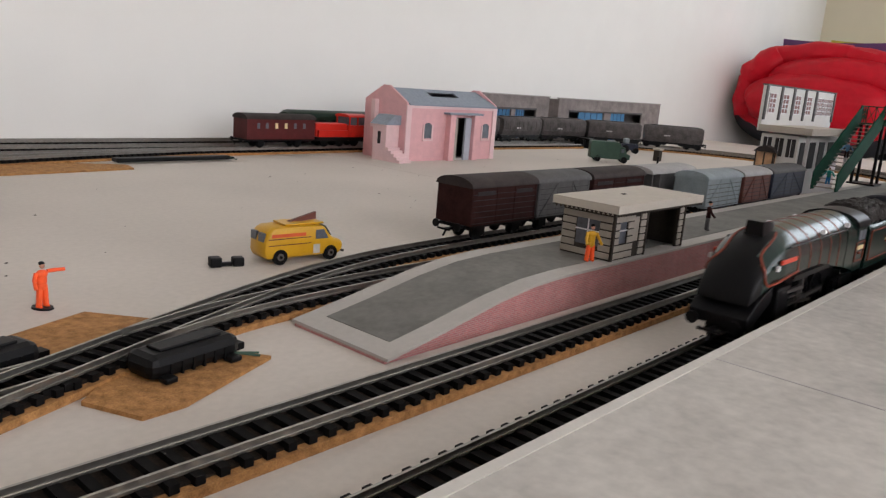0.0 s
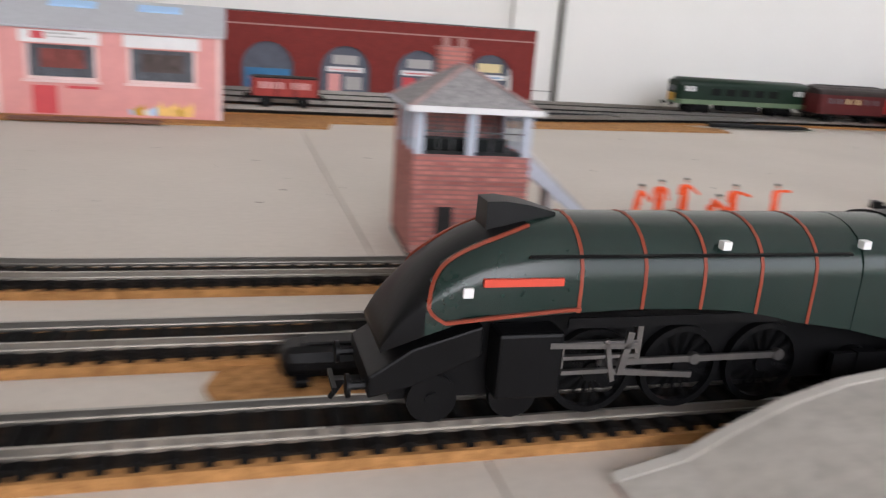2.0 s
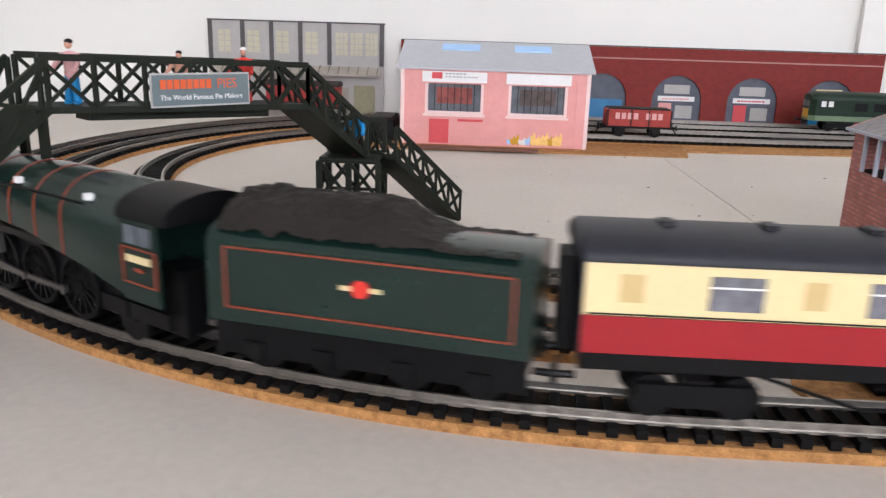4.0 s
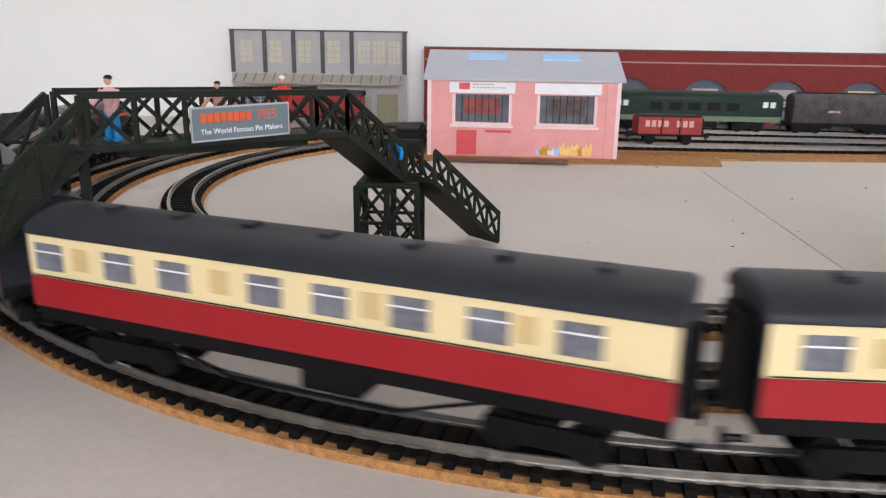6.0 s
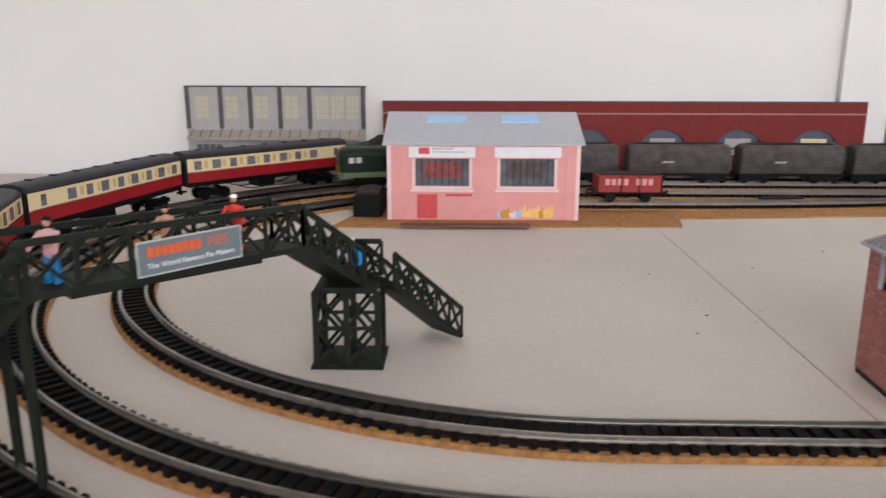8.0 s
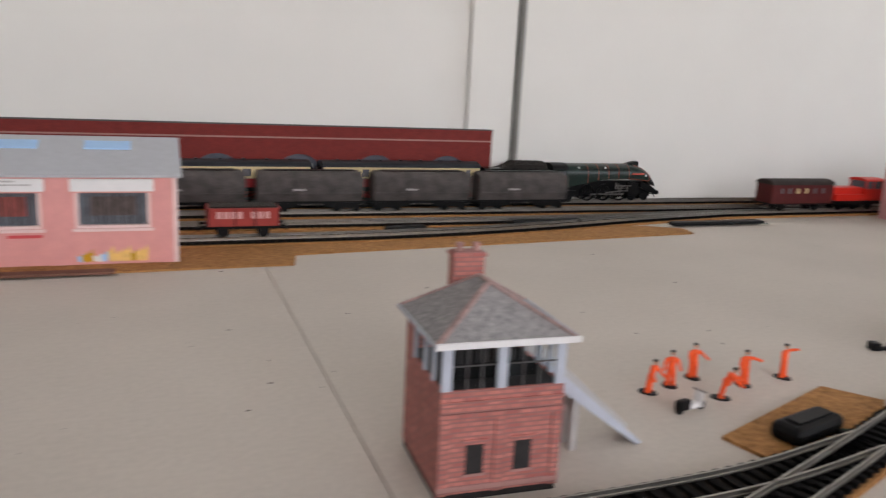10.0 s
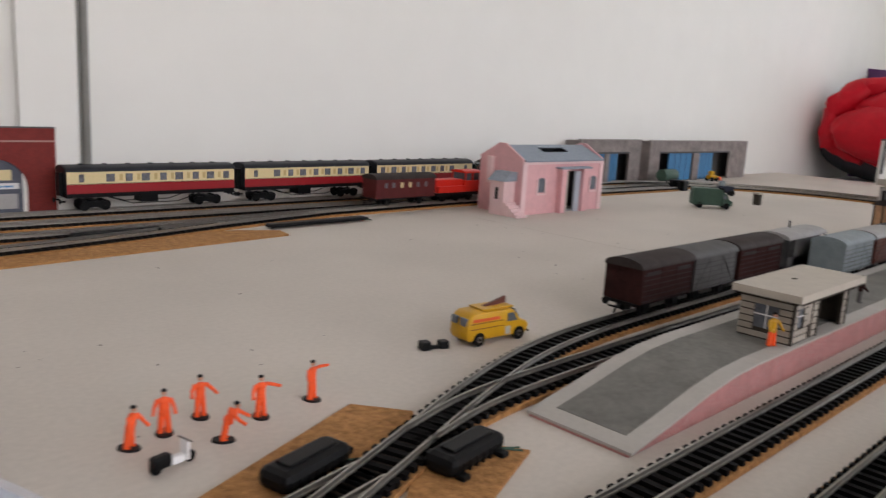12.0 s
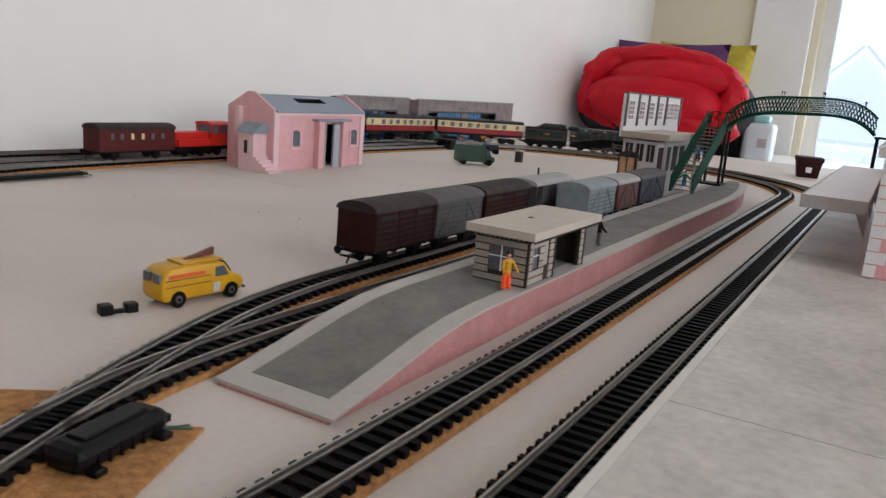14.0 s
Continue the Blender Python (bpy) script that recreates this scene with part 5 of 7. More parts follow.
def windows_grid(parent, x0, x1, z0, z1, y, nx, nz, m_frame, m_glass, axis="y"):
    w = boxes("window", m_glass, parent, (x0, x1, y - 0.0006, y, z0, z1))
    bm = bmesh.new()
    for i in range(nx + 1):
        x = x0 + (x1 - x0) * i / nx
        box(bm, x - 0.0005, x + 0.0005, y - 0.0011, y - 0.0007, z0, z1)
    for k in range(nz + 1):
        z = z0 + (z1 - z0) * k / nz
        box(bm, x0, x1, y - 0.0011, y - 0.0007, z - 0.0005, z + 0.0005)
    part("glazing_grid", bm, m_frame, w)


def warehouse(m, w, top, can, base, wallm, darkm, glass, barm, label):
    """A flat-fronted warehouse with a parapet storey over a canopy."""
    ob = thing("warehouse", m, label, "building")
    boxes("wall", wallm, ob, (0, w, 0, 0.004, base, top), label="pale card front")
    for x in (0.0, w * 0.185, w * 0.35, w * 0.515, w * 0.68, w - 0.006):
        boxes("pilaster", darkm, ob, (x, x + 0.006, -0.002, -0.0001, can + 0.008, top))
    boxes("parapet", darkm, ob, (-0.001, w + 0.001, -0.002, 0.005, top, top + 0.002))
    for k in range(4):
        x = w * (0.055 + 0.166 * k)
        windows_grid(ob, x, x + w * 0.075, can + (top - can) * 0.33, can + (top - can) * 0.82, -0.0001, 2, 4, barm, glass)
    for k in range(3):
        x = w * (0.725 + 0.085 * k)
        windows_grid(ob, x, x + w * 0.072, can + (top - can) * 0.33, can + (top - can) * 0.82, -0.0001, 3, 4, barm, glass)
    return ob


def build_grey_warehouse():
    w = 0.256
    ob = warehouse(pose(-0.496, 0.8725, 0), w, 0.126, 0.060, 0.0, M_GREY_CARD, M_GREY_DARK, mat("cream_glass_print", (0.52, 0.49, 0.36), 0.6, 0.06, 60, 0.0), M_GREY_CARD, "grey card low-relief warehouse with tall windows and glazed canopy")
    bm = bmesh.new()
    prism(bm, [(0.0, 0.066), (-0.016, 0.056), (-0.016, 0.053), (0.0, 0.060)], 0.004, w - 0.004, "x")
    can = part("canopy", bm, M_TIMBER, ob, "slatted grey canopy")
    for i in range(18):
        x = 0.008 + i * (w - 0.016) / 17
        bm = bmesh.new()
        bar(bm, (x, 0, 0.0668), (x, -0.0165, 0.0566), 0.0008, 0.0008)
        part("canopy_rib", bm, M_GREY_DARK, can)
    boxes("door", M_TIMBER, ob, (w * 0.74, w * 0.80, -0.0008, 0, 0, 0.036))
    boxes("door", mat("olive_door", (0.30, 0.28, 0.18), 0.7), ob, (w * 0.83, w * 0.95, -0.0008, 0, 0, 0.040))
    windows_grid(ob, 0.012, 0.05, 0.018, 0.046, -0.0001, 4, 3, M_GREY_CARD, M_GLASSY)
    return ob


build_grey_warehouse()


def build_white_warehouse():
    w = 0.300
    glass = mat("brown_glass_print", (0.17, 0.05, 0.04), 0.5, 0.1, 60, 0.0)
    ivory = mat("ivory_card", (0.62, 0.60, 0.57), 0.7, 0.04, 60, 0.02)
    ob = warehouse(pose(1.278, 0.190, 0), w, 0.149, 0.097, 0.0905, ivory, M_GREY_DARK, glass, M_WHITE, "ivory card goods office with brown windows over a flat canopy")
    boxes("canopy", M_HUT_ROOF, ob, (-0.004, 0.190, -0.066, -0.0021, 0.0935, 0.0985), label="flat pale canopy")
    boxes("fascia", M_TIMBER, ob, (-0.0052, -0.0041, -0.066, 0.0, 0.0905, 0.0990), label="grey-brown canopy edge")
    boxes("fascia", M_TIMBER, ob, (-0.0052, 0.190, -0.0672, -0.0661, 0.0905, 0.0990))
    lower = boxes("lower_storey", ivory, ob, (0.004, 0.186, -0.050, -0.0022, 0.0, 0.0880), label="ivory lower storey with dark windows")
    for k in range(3):
        y = -0.047 + k * 0.0152
        boxes("window", M_DARK, lower, (0.0030, 0.0039, y, y + 0.0105, 0.060, 0.0835))
        boxes("glazing_bar", M_WHITE, lower, (0.0026, 0.0029, y + 0.0050, y + 0.0056, 0.060, 0.0835))
    for x in (0.012, 0.050, 0.090, 0.130):
        boxes("window", M_DARK, lower, (x, x + 0.024, -0.0509, -0.0501, 0.045, 0.080))
    for x in (0.0, 0.182):
        boxes("post", M_GREY_CARD, ob, (x, x + 0.004, -0.064, -0.060, 0.0, 0.0934))


build_white_warehouse()


def build_wood_hut():
    ob = thing("wooden_store", pose(1.272, 0.164, 0), "small timber-print store with dark pitched roof", "hut")
    boxes("wall", M_WOOD, ob, (0, 0.150, 0, 0.0245, 0, 0.064), label="orange-brown timber print walls")
    bm = bmesh.new()
    prism(bm, [(-0.003, 0.0641), (0.004, 0.0705), (0.012, 0.0730), (0.020, 0.0705), (0.0275, 0.0641)], -0.002, 0.152, "x")
    part("roof", bm, M_VAN_ROOF, ob)
    for x in (0.003, 0.042, 0.081, 0.120):
        boxes("window", M_HUT_ROOF, ob, (x + 0.004, x + 0.026, -0.0006, -0.0001, 0.044, 0.059), label="pale boarded window")
    for x in (0.0, 0.037, 0.075, 0.112, 0.148):
        boxes("frame_post", M_TIMBER_GAP, ob, (x, x + 0.002, -0.0010, -0.0001, 0, 0.0636))
    for y in (0.0, 0.0115, 0.0225):
        boxes("frame_post", M_TIMBER_GAP, ob, (-0.0009, -0.0001, y, y + 0.0018, 0, 0.0636))


build_wood_hut()


def build_goods_shed():
    x0, x1, y0, y1 = 1.045, 1.255, 0.612, 0.700
    ob = thing("goods_shed", pose(x0, y0, 0), "pale pink card goods shed with blue slate roof", "shed")
    w, d, ze, zr = x1 - x0, y1 - y0, 0.082, 0.104
    for xx in (0.0, w - 0.004):
        bm = bmesh.new()
        prism(bm, [(0, 0), (d, 0), (d, ze + 0.004), (d / 2 + 0.006, zr + 0.004), (d / 2 - 0.006, zr + 0.004), (0, ze + 0.004)], xx, xx + 0.004, "x")
        part("gable_wall", bm, M_SHED, ob, "pink stone gable")
    boxes("back_wall", M_SHED, ob, (0.0041, w - 0.0041, d - 0.003, d, 0, ze))
    # front wall with a doorway
    boxes("front_wall", M_SHED, ob, (0.0041, 0.100, 0, 0.003, 0, ze), (0.145, w - 0.0041, 0, 0.003, 0, ze), (0.100, 0.145, 0, 0.003, 0.066, ze), label="pink stone front wall")
    boxes("floor", M_GREY_CARD, ob, (0.1001, 0.1449, 0.001, 0.04, 0.0, 0.003))
    boxes("inner_wall", M_GREY_DARK, ob, (0.0045, w - 0.0045, 0.042, 0.044, 0, ze - 0.002), label="dim inner wall")
    boxes("door", M_PALE_BLUE, ob, (0.131, 0.1445, -0.004, -0.0005, 0.0, 0.0655), label="pale blue-grey door leaf")
    for a in (0.088, 0.145):
        boxes("door_jamb", M_SHED, ob, (a, a + 0.012, -0.010, -0.0001, 0, 0.070), label="projecting porch jamb")
    boxes("porch_roof", M_SLATE_BLUE, ob, (0.082, 0.162, -0.013, -0.0001, 0.0705, 0.0735))
    boxes("door", M_TIMBER, ob, (0.1005, 0.112, -0.004, -0.0005, 0.0, 0.0655))
    for x in (0.0, w - 0.010):
        boxes("corner_pilaster", M_SHED_LIGHT, ob, (x, x + 0.010, -0.002, -0.0002, 0, ze))
    boxes("cornice", M_SHED_LIGHT, ob, (0.010, w - 0.010, -0.002, -0.0002, ze - 0.004, ze))
    for a in (0.040, 0.177):
        fr = boxes("window", M_GLASSY, ob, (a, a + 0.016, -0.0008, 0, 0.034, 0.052), label="small arched window")
        bm = bmesh.new()
        prism(bm, [(a, 0.052)] + [(a + 0.008 - 0.008 * math.cos(math.pi * i / 8), 0.052 + 0.005 * math.sin(math.pi * i / 8)) for i in range(1, 8)] + [(a + 0.016, 0.052)], -0.0008, 0)
        part("arch_head", bm, M_GLASSY, fr)
        boxes("window_surround", M_SHED_LIGHT, fr, (a - 0.003, a - 0.0002, -0.0014, 0, 0.032, 0.054), (a + 0.0162, a + 0.019, -0.0014, 0, 0.032, 0.054), (a - 0.003, a + 0.019, -0.0018, 0, 0.030, 0.0319))
    zr2 = zr - 0.001
    for nm, ya, yb in (("front", -0.004, d / 2), ("back", d + 0.004, d / 2)):
        bm = bmesh.new()
        lo, hi = (ya, ze), (yb, zr2)
        def strip(a, b, u0, u1):
            p = [(lo[0] + (hi[0] - lo[0]) * u, lo[1] + (hi[1] - lo[1]) * u) for u in (u0, u1)]
            prism(bm, [p[0], p[1], (p[1][0], p[1][1] + 0.002), (p[0][0], p[0][1] + 0.002)], a, b, "x")
        if nm == "front":
            strip(0.0041, 0.075, 0, 1), strip(0.140, w - 0.0041, 0, 1), strip(0.0751, 0.1399, 0, 0.52), strip(0.0751, 0.1399, 0.86, 1)
        else:
            strip(0.0041, w - 0.0041, 0, 1)
        part("roof_slope", bm, M_SLATE_BLUE, ob, "blue-grey printed slates")
    # porch on the gable end
    p = boxes("porch", M_SHED_LIGHT, ob, (-0.026, -0.0001, 0.012, 0.040, 0, 0.052), label="small pale side porch")
    bm = bmesh.new()
    prism(bm, [(-0.030, 0.052), (-0.013, 0.066), (0.0, 0.066), (0.0, 0.052)], 0.009, 0.043)
    part("porch_roof", bm, M_SLATE_BLUE, p)
    boxes("slit_window", M_DARK, p, (-0.0265, -0.0261, 0.023, 0.029, 0.024, 0.042))
    for k in range(5):
        boxes("step", M_SHED_LIGHT, p, (-0.026, -0.002, 0.006 - 0.006 * k, 0.0118 - 0.006 * k, 0, 0.020 - 0.004 * k))
    ch = boxes("chimney", M_SHED_LIGHT, ob, (-0.008, -0.0001, 0.058, 0.066, 0.045, 0.086))


build_goods_shed()


def build_engine_sheds():
    grey = mat("weathered_shed_card", (0.20, 0.165, 0.155), 0.8, 0.25, 45, 0.1, second=(0.29, 0.25, 0.235), fine=9)
    coping = mat("shed_coping_card", (0.33, 0.30, 0.285), 0.8, 0.12, 60, 0.05)
    for x0, x1, h in ((1.500, 1.738, 0.100), (1.778, 2.285, 0.099)):
        ob = thing("engine_shed", pose(x0, 0.840, 0), "weathered brown-grey engine shed with faded blue doors", "shed", "engine sheds")
        w, dp = x1 - x0, 0.040
        a, b, zo = w * 0.09, w * 0.80, h * 0.70
        boxes("pier", grey, ob, (0, a, 0, 0.004, 0, h), label="weathered end pier")
        boxes("pier", grey, ob, (b, w, 0, 0.004, 0, h), label="weathered end pier")
        boxes("lintel_wall", grey, ob, (a + 0.0001, b - 0.0001, 0, 0.004, zo, h), label="weathered wall above the doors")
        for x in (0.0, w - 0.004):
            boxes("side_wall", grey, ob, (x, x + 0.004, 0.0041, dp, 0, h - 0.003))
        boxes("back_wall", M_GREY_DARK, ob, (0.0041, w - 0.0041, dp - 0.003, dp, 0, h - 0.003))
        boxes("parapet", coping, ob, (-0.002, w + 0.002, -0.0012, 0.0052, h + 0.0001, h + 0.0022), label="pale worn coping")
        boxes("roof", grey, ob, (0.0045, w - 0.0045, 0.0053, dp - 0.0031, h - 0.006, h - 0.002))
        boxes("lintel", M_GREY_DARK, ob, (a, b, -0.0012, -0.0001, zo, zo + 0.004), label="dark door lintel")
        n = (b - a)
        for u0, u1 in ((0.14, 0.45), (0.55, 0.76)):
            dr = boxes("door", M_BLUEPRINT, ob, (a + n * u0, a + n * u1, 0.0042, 0.0062, 0.001, zo), label="faded blue door leaf")
            for k in range(1, 4):
                x = a + n * (u0 + (u1 - u0) * k / 4)
                boxes("board_line", M_VAN_NAVY, dr, (x - 0.0005, x + 0.0005, 0.0036, 0.0041, 0.001, zo))
        boxes("door_post", grey, ob, (a + n * 0.455, a + n * 0.545, 0.0002, 0.004, 0, zo - 0.0001))
    ob = thing("buffer_stop", pose(1.712, 0.720, 0.0), "black buffer stop at the end of the shed track", "buffer stop")
    boxes("block", M_BLACK, ob, (-0.011, 0.011, -0.019, 0.019, 0.0, 0.022), bevel=0.002)
    for y in (-0.009, 0.009):
        boxes("buffer_rail", M_BLACK, ob, (-0.022, -0.0112, y - 0.002, y + 0.002, 0.0035, 0.018))
    ob = thing("shed_tank", pose(1.800, 0.800, 0.0), "dull green tank wagon load standing by the shed", "tank")
    bm = bmesh.new()
    rod(bm, (-0.030, 0, 0.022), (0.030, 0, 0.022), 0.014, 18)
    part("barrel", bm, M_VANGREEN, ob, "dull green barrel", smooth=True, bevel=0.0015)
    for x in (-0.018, 0.018):
        boxes("saddle", M_BLACK, ob, (x - 0.004, x + 0.004, -0.012, 0.012, 0.0, 0.012))
    ob = thing("yellow_loader", pose(2.030, 0.805, 0.0, 0, 0, -20), "tiny orange-yellow model loader outside the shed", "loader")
    boxes("body", M_YELLOW, ob, (-0.012, 0.014, -0.008, 0.008, 0.006, 0.015), bevel=0.001)
    boxes("cab", M_YELLOW, ob, (-0.008, 0.003, -0.006, 0.006, 0.0151, 0.026), bevel=0.001)
    boxes("bucket", M_ORANGEP, ob, (0.0142, 0.024, -0.010, 0.010, 0.003, 0.012), bevel=0.001)
    for x in (-0.007, 0.009):
        for y in (-0.009, 0.009):
            bm = bmesh.new()
            wheel(bm, x, y, 0.0055, 0.004)
            part("wheel", bm, M_BLACK, ob, smooth=True)


build_engine_sheds()


def build_platform_hut():
    ob = thing("waiting_shelter", pose(0.652, 0.0405, 0.0228), "slatted timber waiting shelter with flat pale canopy roof", "shelter")
    w, d, h = 0.098, 0.036, 0.033
    t = 0.002
    boxes("back_wall", M_TIMBER_GAP, ob, (0, w, d - t, d, 0, h))
    boxes("side_wall", M_TIMBER_GAP, ob, (0, t, 0, d - t, 0, 0.0075), (0, t, 0, 0.009, 0.0075, h), (0, t, 0.026, d - t, 0.0075, h), (0, t, 0.009, 0.026, 0.026, h))
    boxes("side_wall", M_TIMBER_GAP, ob, (w - t, w, 0, d - t, 0, h))
    boxes("front_wall", M_TIMBER_GAP, ob, (t, 0.042, 0, t, 0, 0.010), (t, 0.008, 0, t, 0.010, h), (0.018, 0.026, 0, t, 0.010, h), (0.034, 0.042, 0, t, 0.010, h), (0.026, 0.034, 0, t, 0.026, h), (0.008, 0.018, 0, t, 0.027, h))
    boxes("front_wall", M_TIMBER_GAP, ob, (w - 0.008, w - t, 0, t, 0, h))
    boxes("window", M_GLASSY, ob, (0.0005, 0.0012, 0.009, 0.026, 0.0075, 0.026))
    boxes("window", M_GLASSY, ob, (0.008, 0.018, 0.0006, 0.0012, 0.010, 0.027))
    boxes("window_bar", M_WHITE, ob, (-0.0004, 0.0004, 0.009, 0.026, 0.0165, 0.0172), (-0.0004, 0.0004, 0.0172, 0.0178, 0.0075, 0.026))
    boxes("window_bar", M_WHITE, ob, (0.008, 0.018, -0.0002, 0.0005, 0.0180, 0.0186))
    boxes("door", M_TIMBER, ob, (0.026, 0.034, 0.0005, 0.0015, 0, 0.026))
    for k in range(7):
        z = 0.001 + k * 0.0046
        gap = 0.0075 < z + 0.002 < 0.026
        for a, b in (((0.0005, 0.0088), (0.0262, d)) if gap else ((0.0005, d),)):
            boxes("slat", M_TIMBER, ob, (-0.0007, -0.0001, a, b, z, z + 0.0036))
        for a, b in (((0.0005, 0.0078), (0.0182, 0.0258), (0.0342, 0.042)) if 0.009 < z + 0.002 < 0.026 else ((0.0005, 0.0258), (0.0342, 0.042))):
            boxes("slat", M_TIMBER, ob, (a, b, -0.0007, -0.0001, z, z + 0.0036))
        boxes("slat", M_TIMBER, ob, (w - 0.0078, w, -0.0007, -0.0001, z, z + 0.0036))
    for x in (0.0, 0.0415, w - 0.0015):
        boxes("corner_post", M_TIMBER_GAP, ob, (x - 0.0004, x + 0.0015, -0.0012, 0.0004, 0, h))
    boxes("bench", M_TIMBER_GAP, ob, (0.044, w - 0.003, d - 0.010, d - 0.0021, 0.006, 0.008))
    roof = boxes("roof", M_HUT_ROOF, ob, (-0.009, w + 0.009, -0.007, d + 0.003, h + 0.0005, h + 0.0035), label="flat pale canopy roof")
    boxes("fascia", M_HUT_ROOF, roof, (-0.010, w + 0.010, -0.008, -0.0071, h - 0.0015, h + 0.0035), (-0.010, -0.0091, -0.007, d + 0.003, h - 0.0015, h + 0.0035))
    bm = bmesh.new()
    for i in range(40):
        x = -0.010 + i * (w + 0.02) / 40
        prism(bm, [(x, h - 0.0014), (x + 0.003, h - 0.0014), (x + 0.0015, h - 0.0034)], -0.0079, -0.0073)
    for i in range(14):
        y = -0.007 + i * 0.0032
        prism(bm, [(y, h - 0.0014), (y + 0.003, h - 0.0014), (y + 0.0015, h - 0.0034)], -0.0099, -0.0093, "x")
    part("valance", bm, M_TIMBER_GAP, roof, "saw-toothed valance")
    boxes("roof_knot", M_TIMBER_GAP, roof, (w * 0.42, w * 0.46, d * 0.5, d * 0.56, h + 0.0036, h + 0.0040))


build_platform_hut()


def build_station_building():
    ob = thing("station_building", pose(0.868, -0.136, 0.0278), "pink card station building with white quoins and pale canopy", "building")
    L, D, H = 0.55, 0.16, 0.088
    boxes("wall", mat("salmon_wall_paper", (0.70, 0.36, 0.37), 0.7, 0.05, 60, 0.03), ob, (0, L, -D, 0, 0, H), label="salmon pink walls")
    for k in range(9):
        l = 0.012 if k % 2 else 0.007
        boxes("quoin", M_WHITE, ob, (-0.0012, 0.006, -l, 0.0012, 0.001 + k * 0.0097, 0.0097 + k * 0.0097))
    boxes("eaves", M_WHITE, ob, (-0.004, L + 0.004, -D - 0.004, 0.006, H, H + 0.006), label="white eaves board")
    bm = bmesh.new()
    prism(bm, [(-D - 0.008, H + 0.0061), (0.008, H + 0.0061), (-D / 2, H + 0.055)], -0.006, L + 0.006, "x")
    part("roof", bm, M_WHITE, ob, "pale card roof")
    can = boxes("canopy", M_WHITE, ob, (0.02, L - 0.05, 0.0062, 0.052, 0.0500, 0.0530), label="pale projecting canopy")
    boxes("valance", M_GREY_CARD, can, (0.02, L - 0.05, 0.0521, 0.0533, 0.0430, 0.0532), (0.0188, 0.0199, 0.0062, 0.0533, 0.0430, 0.0532))
    for x in (0.06, 0.20, 0.34, 0.46):
        bm = bmesh.new()
        prism(bm, [(0.0062, 0.0499), (0.020, 0.0499), (0.0062, 0.020)], x, x + 0.003, "x")
        part("bracket", bm, M_GREY_CARD, can)


build_station_building()


# ---- footbridges ----
def lattice(name, parent, material, p, q, h, n, t=0.0018, label=""):
    """A trussed side from p to q: the two chords, with uprights and crossed braces as pieces of their own."""
    p, q = Vector(p), Vector(q)
    up = Vector((0, 0, h))
    bm = bmesh.new()
    bar(bm, p, q, t, t * 1.5)
    bar(bm, p + up, q + up, t, t * 1.5)
    side = part(name, bm, material, parent, label)
    def piece(nm, a, b, w):
        bm = bmesh.new()
        bar(bm, a, b, w, w)
        part(nm, bm, material, side)
    for i in range(n + 1):
        a = p.lerp(q, i / n)
        piece("upright", a, a + up, t)
        if i < n:
            b = p.lerp(q, (i + 1) / n)
            piece("brace", a, b + up, t * 0.8)
            piece("brace", a + up, b, t * 0.8)
    return side


def words(name, text, size, at, material, parent, label):
    """Upright lettering that faces -y, centred on a place on its base line."""
    cu = bpy.data.curves.new(name, "FONT")
    cu.body, cu.size, cu.align_x, cu.extrude = text, size, "CENTER", 0.0001
    tmp = new(name, cu)
    me = bpy.data.meshes.new_from_object(tmp.evaluated_get(bpy.context.evaluated_depsgraph_get()))
    bpy.data.objects.remove(tmp)
    me.transform(Matrix.Translation(at) @ Matrix.Rotation(radians(90), 4, "X"))
    me.materials.clear()
    me.materials.append(material)
    ob = new(name, me)
    ob.parent = parent
    return tagged(ob, label)


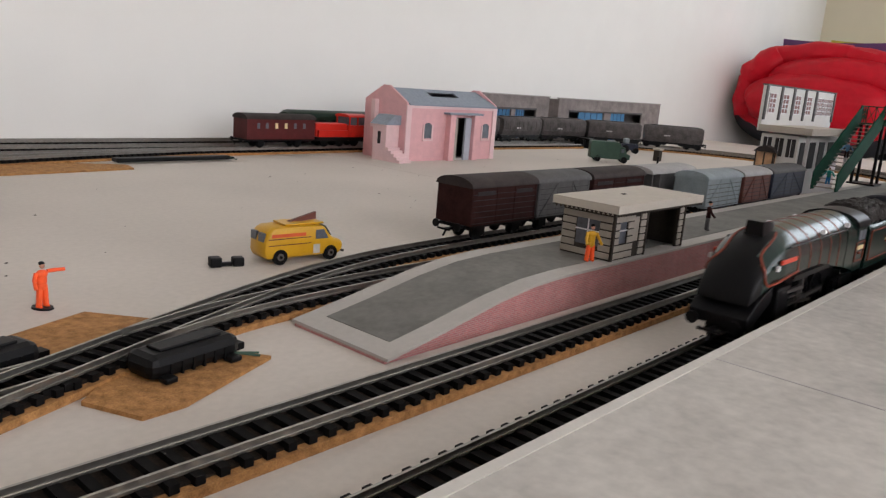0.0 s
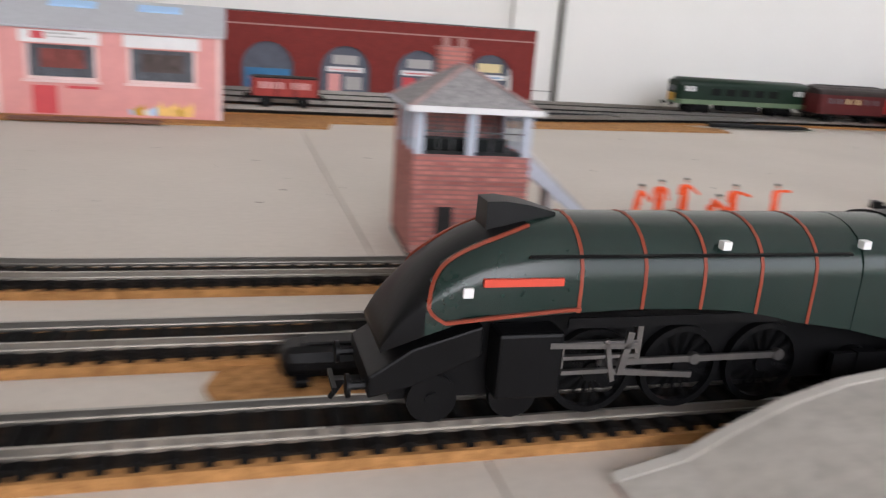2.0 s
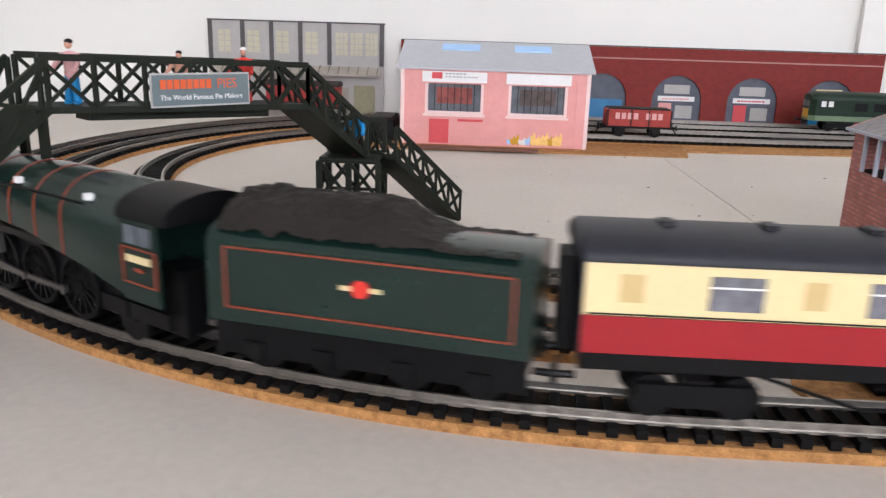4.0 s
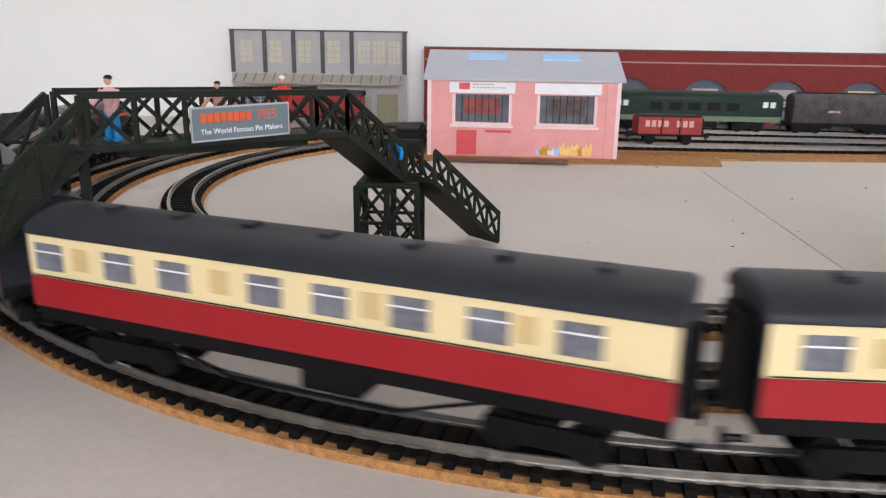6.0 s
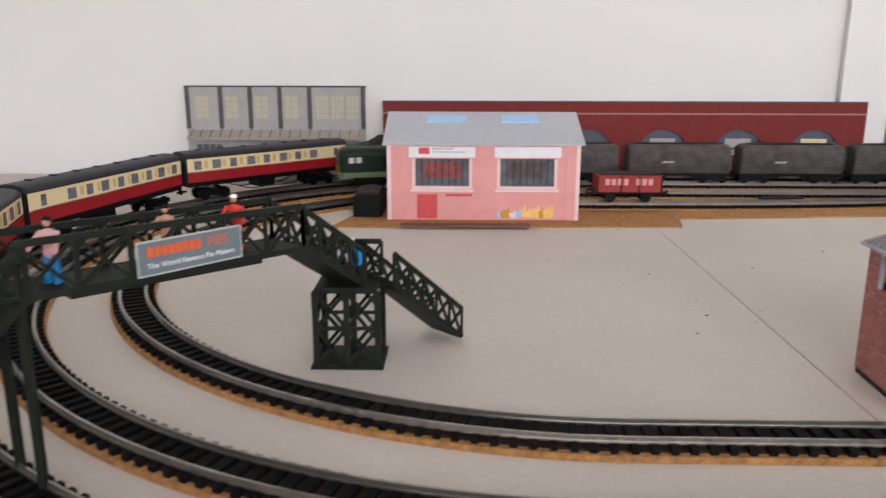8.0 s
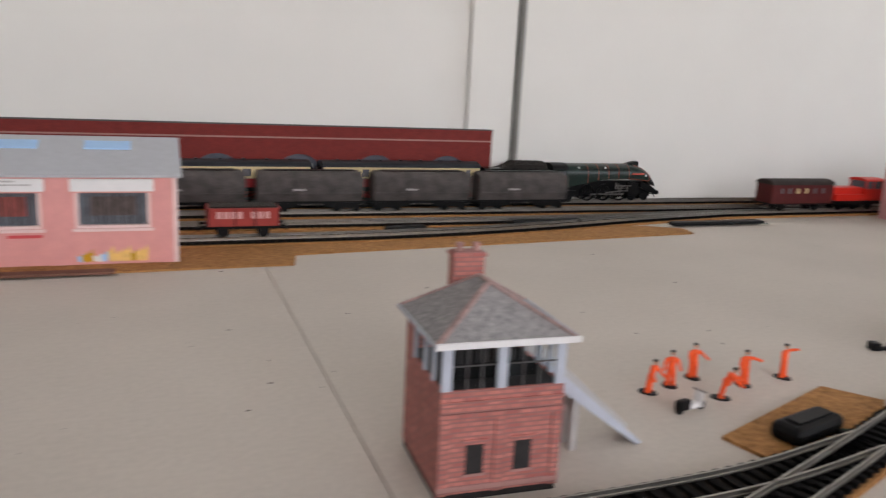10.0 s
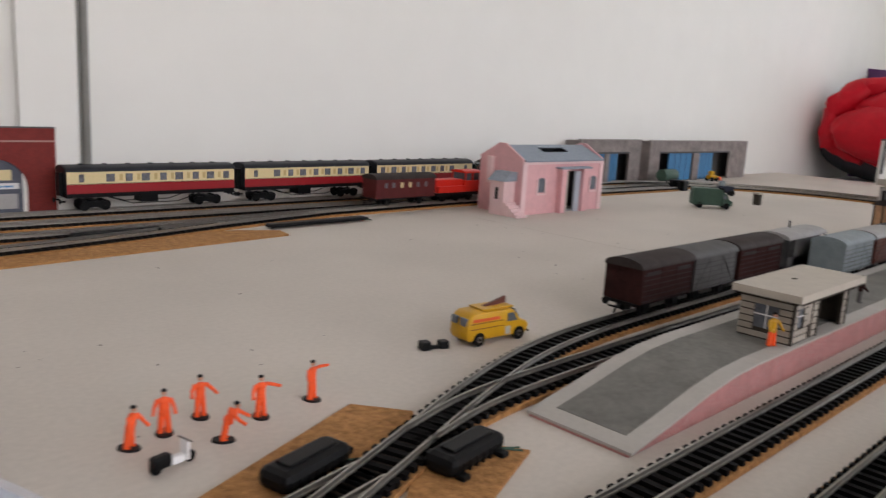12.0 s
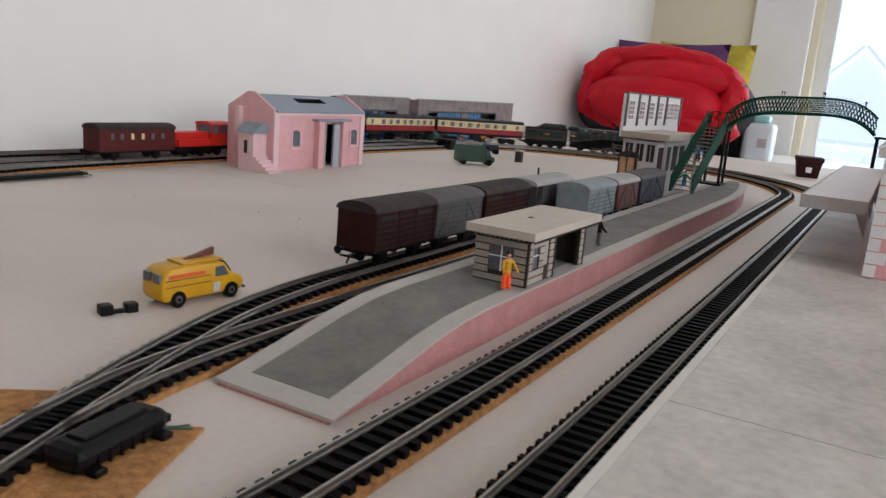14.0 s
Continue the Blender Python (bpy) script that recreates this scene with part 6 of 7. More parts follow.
def build_trussed_bridge():
    ob = thing("footbridge", Matrix(), "black-green plastic trussed footbridge over three tracks with advertising board", "footbridge")
    far = Vector((-0.190, 0.130, 0.078))
    near = Vector((-0.273, 0.033, 0.082))
    u = (far - near).normalized()
    v = Vector((u.y, -u.x, 0))
    hw = 0.0125
    # deck
    def slab(name, a, b, w, t=0.0022):
        bm = bmesh.new()
        bar(bm, a, b, w, t)
        return part(name, bm, M_BRIDGE, ob)
    slab("deck", near, far, 2 * hw)
    for s in (-1, 1):
        lattice("parapet", ob, M_BRIDGE, near + v * (s * hw), far + v * (s * hw), 0.0205, 6, label="cross-braced parapet")
    bm = bmesh.new()
    bar(bm, near + Vector((0, 0, -0.003)) + u * 0.02, far + Vector((0, 0, -0.003)) - u * 0.02, 0.014, 0.004)
    part("girder", bm, M_BRIDGE, ob)
    # upper flight down to the landing
    land = Vector((-0.167, 0.176, 0.046))
    slab("stair_flight", far, land, 2 * hw, 0.003)
    for s in (-1, 1):
        lattice("stair_parapet", ob, M_BRIDGE, far + v * (s * hw), land + v * (s * hw), 0.0195, 4)
    # landing tower
    tx0, tx1, ty0, ty1, tz = -0.184, -0.150, 0.162, 0.190, 0.046
    boxes("landing", M_BRIDGE, ob, (tx0, tx1, ty0, ty1, tz - 0.002, tz))
    boxes("tower_foot", M_BRIDGE, ob, (tx0 - 0.003, tx1 + 0.003, ty0 - 0.003, ty1 + 0.003, 0.0, 0.0014))
    for x in (tx0, (tx0 + tx1) / 2, tx1):
        for y in (ty0, ty1):
            boxes("tower_post", M_BRIDGE, ob, (x - 0.0016, x + 0.0016, y - 0.0016, y + 0.0016, 0.0014, tz - 0.002))
    def brace(p, q):
        bm = bmesh.new()
        bar(bm, p, q, 0.0018, 0.0018)
        part("tower_brace", bm, M_BRIDGE, ob)
    tm = (tx0 + tx1) / 2
    for z0, z1 in ((0.002, 0.023), (0.023, 0.044)):
        for y in (ty0, ty1):
            for a, b in ((tx0, tm), (tm, tx1)):
                brace((a, y, z0), (b, y, z1))
                brace((a, y, z1), (b, y, z0))
                brace((a, y, z1), (b, y, z1))
        for x in (tx0, tx1):
            brace((x, ty0, z0), (x, ty1, z1))
            brace((x, ty0, z1), (x, ty1, z0))
    lattice("landing_parapet", ob, M_BRIDGE, (tx0, ty1, tz), (tx1, ty1, tz), 0.0195, 3)
    # lower flight to the board
    a, b = Vector((tx1, 0.178, tz)), Vector((-0.113, 0.216, 0.0025))
    d2 = (b - a)
    side = Vector((-d2.y, d2.x, 0)).normalized()
    slab("stair_flight", a, b, 2 * hw, 0.003)
    for s in (-1, 1):
        lattice("stair_parapet", ob, M_BRIDGE, a + side * (s * hw), b + side * (s * hw), 0.0175, 5)
    # near end: flight going down away from the tracks
    c = near + Vector((-0.050, -0.098, -0.080))
    slab("stair_flight", near, c, 2 * hw, 0.003)
    d3 = c - near
    side = Vector((-d3.y, d3.x, 0)).normalized()
    for s in (-1, 1):
        lattice("stair_parapet", ob, M_BRIDGE, near + side * (s * hw), c + side * (s * hw), 0.0195, 5)
    for s in (-1, 1):
        q = near + v * (s * hw * 0.9)
        boxes("tower_post", M_BRIDGE, ob, (q.x - 0.0015, q.x + 0.0015, q.y - 0.0015, q.y + 0.0015, 0, q.z))
    # advertising board on the parapet that faces the viewer
    sb = thing("sign_board", Matrix.Translation(near.lerp(far, 0.53) + v * (hw + 0.0016) + Vector((0, 0, 0.0085))) @ Matrix.Rotation(math.atan2(u.y, u.x), 4, "Z"), "slate-coloured advertising board with orange and white lettering", "sign")
    boxes("panel", M_SIGNBLUE, sb, (-0.0235, 0.0235, -0.0012, 0.0, -0.0065, 0.0065))
    boxes("border", M_GREY_CARD, sb, (-0.0242, 0.0242, -0.0010, -0.0002, 0.0066, 0.0073), (-0.0242, 0.0242, -0.0010, -0.0002, -0.0073, -0.0066), (-0.0242, -0.0236, -0.0010, -0.0002, -0.0066, 0.0066), (0.0236, 0.0242, -0.0010, -0.0002, -0.0066, 0.0066))
    bm = bmesh.new()
    for i in range(8):
        x = -0.0200 + i * 0.0031
        box(bm, x, x + 0.0025, -0.0016, -0.00125, 0.0006, 0.0046)
    part("lettering", bm, M_ORANGEP, sb, "orange lettering bars")
    words("lettering", "PIES", 0.0060, (0.0123, -0.00125, 0.0006), M_ORANGEP, sb, "orange lettering")
    words("lettering", "The World Famous Pie Makers", 0.0032, (0.0, -0.00125, -0.0042), M_WHITE, sb, "small white lettering")
    return near, far, u, v


BR_NEAR, BR_FAR, BR_U, BR_V = build_trussed_bridge()


def build_green_bridge():
    ob = thing("footbridge", Matrix(), "green plastic station footbridge with arched lattice span and stairs", "footbridge")
    xd, yA, yB = 1.480, 0.093, -0.108
    hw = 0.0145
    # stair up from the island platform
    a, b = Vector((1.298, 0.104, 0.0235)), Vector((1.462, 0.104, 0.110))
    n = 17
    for i in range(n):
        p = a.lerp(b, (i + 0.5) / n)
        boxes("step", M_TIMBER, ob, (p.x - 0.0048, p.x + 0.0048, p.y - hw, p.y + hw, p.z, p.z + 0.0012))
    for s in (-1, 1):
        bm = bmesh.new()
        y = a.y + s * hw
        prism(bm, [(a.x - 0.006, 0.0235), (a.x + 0.004, 0.0235), (b.x, b.z - 0.006), (b.x, b.z + 0.024), (a.x - 0.006, 0.046)], y - 0.0008, y + 0.0008)
        part("stair_side", bm, M_GREEN, ob, "solid green stair side")
    # landing tower on black columns
    boxes("landing", M_GREEN, ob, (1.461, 1.498, 0.086, 0.120, 0.107, 0.1095))
    for x in (1.464, 1.494):
        for y in (0.089, 0.116):
            bm = bmesh.new()
            rod(bm, (x, y, 0.0235), (x, y, 0.107), 0.0022, 10)
            part("column", bm, M_BLACK, ob, "black round column", smooth=True)
    boxes("column_foot", M_BLACK, ob, (1.459, 1.499, 0.084, 0.121, 0.0232, 0.0255))
    lattice("landing_parapet", ob, M_GREEN, (1.498, 0.086, 0.1095), (1.498, 0.120, 0.1095), 0.024, 3, 0.001)
    lattice("landing_parapet", ob, M_GREEN, (1.461, 0.120, 0.1095), (1.498, 0.120, 0.1095), 0.024, 3, 0.001)
    # arched span
    m = 22
    def arc(u):
        e, top = 0.109 + 0.011 * u, 0.1365 + 0.0095 * u
        return Vector((xd, yA + (yB - yA) * u, e + (top - e) * (1 - abs(2 * u - 1) ** 4.2)))
    pts = [arc(i / m) for i in range(m + 1)]
    bm = bmesh.new()
    for p, q in zip(pts, pts[1:]):
        bar(bm, p, q, 0.026, 0.003)
    part("deck", bm, M_GREEN, ob, "arched dark green deck")
    for s in (-1, 1):
        bm = bmesh.new()
        o = Vector((s * 0.013, 0, 0))
        up = Vector((0, 0, 0.0235))
        for p, q in zip(pts, pts[1:]):
            bar(bm, p + o, q + o, 0.0016, 0.0040)
            bar(bm, p + o + up, q + o + up, 0.0016, 0.0024)
            for k in (0, 0.5):
                r0, r1 = p.lerp(q, k), p.lerp(q, k + 0.5)
                bar(bm, r0 + o, r1 + o + up * 0.5, 0.0010, 0.0010)
                bar(bm, r0 + o + up * 0.5, r1 + o, 0.0010, 0.0010)
                bar(bm, r0 + o + up * 0.5, r1 + o + up, 0.0010, 0.0010)
                bar(bm, r0 + o + up, r1 + o + up * 0.5, 0.0010, 0.0010)
        part("lattice_parapet", bm, M_GREEN, ob, "green diamond lattice parapet")
        for k in (2, 8, 14, 20):
            p = pts[k] + o + up
            bm = bmesh.new()
            rod(bm, p, p + Vector((0, 0, 0.006)), 0.0005, 6)
            ball(bm, p + Vector((0, 0, 0.007)), 0.0012, 0.0012, 0.0016, 8, 6)
            part("finial", bm, M_BLACK, ob)
    boxes("landing", M_GREEN, ob, (1.462, 1.498, -0.142, -0.108, 0.116, 0.1185))
    for x in (1.465, 1.495):
        for y in (-0.138, -0.112):
            bm = bmesh.new()
            rod(bm, (x, y, 0.0276), (x, y, 0.116), 0.0022, 10)
            part("column", bm, M_BLACK, ob, "black round column", smooth=True)


build_green_bridge()


# ---- painted figures ----
def figure(x, y, z, rz, cloth, trousers, hair, arm_l=(0.3, 0.0), arm_r=(0.3, 0.0), bend=0.0, base=True, h=0.0235, label=""):
    """One moulded figure. Arms: how far each is raised (0 down, 1 level) and swung forward."""
    bm = bmesh.new()
    seen = set()
    def mark(i):
        for f in bm.faces:
            if f not in seen:
                f.material_index = i
                seen.add(f)
    k = h / 0.0235
    if base:
        bmesh.ops.create_cone(bm, cap_ends=True, segments=14, radius1=0.0048 * k, radius2=0.0045 * k, depth=0.0009, matrix=Matrix.Translation((0, 0, 0.00045)) @ Matrix.Diagonal((1.25, 0.95, 1, 1)))
        mark(2)
    hip = 0.0105 * k
    for s in (-1, 1):
        rod(bm, (0, s * 0.0019 * k, 0.0008), (bend * 0.002, s * 0.0013 * k, hip), 0.00145 * k, 8)
        ball(bm, (0.0006 * k, s * 0.0019 * k, 0.0012), 0.0018 * k, 0.0012 * k, 0.0009 * k, 8, 5)
    mark(1)
    ch = Vector((bend * 0.006 * k, 0, (0.0182 - bend * 0.003) * k))
    ball(bm, (bend * 0.002, 0, hip + 0.0006 * k), 0.0019 * k, 0.0029 * k, 0.0024 * k, 10, 6)
    ball(bm, ((ch.x + bend * 0.002) / 2, 0, (hip + ch.z) / 2), 0.0018 * k, 0.0027 * k, 0.0048 * k, 10, 6)
    ball(bm, ch - Vector((0, 0, 0.001 * k)), 0.0019 * k, 0.0033 * k, 0.0022 * k, 10, 6)
    for s, (lift, fwd) in ((-1, arm_r), (1, arm_l)):
        sh = ch + Vector((0, s * 0.003 * k, 0))
        d = Vector((fwd, s * (0.25 + lift), -1 + lift)).normalized()
        el = sh + d * 0.0042 * k
        d2 = Vector((fwd + 0.25, s * (0.05 + lift), -0.8 + 0.8 * lift)).normalized()
        rod(bm, sh, el, 0.0010 * k, 7)
        rod(bm, el, el + d2 * 0.0042 * k, 0.0009 * k, 7)
    mark(0)
    ball(bm, ch + Vector((0.0004 + bend * 0.001, 0, 0.0034 * k)), 0.0014 * k, 0.0013 * k, 0.0017 * k, 8, 6)
    mark(3)
    ball(bm, ch + Vector((0.0001 + bend * 0.001, 0, 0.0043 * k)), 0.0016 * k, 0.0015 * k, 0.0011 * k, 8, 6)
    mark(4)
    me = mesh_of("figure", bm, [cloth, trousers, M_BLACK, M_SKIN, hair], smooth=True)
    ob = new("figure", me)
    ob.matrix_basis = pose(x, y, z, 0, 0, rz)
    return tagged(ob, label, "figure", "painted figures")


def build_figures():
    O, lab = M_ORANGE, "tiny model figure in bright orange overalls on black base"
    figure(0.378, 0.192, 0, -75, O, O, M_BLACK, (1.0, 0.2), (0.1, 0.2), label="tiny orange-clad model figure with one arm pointing")
    figure(0.343, 0.188, 0, -95, O, O, M_BLACK, (0.7, 0.0), (0.3, 0.5), label=lab)
    figure(0.275, 0.192, 0, -60, O, O, M_BLACK, (0.1, 0.6), (0.1, 0.3), 0.4, label="tiny orange-clad model figure holding a tool")
    figure(0.295, 0.198, 0, -110, O, O, M_BLACK, (0.1, 0.1), (0.1, 0.1), label=lab)
    figure(0.318, 0.206, 0, -95, O, O, M_BLACK, (0.35, 0.7), (0.35, 0.7), label=lab)
    figure(0.314, 0.174, 0, -40, O, O, M_BLACK, (0.2, 0.9), (0.2, 0.9), 0.9, label="tiny orange-clad model figure bending forward")
    figure(0.640, 0.0475, 0.0228, -120, M_YELLOW, M_ORANGE, M_BLACK, (0.1, 0.4), (0.1, 0.4), base=False, label="tiny model figure in yellow top and orange trousers")
    figure(0.830, 0.056, 0.0228, -60, M_VAN_BROWN, M_GREY_DARK, M_BLACK, (0.1, 0.4), (0.1, 0.4), base=False, h=0.024, label="tiny dark-clad model figure on the platform")
    figure(1.298 + 0.010, 0.104, 0.0305, 180, mat("teal_paint", (0.02, 0.28, 0.24), 0.6), M_BLUE, M_BLACK, base=False, h=0.022, label="tiny teal-clad model figure at the stair foot")
    figure(1.370, 0.104, 0.063, 180, mat("sky_paint", (0.12, 0.26, 0.42), 0.6), M_VAN_BROWN, M_BLACK, base=False, h=0.022, label="tiny blue-clad model figure on the stair")
    for f, off, c, t, hair, lb in ((0.125, 0.003, M_PINKP, M_BLUE, M_BLACK, "tiny model figure in pink top and blue trousers"), (0.545, -0.008, M_SKIN, M_GREY_DARK, M_BLACK, "tiny model figure on the footbridge deck"), (0.775, 0.000, M_REDP, M_REDP, M_WHITE, "tiny red-clad model figure with white hair")):
        p = BR_NEAR.lerp(BR_FAR, f) + BR_V * off
        figure(p.x, p.y, p.z + 0.0012, -100, c, t, hair, (0.2, 0.6), (0.2, 0.3), base=False, h=0.0235 if c is M_SKIN else 0.0265, label=lb)
    figure(-0.163, 0.171, 0.046, -100, M_BLUE, M_MAROON, M_WHITE, (0.2, 0.8), (0.2, 0.8), 0.5, base=False, h=0.0285, label="tiny model figure in bright blue on the stair landing")


build_figures()


# ---- wagons on the sidings ----
def buffers_and_gear(ob, h, wb=0.022, r=0.0062):
    boxes("underframe", M_LOCO_BLACK, ob, (-h, h, -0.0128, 0.0128, 0.0098, 0.0125))
    for x in (-wb, wb):
        wheelset(ob, x, r)
        for s in (-1, 1):
            boxes("axleguard", M_LOCO_BLACK, ob, (x - 0.005, x + 0.005, s * 0.0118 - 0.0008, s * 0.0118 + 0.0008, 0.004, 0.0099))
    for sg in (-1, 1):
        buffers(ob, sg * h, sgn=sg, z=0.0115)
        coupling(ob, sg * h, sg)


def box_van(m, L, body_m, roof_m, label, group, planks=6, slots=False, zr=0.0475, W=0.0168):
    ob = thing("goods_van", m, label, "goods van", group)
    h = L / 2
    b = boxes("body", body_m, ob, (-h, h, -W, W, 0.0126, 0.0405))
    for s in (-1, 1):
        for k in range(planks):
            z = 0.0140 + k * 0.0255 / planks
            boxes("plank_line", M_DARK, b, (-h + 0.001, h - 0.001, s * W - 0.0003, s * W + 0.0002, z, z + 0.0004))
        for x in (-h + 0.0008, -0.011, 0.011, h - 0.0024):
            boxes("strap", body_m, b, (x, x + 0.0016, s * W - 0.0003, s * W + 0.0008, 0.0130, 0.0400))
        if slots:
            for a, c in ((-h + 0.006, -0.013), (0.013, h - 0.006)):
                boxes("slot", M_DARK, b, (a, c, s * W - 0.0003, s * W + 0.0005, 0.0345, 0.0375))
        else:
            for e in (-1, 1):
                bm = bmesh.new()
                bar(bm, (e * (h - 0.004), s * (W + 0.0003), 0.0145), (e * 0.012, s * (W + 0.0003), 0.0385), 0.0008, 0.0012)
                part("diagonal_brace", bm, body_m, b)
    bm = bmesh.new()
    loft(bm, [section(x, W + 0.0010, 0.0402, 0.0408, zr, 10) for x in (-h - 0.0015, h + 0.0015)])
    part("roof", bm, roof_m, ob, smooth=True)
    buffers_and_gear(ob, h)
    return ob


def build_siding_wagons():
    z, y1, y2 = RAIL_Z1, 0.1755, 0.1290
    g = "wagons on the siding"
    box_van(pose(0.6985, y1, z), 0.079, M_VAN_BROWN, M_VAN_ROOF, "dark brown slatted cattle van standing on the siding", g, slots=True)
    box_van(pose(0.7785, y1, z), 0.0755, M_VAN_GREY, M_VAN_GREY, "weathered grey goods van standing on the siding", g)
    box_van(pose(0.8690, y1, z), 0.091, M_VAN_BROWN, M_VAN_ROOF, "dark brown slatted cattle van standing on the siding", g, slots=True)
    # brake van with verandahs
    ob = thing("brake_van", pose(0.9795, y1, z), "grey brake van with pale roof and open verandah", "brake van", g)
    h, W = 0.048, 0.0168
    boxes("body", M_VAN_GREY, ob, (-h + 0.016, h - 0.016, -W, W, 0.0126, 0.0405))
    boxes("verandah_wall", M_VAN_GREY, ob, (-h, -h + 0.0008, -W, W, 0.0126, 0.026), (h - 0.0008, h, -W, W, 0.0126, 0.026), (-h, h, -W, -W + 0.0008, 0.0126, 0.022), (-h, h, W - 0.0008, W, 0.0126, 0.022))
    for x in (-h, h - 0.0014):
        for y in (-W, W - 0.0014):
            boxes("post", M_VAN_GREY, ob, (x, x + 0.0014, y, y + 0.0014, 0.022, 0.0405))
    bm = bmesh.new()
    loft(bm, [section(x, W + 0.0010, 0.0404, 0.0410, 0.0470, 10) for x in (-h - 0.0015, h + 0.0015)])
    part("roof", bm, M_ROOF_WHITE, ob, "pale grey roof", smooth=True)
    bm = bmesh.new()
    rod(bm, (0.004, 0.006, 0.045), (0.004, 0.006, 0.054), 0.001, 8)
    part("stove_pipe", bm, M_BLACK, ob)
    buffers_and_gear(ob, h)
    box_van(pose(-0.345, 0.822, 0.001), 0.100, mat("van_red", (0.33, 0.022, 0.018), 0.5, 0.12, 80, 0.03), M_VAN_ROOF, "red goods van standing before the grey warehouse", g)
    box_van(pose(0.9955, y2, z), 0.083, M_VAN_PALE, M_VAN_PALE, "pale blue-grey goods van on the bay track", g)
    box_van(pose(1.0835, y2, z), 0.076, M_VAN_RED, M_ROOF_WHITE, "rust-brown goods van on the bay track", g)
    box_van(pose(1.1840, y2, z), 0.108, M_VAN_NAVY, M_VAN_GREY, "dark navy goods van on the bay track", g)



build_siding_wagons()


def build_open_wagon():
    ob = thing("open_wagon", pose(0.083, 0.6345, RAIL_Z1), "red open coal wagon with white lettering bars", "wagon")
    h, W = 0.036, 0.0160
    b = boxes("body", mat("wagon_red", (0.30, 0.028, 0.020), 0.55, 0.15, 100, 0.05), ob, (-h, h, -W, W, 0.0126, 0.0310))
    boxes("coal_load", M_COAL, ob, (-h + 0.002, h - 0.002, -W + 0.002, W - 0.002, 0.0311, 0.0325))
    for s in (-1, 1):
        bm = bmesh.new()
        for i in range(8):
            if i == 4:
                continue
            x = -0.027 + i * 0.0068
            box(bm, x, x + 0.0048, s * W - 0.0003, s * W + 0.0004, 0.0205, 0.0275)
        part("lettering", bm, M_PINKP, b, "faded pinkish white lettering bars")
        for x in (-h, -0.010, 0.010, h - 0.0016):
            boxes("strap", M_LOCO_BLACK, b, (x, x + 0.0014, s * W - 0.0003, s * W + 0.0003, 0.0128, 0.0308))
    buffers_and_gear(ob, h, 0.02)


build_open_wagon()


def build_shunter_and_coach():
    y, z = 0.7285, RAIL_Z1
    ob = thing("shunting_locomotive", pose(1.018, 0.7335, z), "bright red model diesel shunting locomotive", "locomotive")
    boxes("frame", M_LOCO_BLACK, ob, (-0.050, 0.050, -0.0160, 0.0160, 0.0098, 0.0150))
    boxes("bonnet", M_SHUNT, ob, (-0.048, 0.012, -0.0115, 0.0115, 0.0151, 0.0350), bevel=0.0015)
    cab = boxes("cab", M_SHUNT, ob, (0.013, 0.048, -0.0158, 0.0158, 0.0151, 0.0330))
    for x in (0.013, 0.029, 0.0465):
        for s in (-1, 1):
            boxes("cab_post", M_SHUNT, cab, (x, x + 0.0018, s * 0.015 - 0.0009, s * 0.015 + 0.0009, 0.0330, 0.0450))
    boxes("cab_glass", M_GLASSY, cab, (0.015, 0.0465, -0.0140, 0.0140, 0.0331, 0.0449))
    bm = bmesh.new()
    loft(bm, [section(x, 0.0168, 0.0450, 0.0458, 0.0495, 8) for x in (0.011, 0.050)])
    part("cab_roof", bm, M_SHUNT, ob, smooth=True)
    for s in (-1, 1):
        boxes("tank", M_SHUNT, ob, (-0.046, 0.012, s * 0.0138 - 0.0018, s * 0.0138 + 0.0018, 0.0151, 0.0250))
    for x in (-0.03, 0.0, 0.03):
        wheelset(ob, x, 0.0082)
    for sg in (-1, 1):
        buffers(ob, sg * 0.050, sgn=sg)
    ob = thing("short_coach", pose(0.903, 0.7300, z), "maroon four-wheeled model coach with grey-brown roof", "coach")
    h, W = 0.058, 0.0165
    b = boxes("body", M_MAROON, ob, (-h, h, -W, W, 0.0126, 0.0400))
    for s in (-1, 1):
        for x in (-0.042, -0.028, -0.012, 0.004, 0.020, 0.036):
            boxes("window", M_CREAM if x in (-0.012, 0.004) else M_GLASSY, b, (x, x + 0.0045, s * W - 0.0003, s * W + 0.0004, 0.0275, 0.0350))
    bm = bmesh.new()
    loft(bm, [section(x, W + 0.0010, 0.0400, 0.0406, 0.0475, 10) for x in (-h - 0.0015, h + 0.0015)])
    part("roof", bm, M_VAN_ROOF, ob, smooth=True)
    buffers_and_gear(ob, h, 0.032)


build_shunter_and_coach()


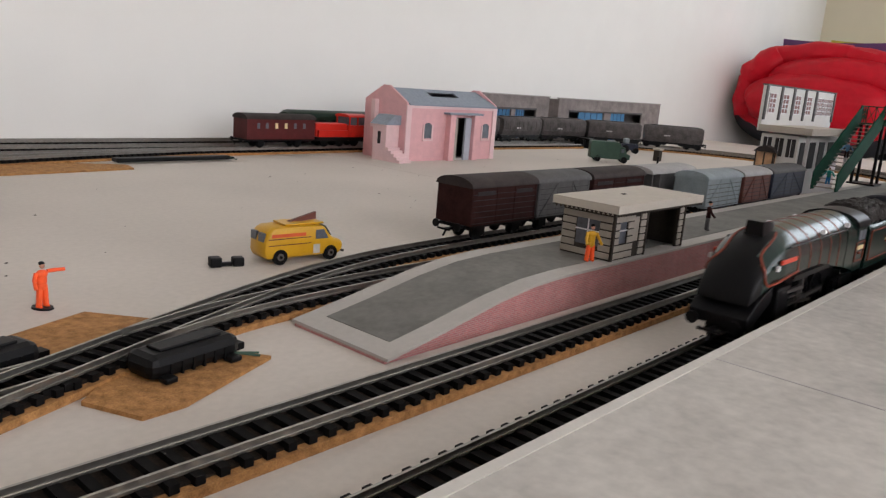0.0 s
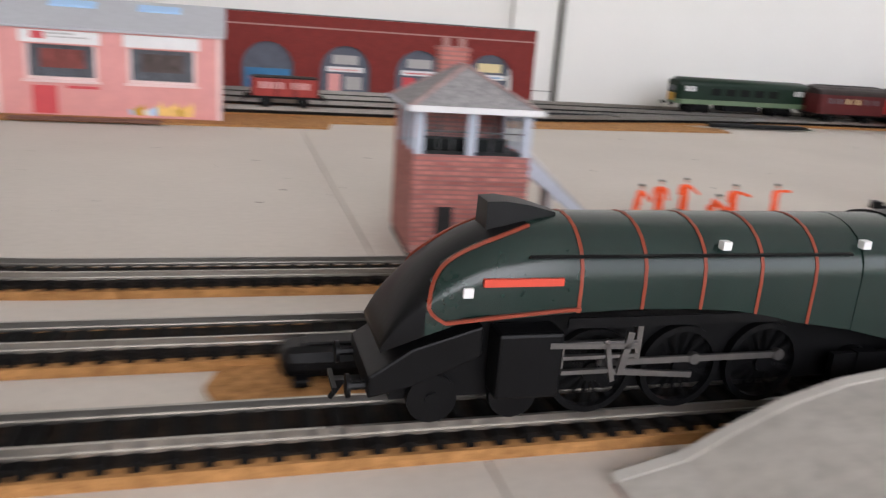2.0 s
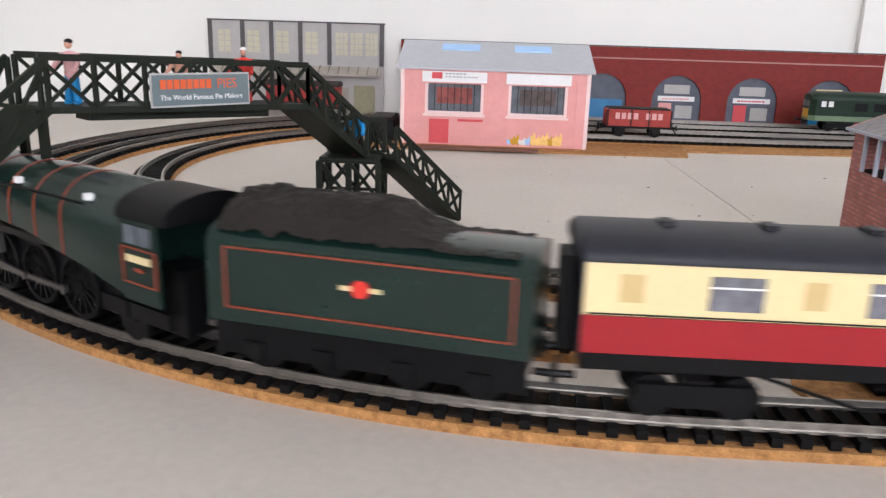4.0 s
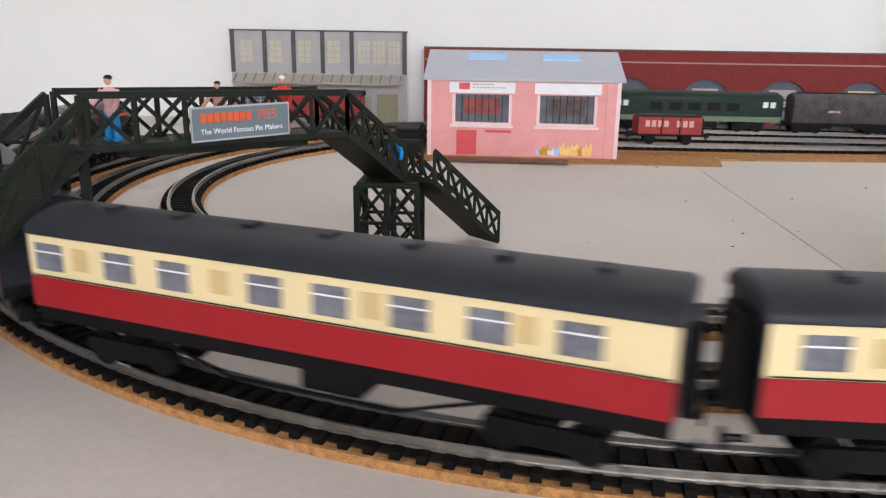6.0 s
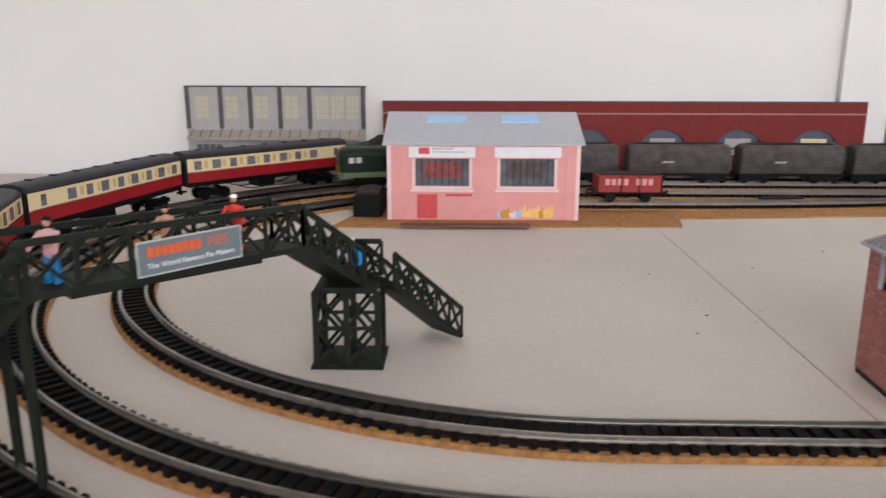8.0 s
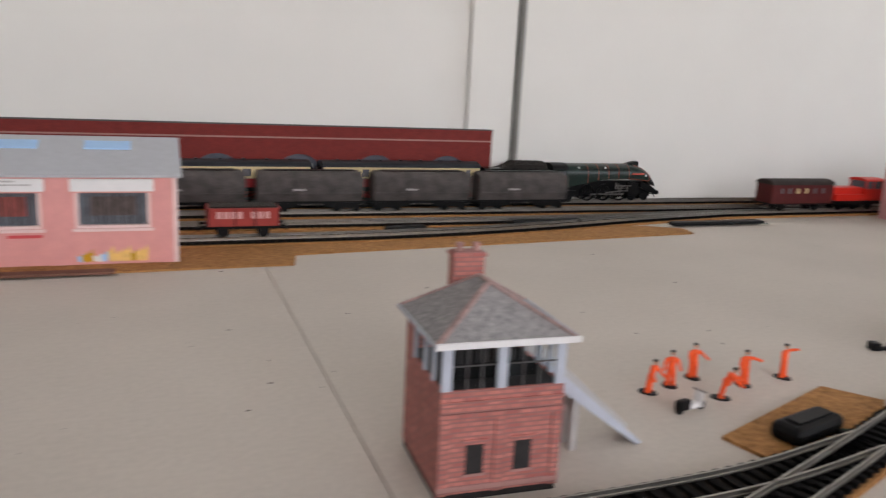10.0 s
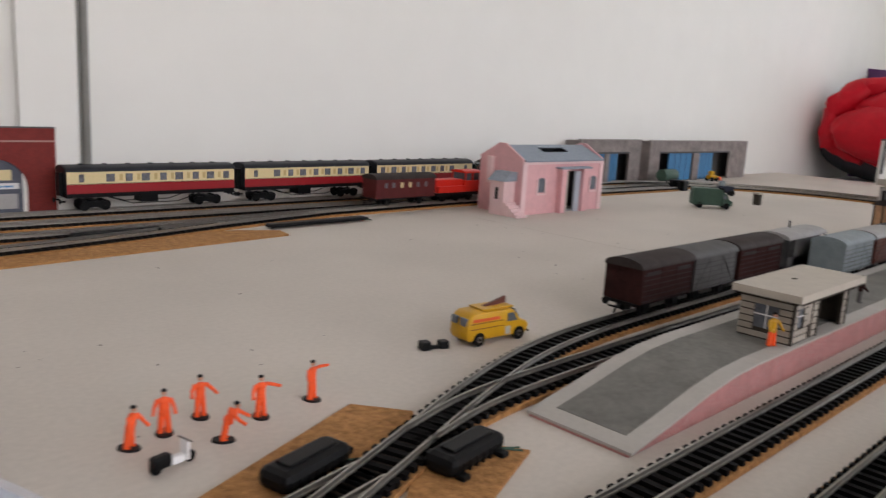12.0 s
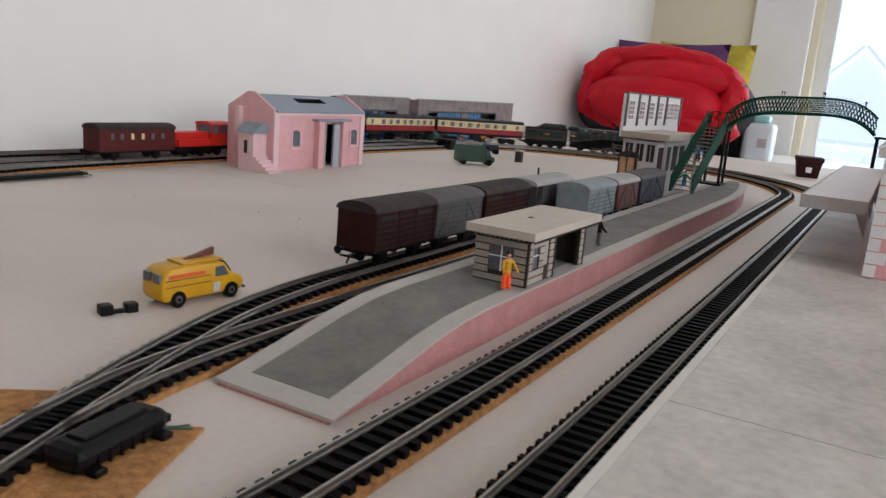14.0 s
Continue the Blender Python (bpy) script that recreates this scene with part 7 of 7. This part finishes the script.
# ---- road vehicles ----
def build_yellow_van():
    ob = thing("delivery_van", pose(0.547, 0.213, 0.0, 0, 0, -6), "yellow model delivery van with brown roof board", "van")
    W = 0.0105
    prof = [(-0.0280, 0.0035), (0.0270, 0.0035), (0.0298, 0.0058), (0.0302, 0.0100), (0.0285, 0.0130), (0.0215, 0.0148), (0.0160, 0.0218), (0.0125, 0.0236), (-0.0040, 0.0244), (-0.0225, 0.0240), (-0.0270, 0.0218), (-0.0292, 0.0150), (-0.0296, 0.0080)]
    bm = bmesh.new()
    prism(bm, prof, -W, W)
    body = part("body", bm, M_YELLOW, ob, "yellow enamelled body", smooth=True, bevel=0.0026)
    for s in (-1, 1):
        bm = bmesh.new()
        prism(bm, [(0.0075, 0.0150), (0.0175, 0.0150), (0.0135, 0.0212), (0.0075, 0.0212)], s * W - 0.0003, s * W + 0.0004)
        part("side_window", bm, M_GLASSY, body)
        boxes("rear_window", M_GLASSY, body, (-0.0296, -0.0276, s * 0.0048 - 0.0032, s * 0.0048 + 0.0032, 0.0150, 0.0205))
        boxes("stripe", M_VAN_RED, body, (-0.0270, 0.0040, s * W - 0.0003, s * W + 0.0003, 0.0165, 0.0170), (-0.0270, 0.0040, s * W - 0.0003, s * W + 0.0003, 0.0125, 0.0130))
        boxes("lettering", M_ORANGEP, body, (-0.0250, 0.0000, s * W - 0.0003, s * W + 0.00035, 0.0178, 0.0200))
        boxes("poster", M_GREY_CARD, body, (0.0060, 0.0110, s * W - 0.0003, s * W + 0.0004, 0.0055, 0.0115))
        boxes("headlight", M_WHITE, body, (0.0296, 0.0306, s * 0.0068 - 0.0015, s * 0.0068 + 0.0015, 0.0085, 0.0112), bevel=0.0004)
        for x in (-0.0185, 0.0195):
            bm = bmesh.new()
            wheel(bm, x, s * (W - 0.0008), 0.0050, 0.0030)
            w = part("wheel", bm, M_BLACK, ob, smooth=True)
            bm = bmesh.new()
            rod(bm, (x, s * (W + 0.0004), 0.005), (x, s * (W + 0.0009), 0.005), 0.0024, 12)
            part("hub", bm, M_METAL, w)
    bm = bmesh.new()
    prism(bm, [(0.0158, 0.0227), (0.0205, 0.0162), (0.0210, 0.0166), (0.0163, 0.0231)], -W + 0.002, W - 0.002)
    part("windscreen", bm, M_GLASSY, body)
    boxes("bumper", M_METAL, ob, (0.0300, 0.0312, -W + 0.001, W - 0.001, 0.0042, 0.0058))
    bm = bmesh.new()
    prism(bm, [(-0.0130, 0.0245), (0.0130, 0.0265), (0.0130, 0.0312), (-0.0130, 0.0242)], -0.0012, 0.0012)
    part("roof_board", bm, M_VAN_RED, ob, "brown advertising roof board")
    boxes("roof_tray", M_YELLOW, ob, (-0.014, 0.015, -0.008, 0.008, 0.0244, 0.0256), bevel=0.0004)


build_yellow_van()


def build_green_van():
    ob = thing("lorry", pose(1.488, 0.528, 0.0, 0, 0, -48), "grey-green model box lorry standing in the yard", "lorry")
    W = 0.0125
    bm = bmesh.new()
    prism(bm, [(-0.036, 0.006), (0.018, 0.006), (0.018, 0.034), (0.012, 0.0365), (-0.034, 0.0365), (-0.036, 0.034)], -W, W)
    part("box_body", bm, M_VANGREEN, ob, bevel=0.0012)
    bm = bmesh.new()
    prism(bm, [(0.0182, 0.006), (0.036, 0.006), (0.037, 0.015), (0.030, 0.0175), (0.026, 0.028), (0.0182, 0.030)], -W + 0.001, W - 0.001)
    cab = part("cab", bm, M_VANGREEN, ob, bevel=0.0012)
    for s in (-1, 1):
        boxes("window", M_GLASSY, cab, (0.0195, 0.0255, s * (W - 0.001) - 0.0003, s * (W - 0.001) + 0.0004, 0.0185, 0.0255))
        for x in (-0.022, 0.026):
            bm = bmesh.new()
            wheel(bm, x, s * (W - 0.002), 0.0058, 0.004)
            part("wheel", bm, M_BLACK, ob, smooth=True)
    ob = thing("tractor", pose(1.735, 0.622, 0.0, 0, 0, -50), "blue-grey model tractor with pale canopy", "tractor")
    boxes("body", M_VAN_NAVY, ob, (-0.018, 0.018, -0.007, 0.007, 0.006, 0.020), bevel=0.003)
    boxes("seat_back", M_VAN_PALE, ob, (-0.014, -0.002, -0.007, 0.007, 0.0201, 0.031), bevel=0.003)
    for x, r in ((-0.011, 0.0085), (0.012, 0.006)):
        for s in (-1, 1):
            bm = bmesh.new()
            wheel(bm, x, s * 0.009, r, 0.004)
            part("wheel", bm, M_BLACK, ob, smooth=True)
    ob = thing("bollard", pose(1.640, 0.508, 0.0), "small brown wooden stop post with pale cap", "post")
    boxes("post", M_TIMBER_GAP, ob, (-0.006, 0.006, -0.006, 0.006, 0, 0.021))
    boxes("cap", M_HUT_ROOF, ob, (-0.009, 0.009, -0.007, 0.007, 0.0211, 0.0245))


build_green_van()


def build_small_clutter():
    # scooter beside the figures
    ob = thing("motor_scooter", pose(0.282, 0.162, 0.0, 0, 0, 12), "tiny black and white motor scooter lying by figures", "scooter")
    boxes("body", M_BLACK, ob, (-0.0105, -0.001, -0.0024, 0.0024, 0.0022, 0.0085), bevel=0.0012)
    boxes("fairing", M_WHITE, ob, (-0.001, 0.0065, -0.0022, 0.0022, 0.0018, 0.0055), bevel=0.001)
    boxes("front_shield", M_WHITE, ob, (0.0066, 0.0082, -0.003, 0.003, 0.0022, 0.0115), bevel=0.0006)
    for x in (-0.008, 0.0098):
        bm = bmesh.new()
        wheel(bm, x, 0, 0.0028, 0.0018)
        part("wheel", bm, M_BLACK, ob, smooth=True)
    bm = bmesh.new()
    rod(bm, (0.0074, -0.0045, 0.0118), (0.0074, 0.0045, 0.0118), 0.0005, 6)
    part("handlebar", bm, M_METAL, ob)
    # broken black fitting on the board
    ob = thing("track_fitting", pose(0.497, 0.219, 0.0, 0, 0, -18), "small broken black plastic fitting lying on board", "fitting")
    boxes("block", M_BLACK, ob, (-0.010, -0.003, -0.004, 0.004, 0, 0.006), bevel=0.0008)
    boxes("arm", M_BLACK, ob, (-0.0029, 0.004, -0.0015, 0.0015, 0, 0.0025), bevel=0.0004)
    boxes("clip", M_BLACK, ob, (0.0041, 0.011, -0.0035, 0.0035, 0, 0.0055), bevel=0.0008)
    # crumbs on the board
    rng = random.Random(7)
    verts, faces = [], []
    for _ in range(90):
        x, y = rng.uniform(-0.15, 1.5), rng.uniform(0.20, 0.58)
        r = rng.uniform(0.0003, 0.0011)
        i0 = len(verts)
        verts += [(x - r * 1.6, y, 0), (x, y - r, 0), (x + r * 1.3, y + r * 0.2, 0), (x, y + r, 0), (x, y, r * 0.7)]
        faces += [(i0, i0 + 1, i0 + 4), (i0 + 1, i0 + 2, i0 + 4), (i0 + 2, i0 + 3, i0 + 4), (i0 + 3, i0, i0 + 4)]
    me = bpy.data.meshes.new("crumbs")
    me.from_pydata(verts, [], faces)
    me.materials.append(M_TIMBER_GAP)
    tagged(new("crumbs", me), "dark crumbs scattered over the beige board", "crumbs", kind="stuff")
    ob = thing("storage_box", pose(2.20, 0.035, 0.0, 0, 0, 10), "small dark brown box with tapered sides and label", "box")
    bm = bmesh.new()
    loft(bm, [[(-s, -s * 0.8, z), (s, -s * 0.8, z), (s, s * 0.8, z), (-s, s * 0.8, z)] for s, z in ((0.027, 0), (0.033, 0.036), (0.036, 0.037), (0.036, 0.046))])
    b = part("body", bm, M_VAN_BROWN, ob)
    boxes("label", M_WHITE, b, (-0.0345, -0.0318, -0.006, 0.006, 0.012, 0.024))


build_small_clutter()


# ---- beyond the board ----
def cushion(bm, c, rx, ry, rz, seed, rough=0.08, u=36, v=20):
    n0 = len(bm.verts)
    ball(bm, (0, 0, 0), 1, 1, 1, u, v)
    bm.verts.ensure_lookup_table()
    for w in bm.verts[n0:]:
        d = w.co.normalized()
        e = 1 + rough * noise.noise(d * 2.1 + Vector((seed, 0, 0))) + rough * 0.55 * noise.noise(d * 5.0 + Vector((0, seed, 0)))
        w.co = Vector(c) + Vector((d.x * rx, d.y * ry, d.z * rz)) * e


def build_corner():
    top = -0.03
    ob = thing("low_cabinet", Matrix(), "low white cabinet beneath the beanbag chair", "cabinet")
    boxes("body", M_WHITE_GLOSS, ob, (BX1 + 0.03, RIGHT_X - 0.07, -0.05, WALL_Y - 0.01, FLOOR_Z, top - 0.02))
    boxes("top", M_WHITE_GLOSS, ob, (BX1 + 0.02, RIGHT_X - 0.06, -0.06, WALL_Y - 0.005, top - 0.0199, top), bevel=0.003)
    ob = thing("beanbag_chair", pose(2.975, 0.598, top), "puffy red nylon beanbag chair with dark grey base", "beanbag")
    bm = bmesh.new()
    cushion(bm, (0.03, 0.008, 0.160), 0.190, 0.318, 0.165, 2, 0.05)
    part("base_cushion", bm, M_GREYCLOTH, ob, "dark grey cloth base", smooth=True)
    # padded rim of stitched tubes round the seat
    corners = [(0.115, 0.085), (0.215, 0.120), (0.222, 0.235), (0.135, 0.308), (-0.060, 0.318), (-0.175, 0.295), (-0.262, 0.235), (-0.240, 0.115), (-0.275, 0.075)]
    fats = (0.022, 0.040, 0.048, 0.040, 0.036, 0.038, 0.044, 0.030)
    for i, ((y0, z0), (y1, z1)) in enumerate(zip(corners, corners[1:])):
        l = math.hypot(y1 - y0, z1 - z0)
        n = Vector((0, -(z1 - z0) / l, (y1 - y0) / l))
        rings = []
        for j in range(17):
            u = -0.06 + 1.12 * j / 16
            fat = fats[i] * (0.72 + 0.28 * max(0.0, math.sin(math.pi * (j + 0.5) / 17)) ** 0.6)
            zz = z0 + (z1 - z0) * u
            c = Vector((-0.150 + 0.16 * max(0.0, zz - 0.08), y0 + (y1 - y0) * u, zz))
            pts = []
            for q in range(20):
                b = 2 * math.pi * q / 20
                r = fat * (1 + 0.20 * noise.noise(Vector((i * 3.1 + u * 3.0, 1.6 * math.cos(b), 1.6 * math.sin(b)))) + 0.07 * noise.noise(Vector((i * 5.3 + u * 9.0, 3 * math.cos(b), 3 * math.sin(b)))))
                pts.append(c + n * (r * math.cos(b)) + Vector((-1.2 * r * math.sin(b), 0, 0)))
            rings.append(pts)
        bm = bmesh.new()
        loft(bm, rings)
        part("rim_segment", bm, M_REDCLOTH, ob, "puffy stitched red rim", smooth=True)
    # the seat bulges out in two large creased folds
    for c, r, sd, rg in (((-0.06, -0.02, 0.190), (0.10, 0.215, 0.130), 30, 0.06), ((-0.125, -0.050, 0.243), (0.090, 0.205, 0.072), 31, 0.07), ((-0.170, -0.010, 0.168), (0.098, 0.222, 0.095), 36, 0.06), ((-0.165, -0.06, 0.110), (0.080, 0.170, 0.060), 33, 0.10)):
        bm = bmesh.new()
        cushion(bm, c, *r, sd, rg, 64, 36)
        for w in bm.verts:
            w.co.x += 0.006 * abs(noise.noise(Vector((w.co.y * 16, w.co.z * 34 + w.co.y * 12, sd)))) - 0.003
        part("seat_fold", bm, M_REDCLOTH, ob, "creased red seat fold", smooth=True)
    def pillow(name, m, w, h, d, material, label, cat, seed):
        """A flat stuffed rectangle with pinched edges, standing on its long side."""
        ob = thing(name, m, label, cat)
        bm = bmesh.new()
        grid = {}
        for side in (-1, 1):
            for i in range(15):
                for j in range(13):
                    y, z = -1 + i / 7, -1 + j / 6
                    puff = (max(0, 1 - y**4) * max(0, 1 - z**4)) ** 0.5
                    puff *= 1 + 0.3 * noise.noise(Vector((y * 2, z * 2, seed + side)))
                    grid[side, i, j] = bm.verts.new((side * d * puff, w * y * (1 - 0.05 * (1 - z * z)), h * (1 + z * (1 - 0.05 * (1 - y * y)))))
            for i in range(14):
                for j in range(12):
                    bm.faces.new([grid[side, i + e, j + f] for e, f in ((0, 0), (1, 0), (1, 1), (0, 1))])
        bmesh.ops.remove_doubles(bm, verts=bm.verts, dist=0.0005)
        bmesh.ops.recalc_face_normals(bm, faces=bm.faces)
        part("body", bm, material, ob, smooth=True)
        return ob
    pillow("bag", pose(3.52, 0.600, top, 0, 0, -3), 0.192, 0.208, 0.04, M_YELCLOTH, "yellow and green patterned bag behind the beanbag", "bag", 5)
    pillow("cushion", pose(3.24, 0.672, top, 0, 5, -2), 0.214, 0.199, 0.06, M_PURPLE, "dark purple cloth cushion behind the beanbag", "cushion", 8)
    ob = thing("water_container", pose(3.02, 0.270, top), "pale translucent plastic container with aqua cap", "container")
    boxes("body", M_TRANSLUCENT, ob, (-0.05, 0.05, -0.045, 0.045, 0, 0.13), bevel=0.014)
    boxes("cap", mat("aqua_plastic", (0.30, 0.62, 0.58), 0.35), ob, (-0.03, 0.03, -0.025, 0.025, 0.131, 0.155), bevel=0.006)
    boxes("label", M_GREY_CARD, ob, (-0.0512, -0.0505, -0.03, 0.0, 0.05, 0.08))
    ob = thing("black_bin", pose(3.06, 0.385, top), "black plastic bin beside the container", "bin")
    boxes("body", M_BLACK, ob, (-0.06, 0.06, -0.06, 0.06, 0, 0.135), bevel=0.012)
    # outside the window: pale church gable and street, hazy daylight put in as glow
    bm = bmesh.new()
    box(bm, 40, 40.5, -40, 40, -3.4, 30)
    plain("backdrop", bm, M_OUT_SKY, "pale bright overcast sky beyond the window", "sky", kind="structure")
    ob = thing("church", pose(16.0, 0.1, -3.5), "pale stone church with gable and arched windows, self-glowing as if daylit", "church")
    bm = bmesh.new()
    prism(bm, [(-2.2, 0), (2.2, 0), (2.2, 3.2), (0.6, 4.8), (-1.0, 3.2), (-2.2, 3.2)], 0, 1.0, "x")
    part("gable_wall", bm, M_OUT_STONE_GLOW, ob)
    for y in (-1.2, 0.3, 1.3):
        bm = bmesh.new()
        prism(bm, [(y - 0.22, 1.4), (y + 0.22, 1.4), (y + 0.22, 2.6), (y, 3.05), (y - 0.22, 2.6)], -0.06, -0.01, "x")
        part("window", bm, M_OUT_DETAIL_GLOW, ob)
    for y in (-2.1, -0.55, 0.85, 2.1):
        boxes("buttress", M_OUT_DETAIL_GLOW, ob, (-0.35, -0.07, y - 0.09, y + 0.09, 0, 2.9))
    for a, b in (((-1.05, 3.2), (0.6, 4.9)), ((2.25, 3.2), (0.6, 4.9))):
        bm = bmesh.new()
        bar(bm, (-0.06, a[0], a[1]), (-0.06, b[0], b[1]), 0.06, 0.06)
        part("coping", bm, M_OUT_DETAIL_GLOW, ob)
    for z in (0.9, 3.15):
        boxes("string_course", M_OUT_DETAIL_GLOW, ob, (-0.04, -0.01, -2.15, 2.15, z, z + 0.09))
    boxes("tower", M_OUT_STONE_GLOW, ob, (0.2, 1.6, -3.9, -2.3, 0, 8.0))
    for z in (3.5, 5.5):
        boxes("tower_window", M_OUT_DETAIL_GLOW, ob, (0.12, 0.19, -3.4, -2.8, z, z + 1.1))
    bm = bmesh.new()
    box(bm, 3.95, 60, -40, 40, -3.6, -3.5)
    plain("ground", bm, M_OUT_STREET_GLOW, "pale street below the window, self-glowing as if daylit", "ground", kind="structure")


build_corner()

motions()
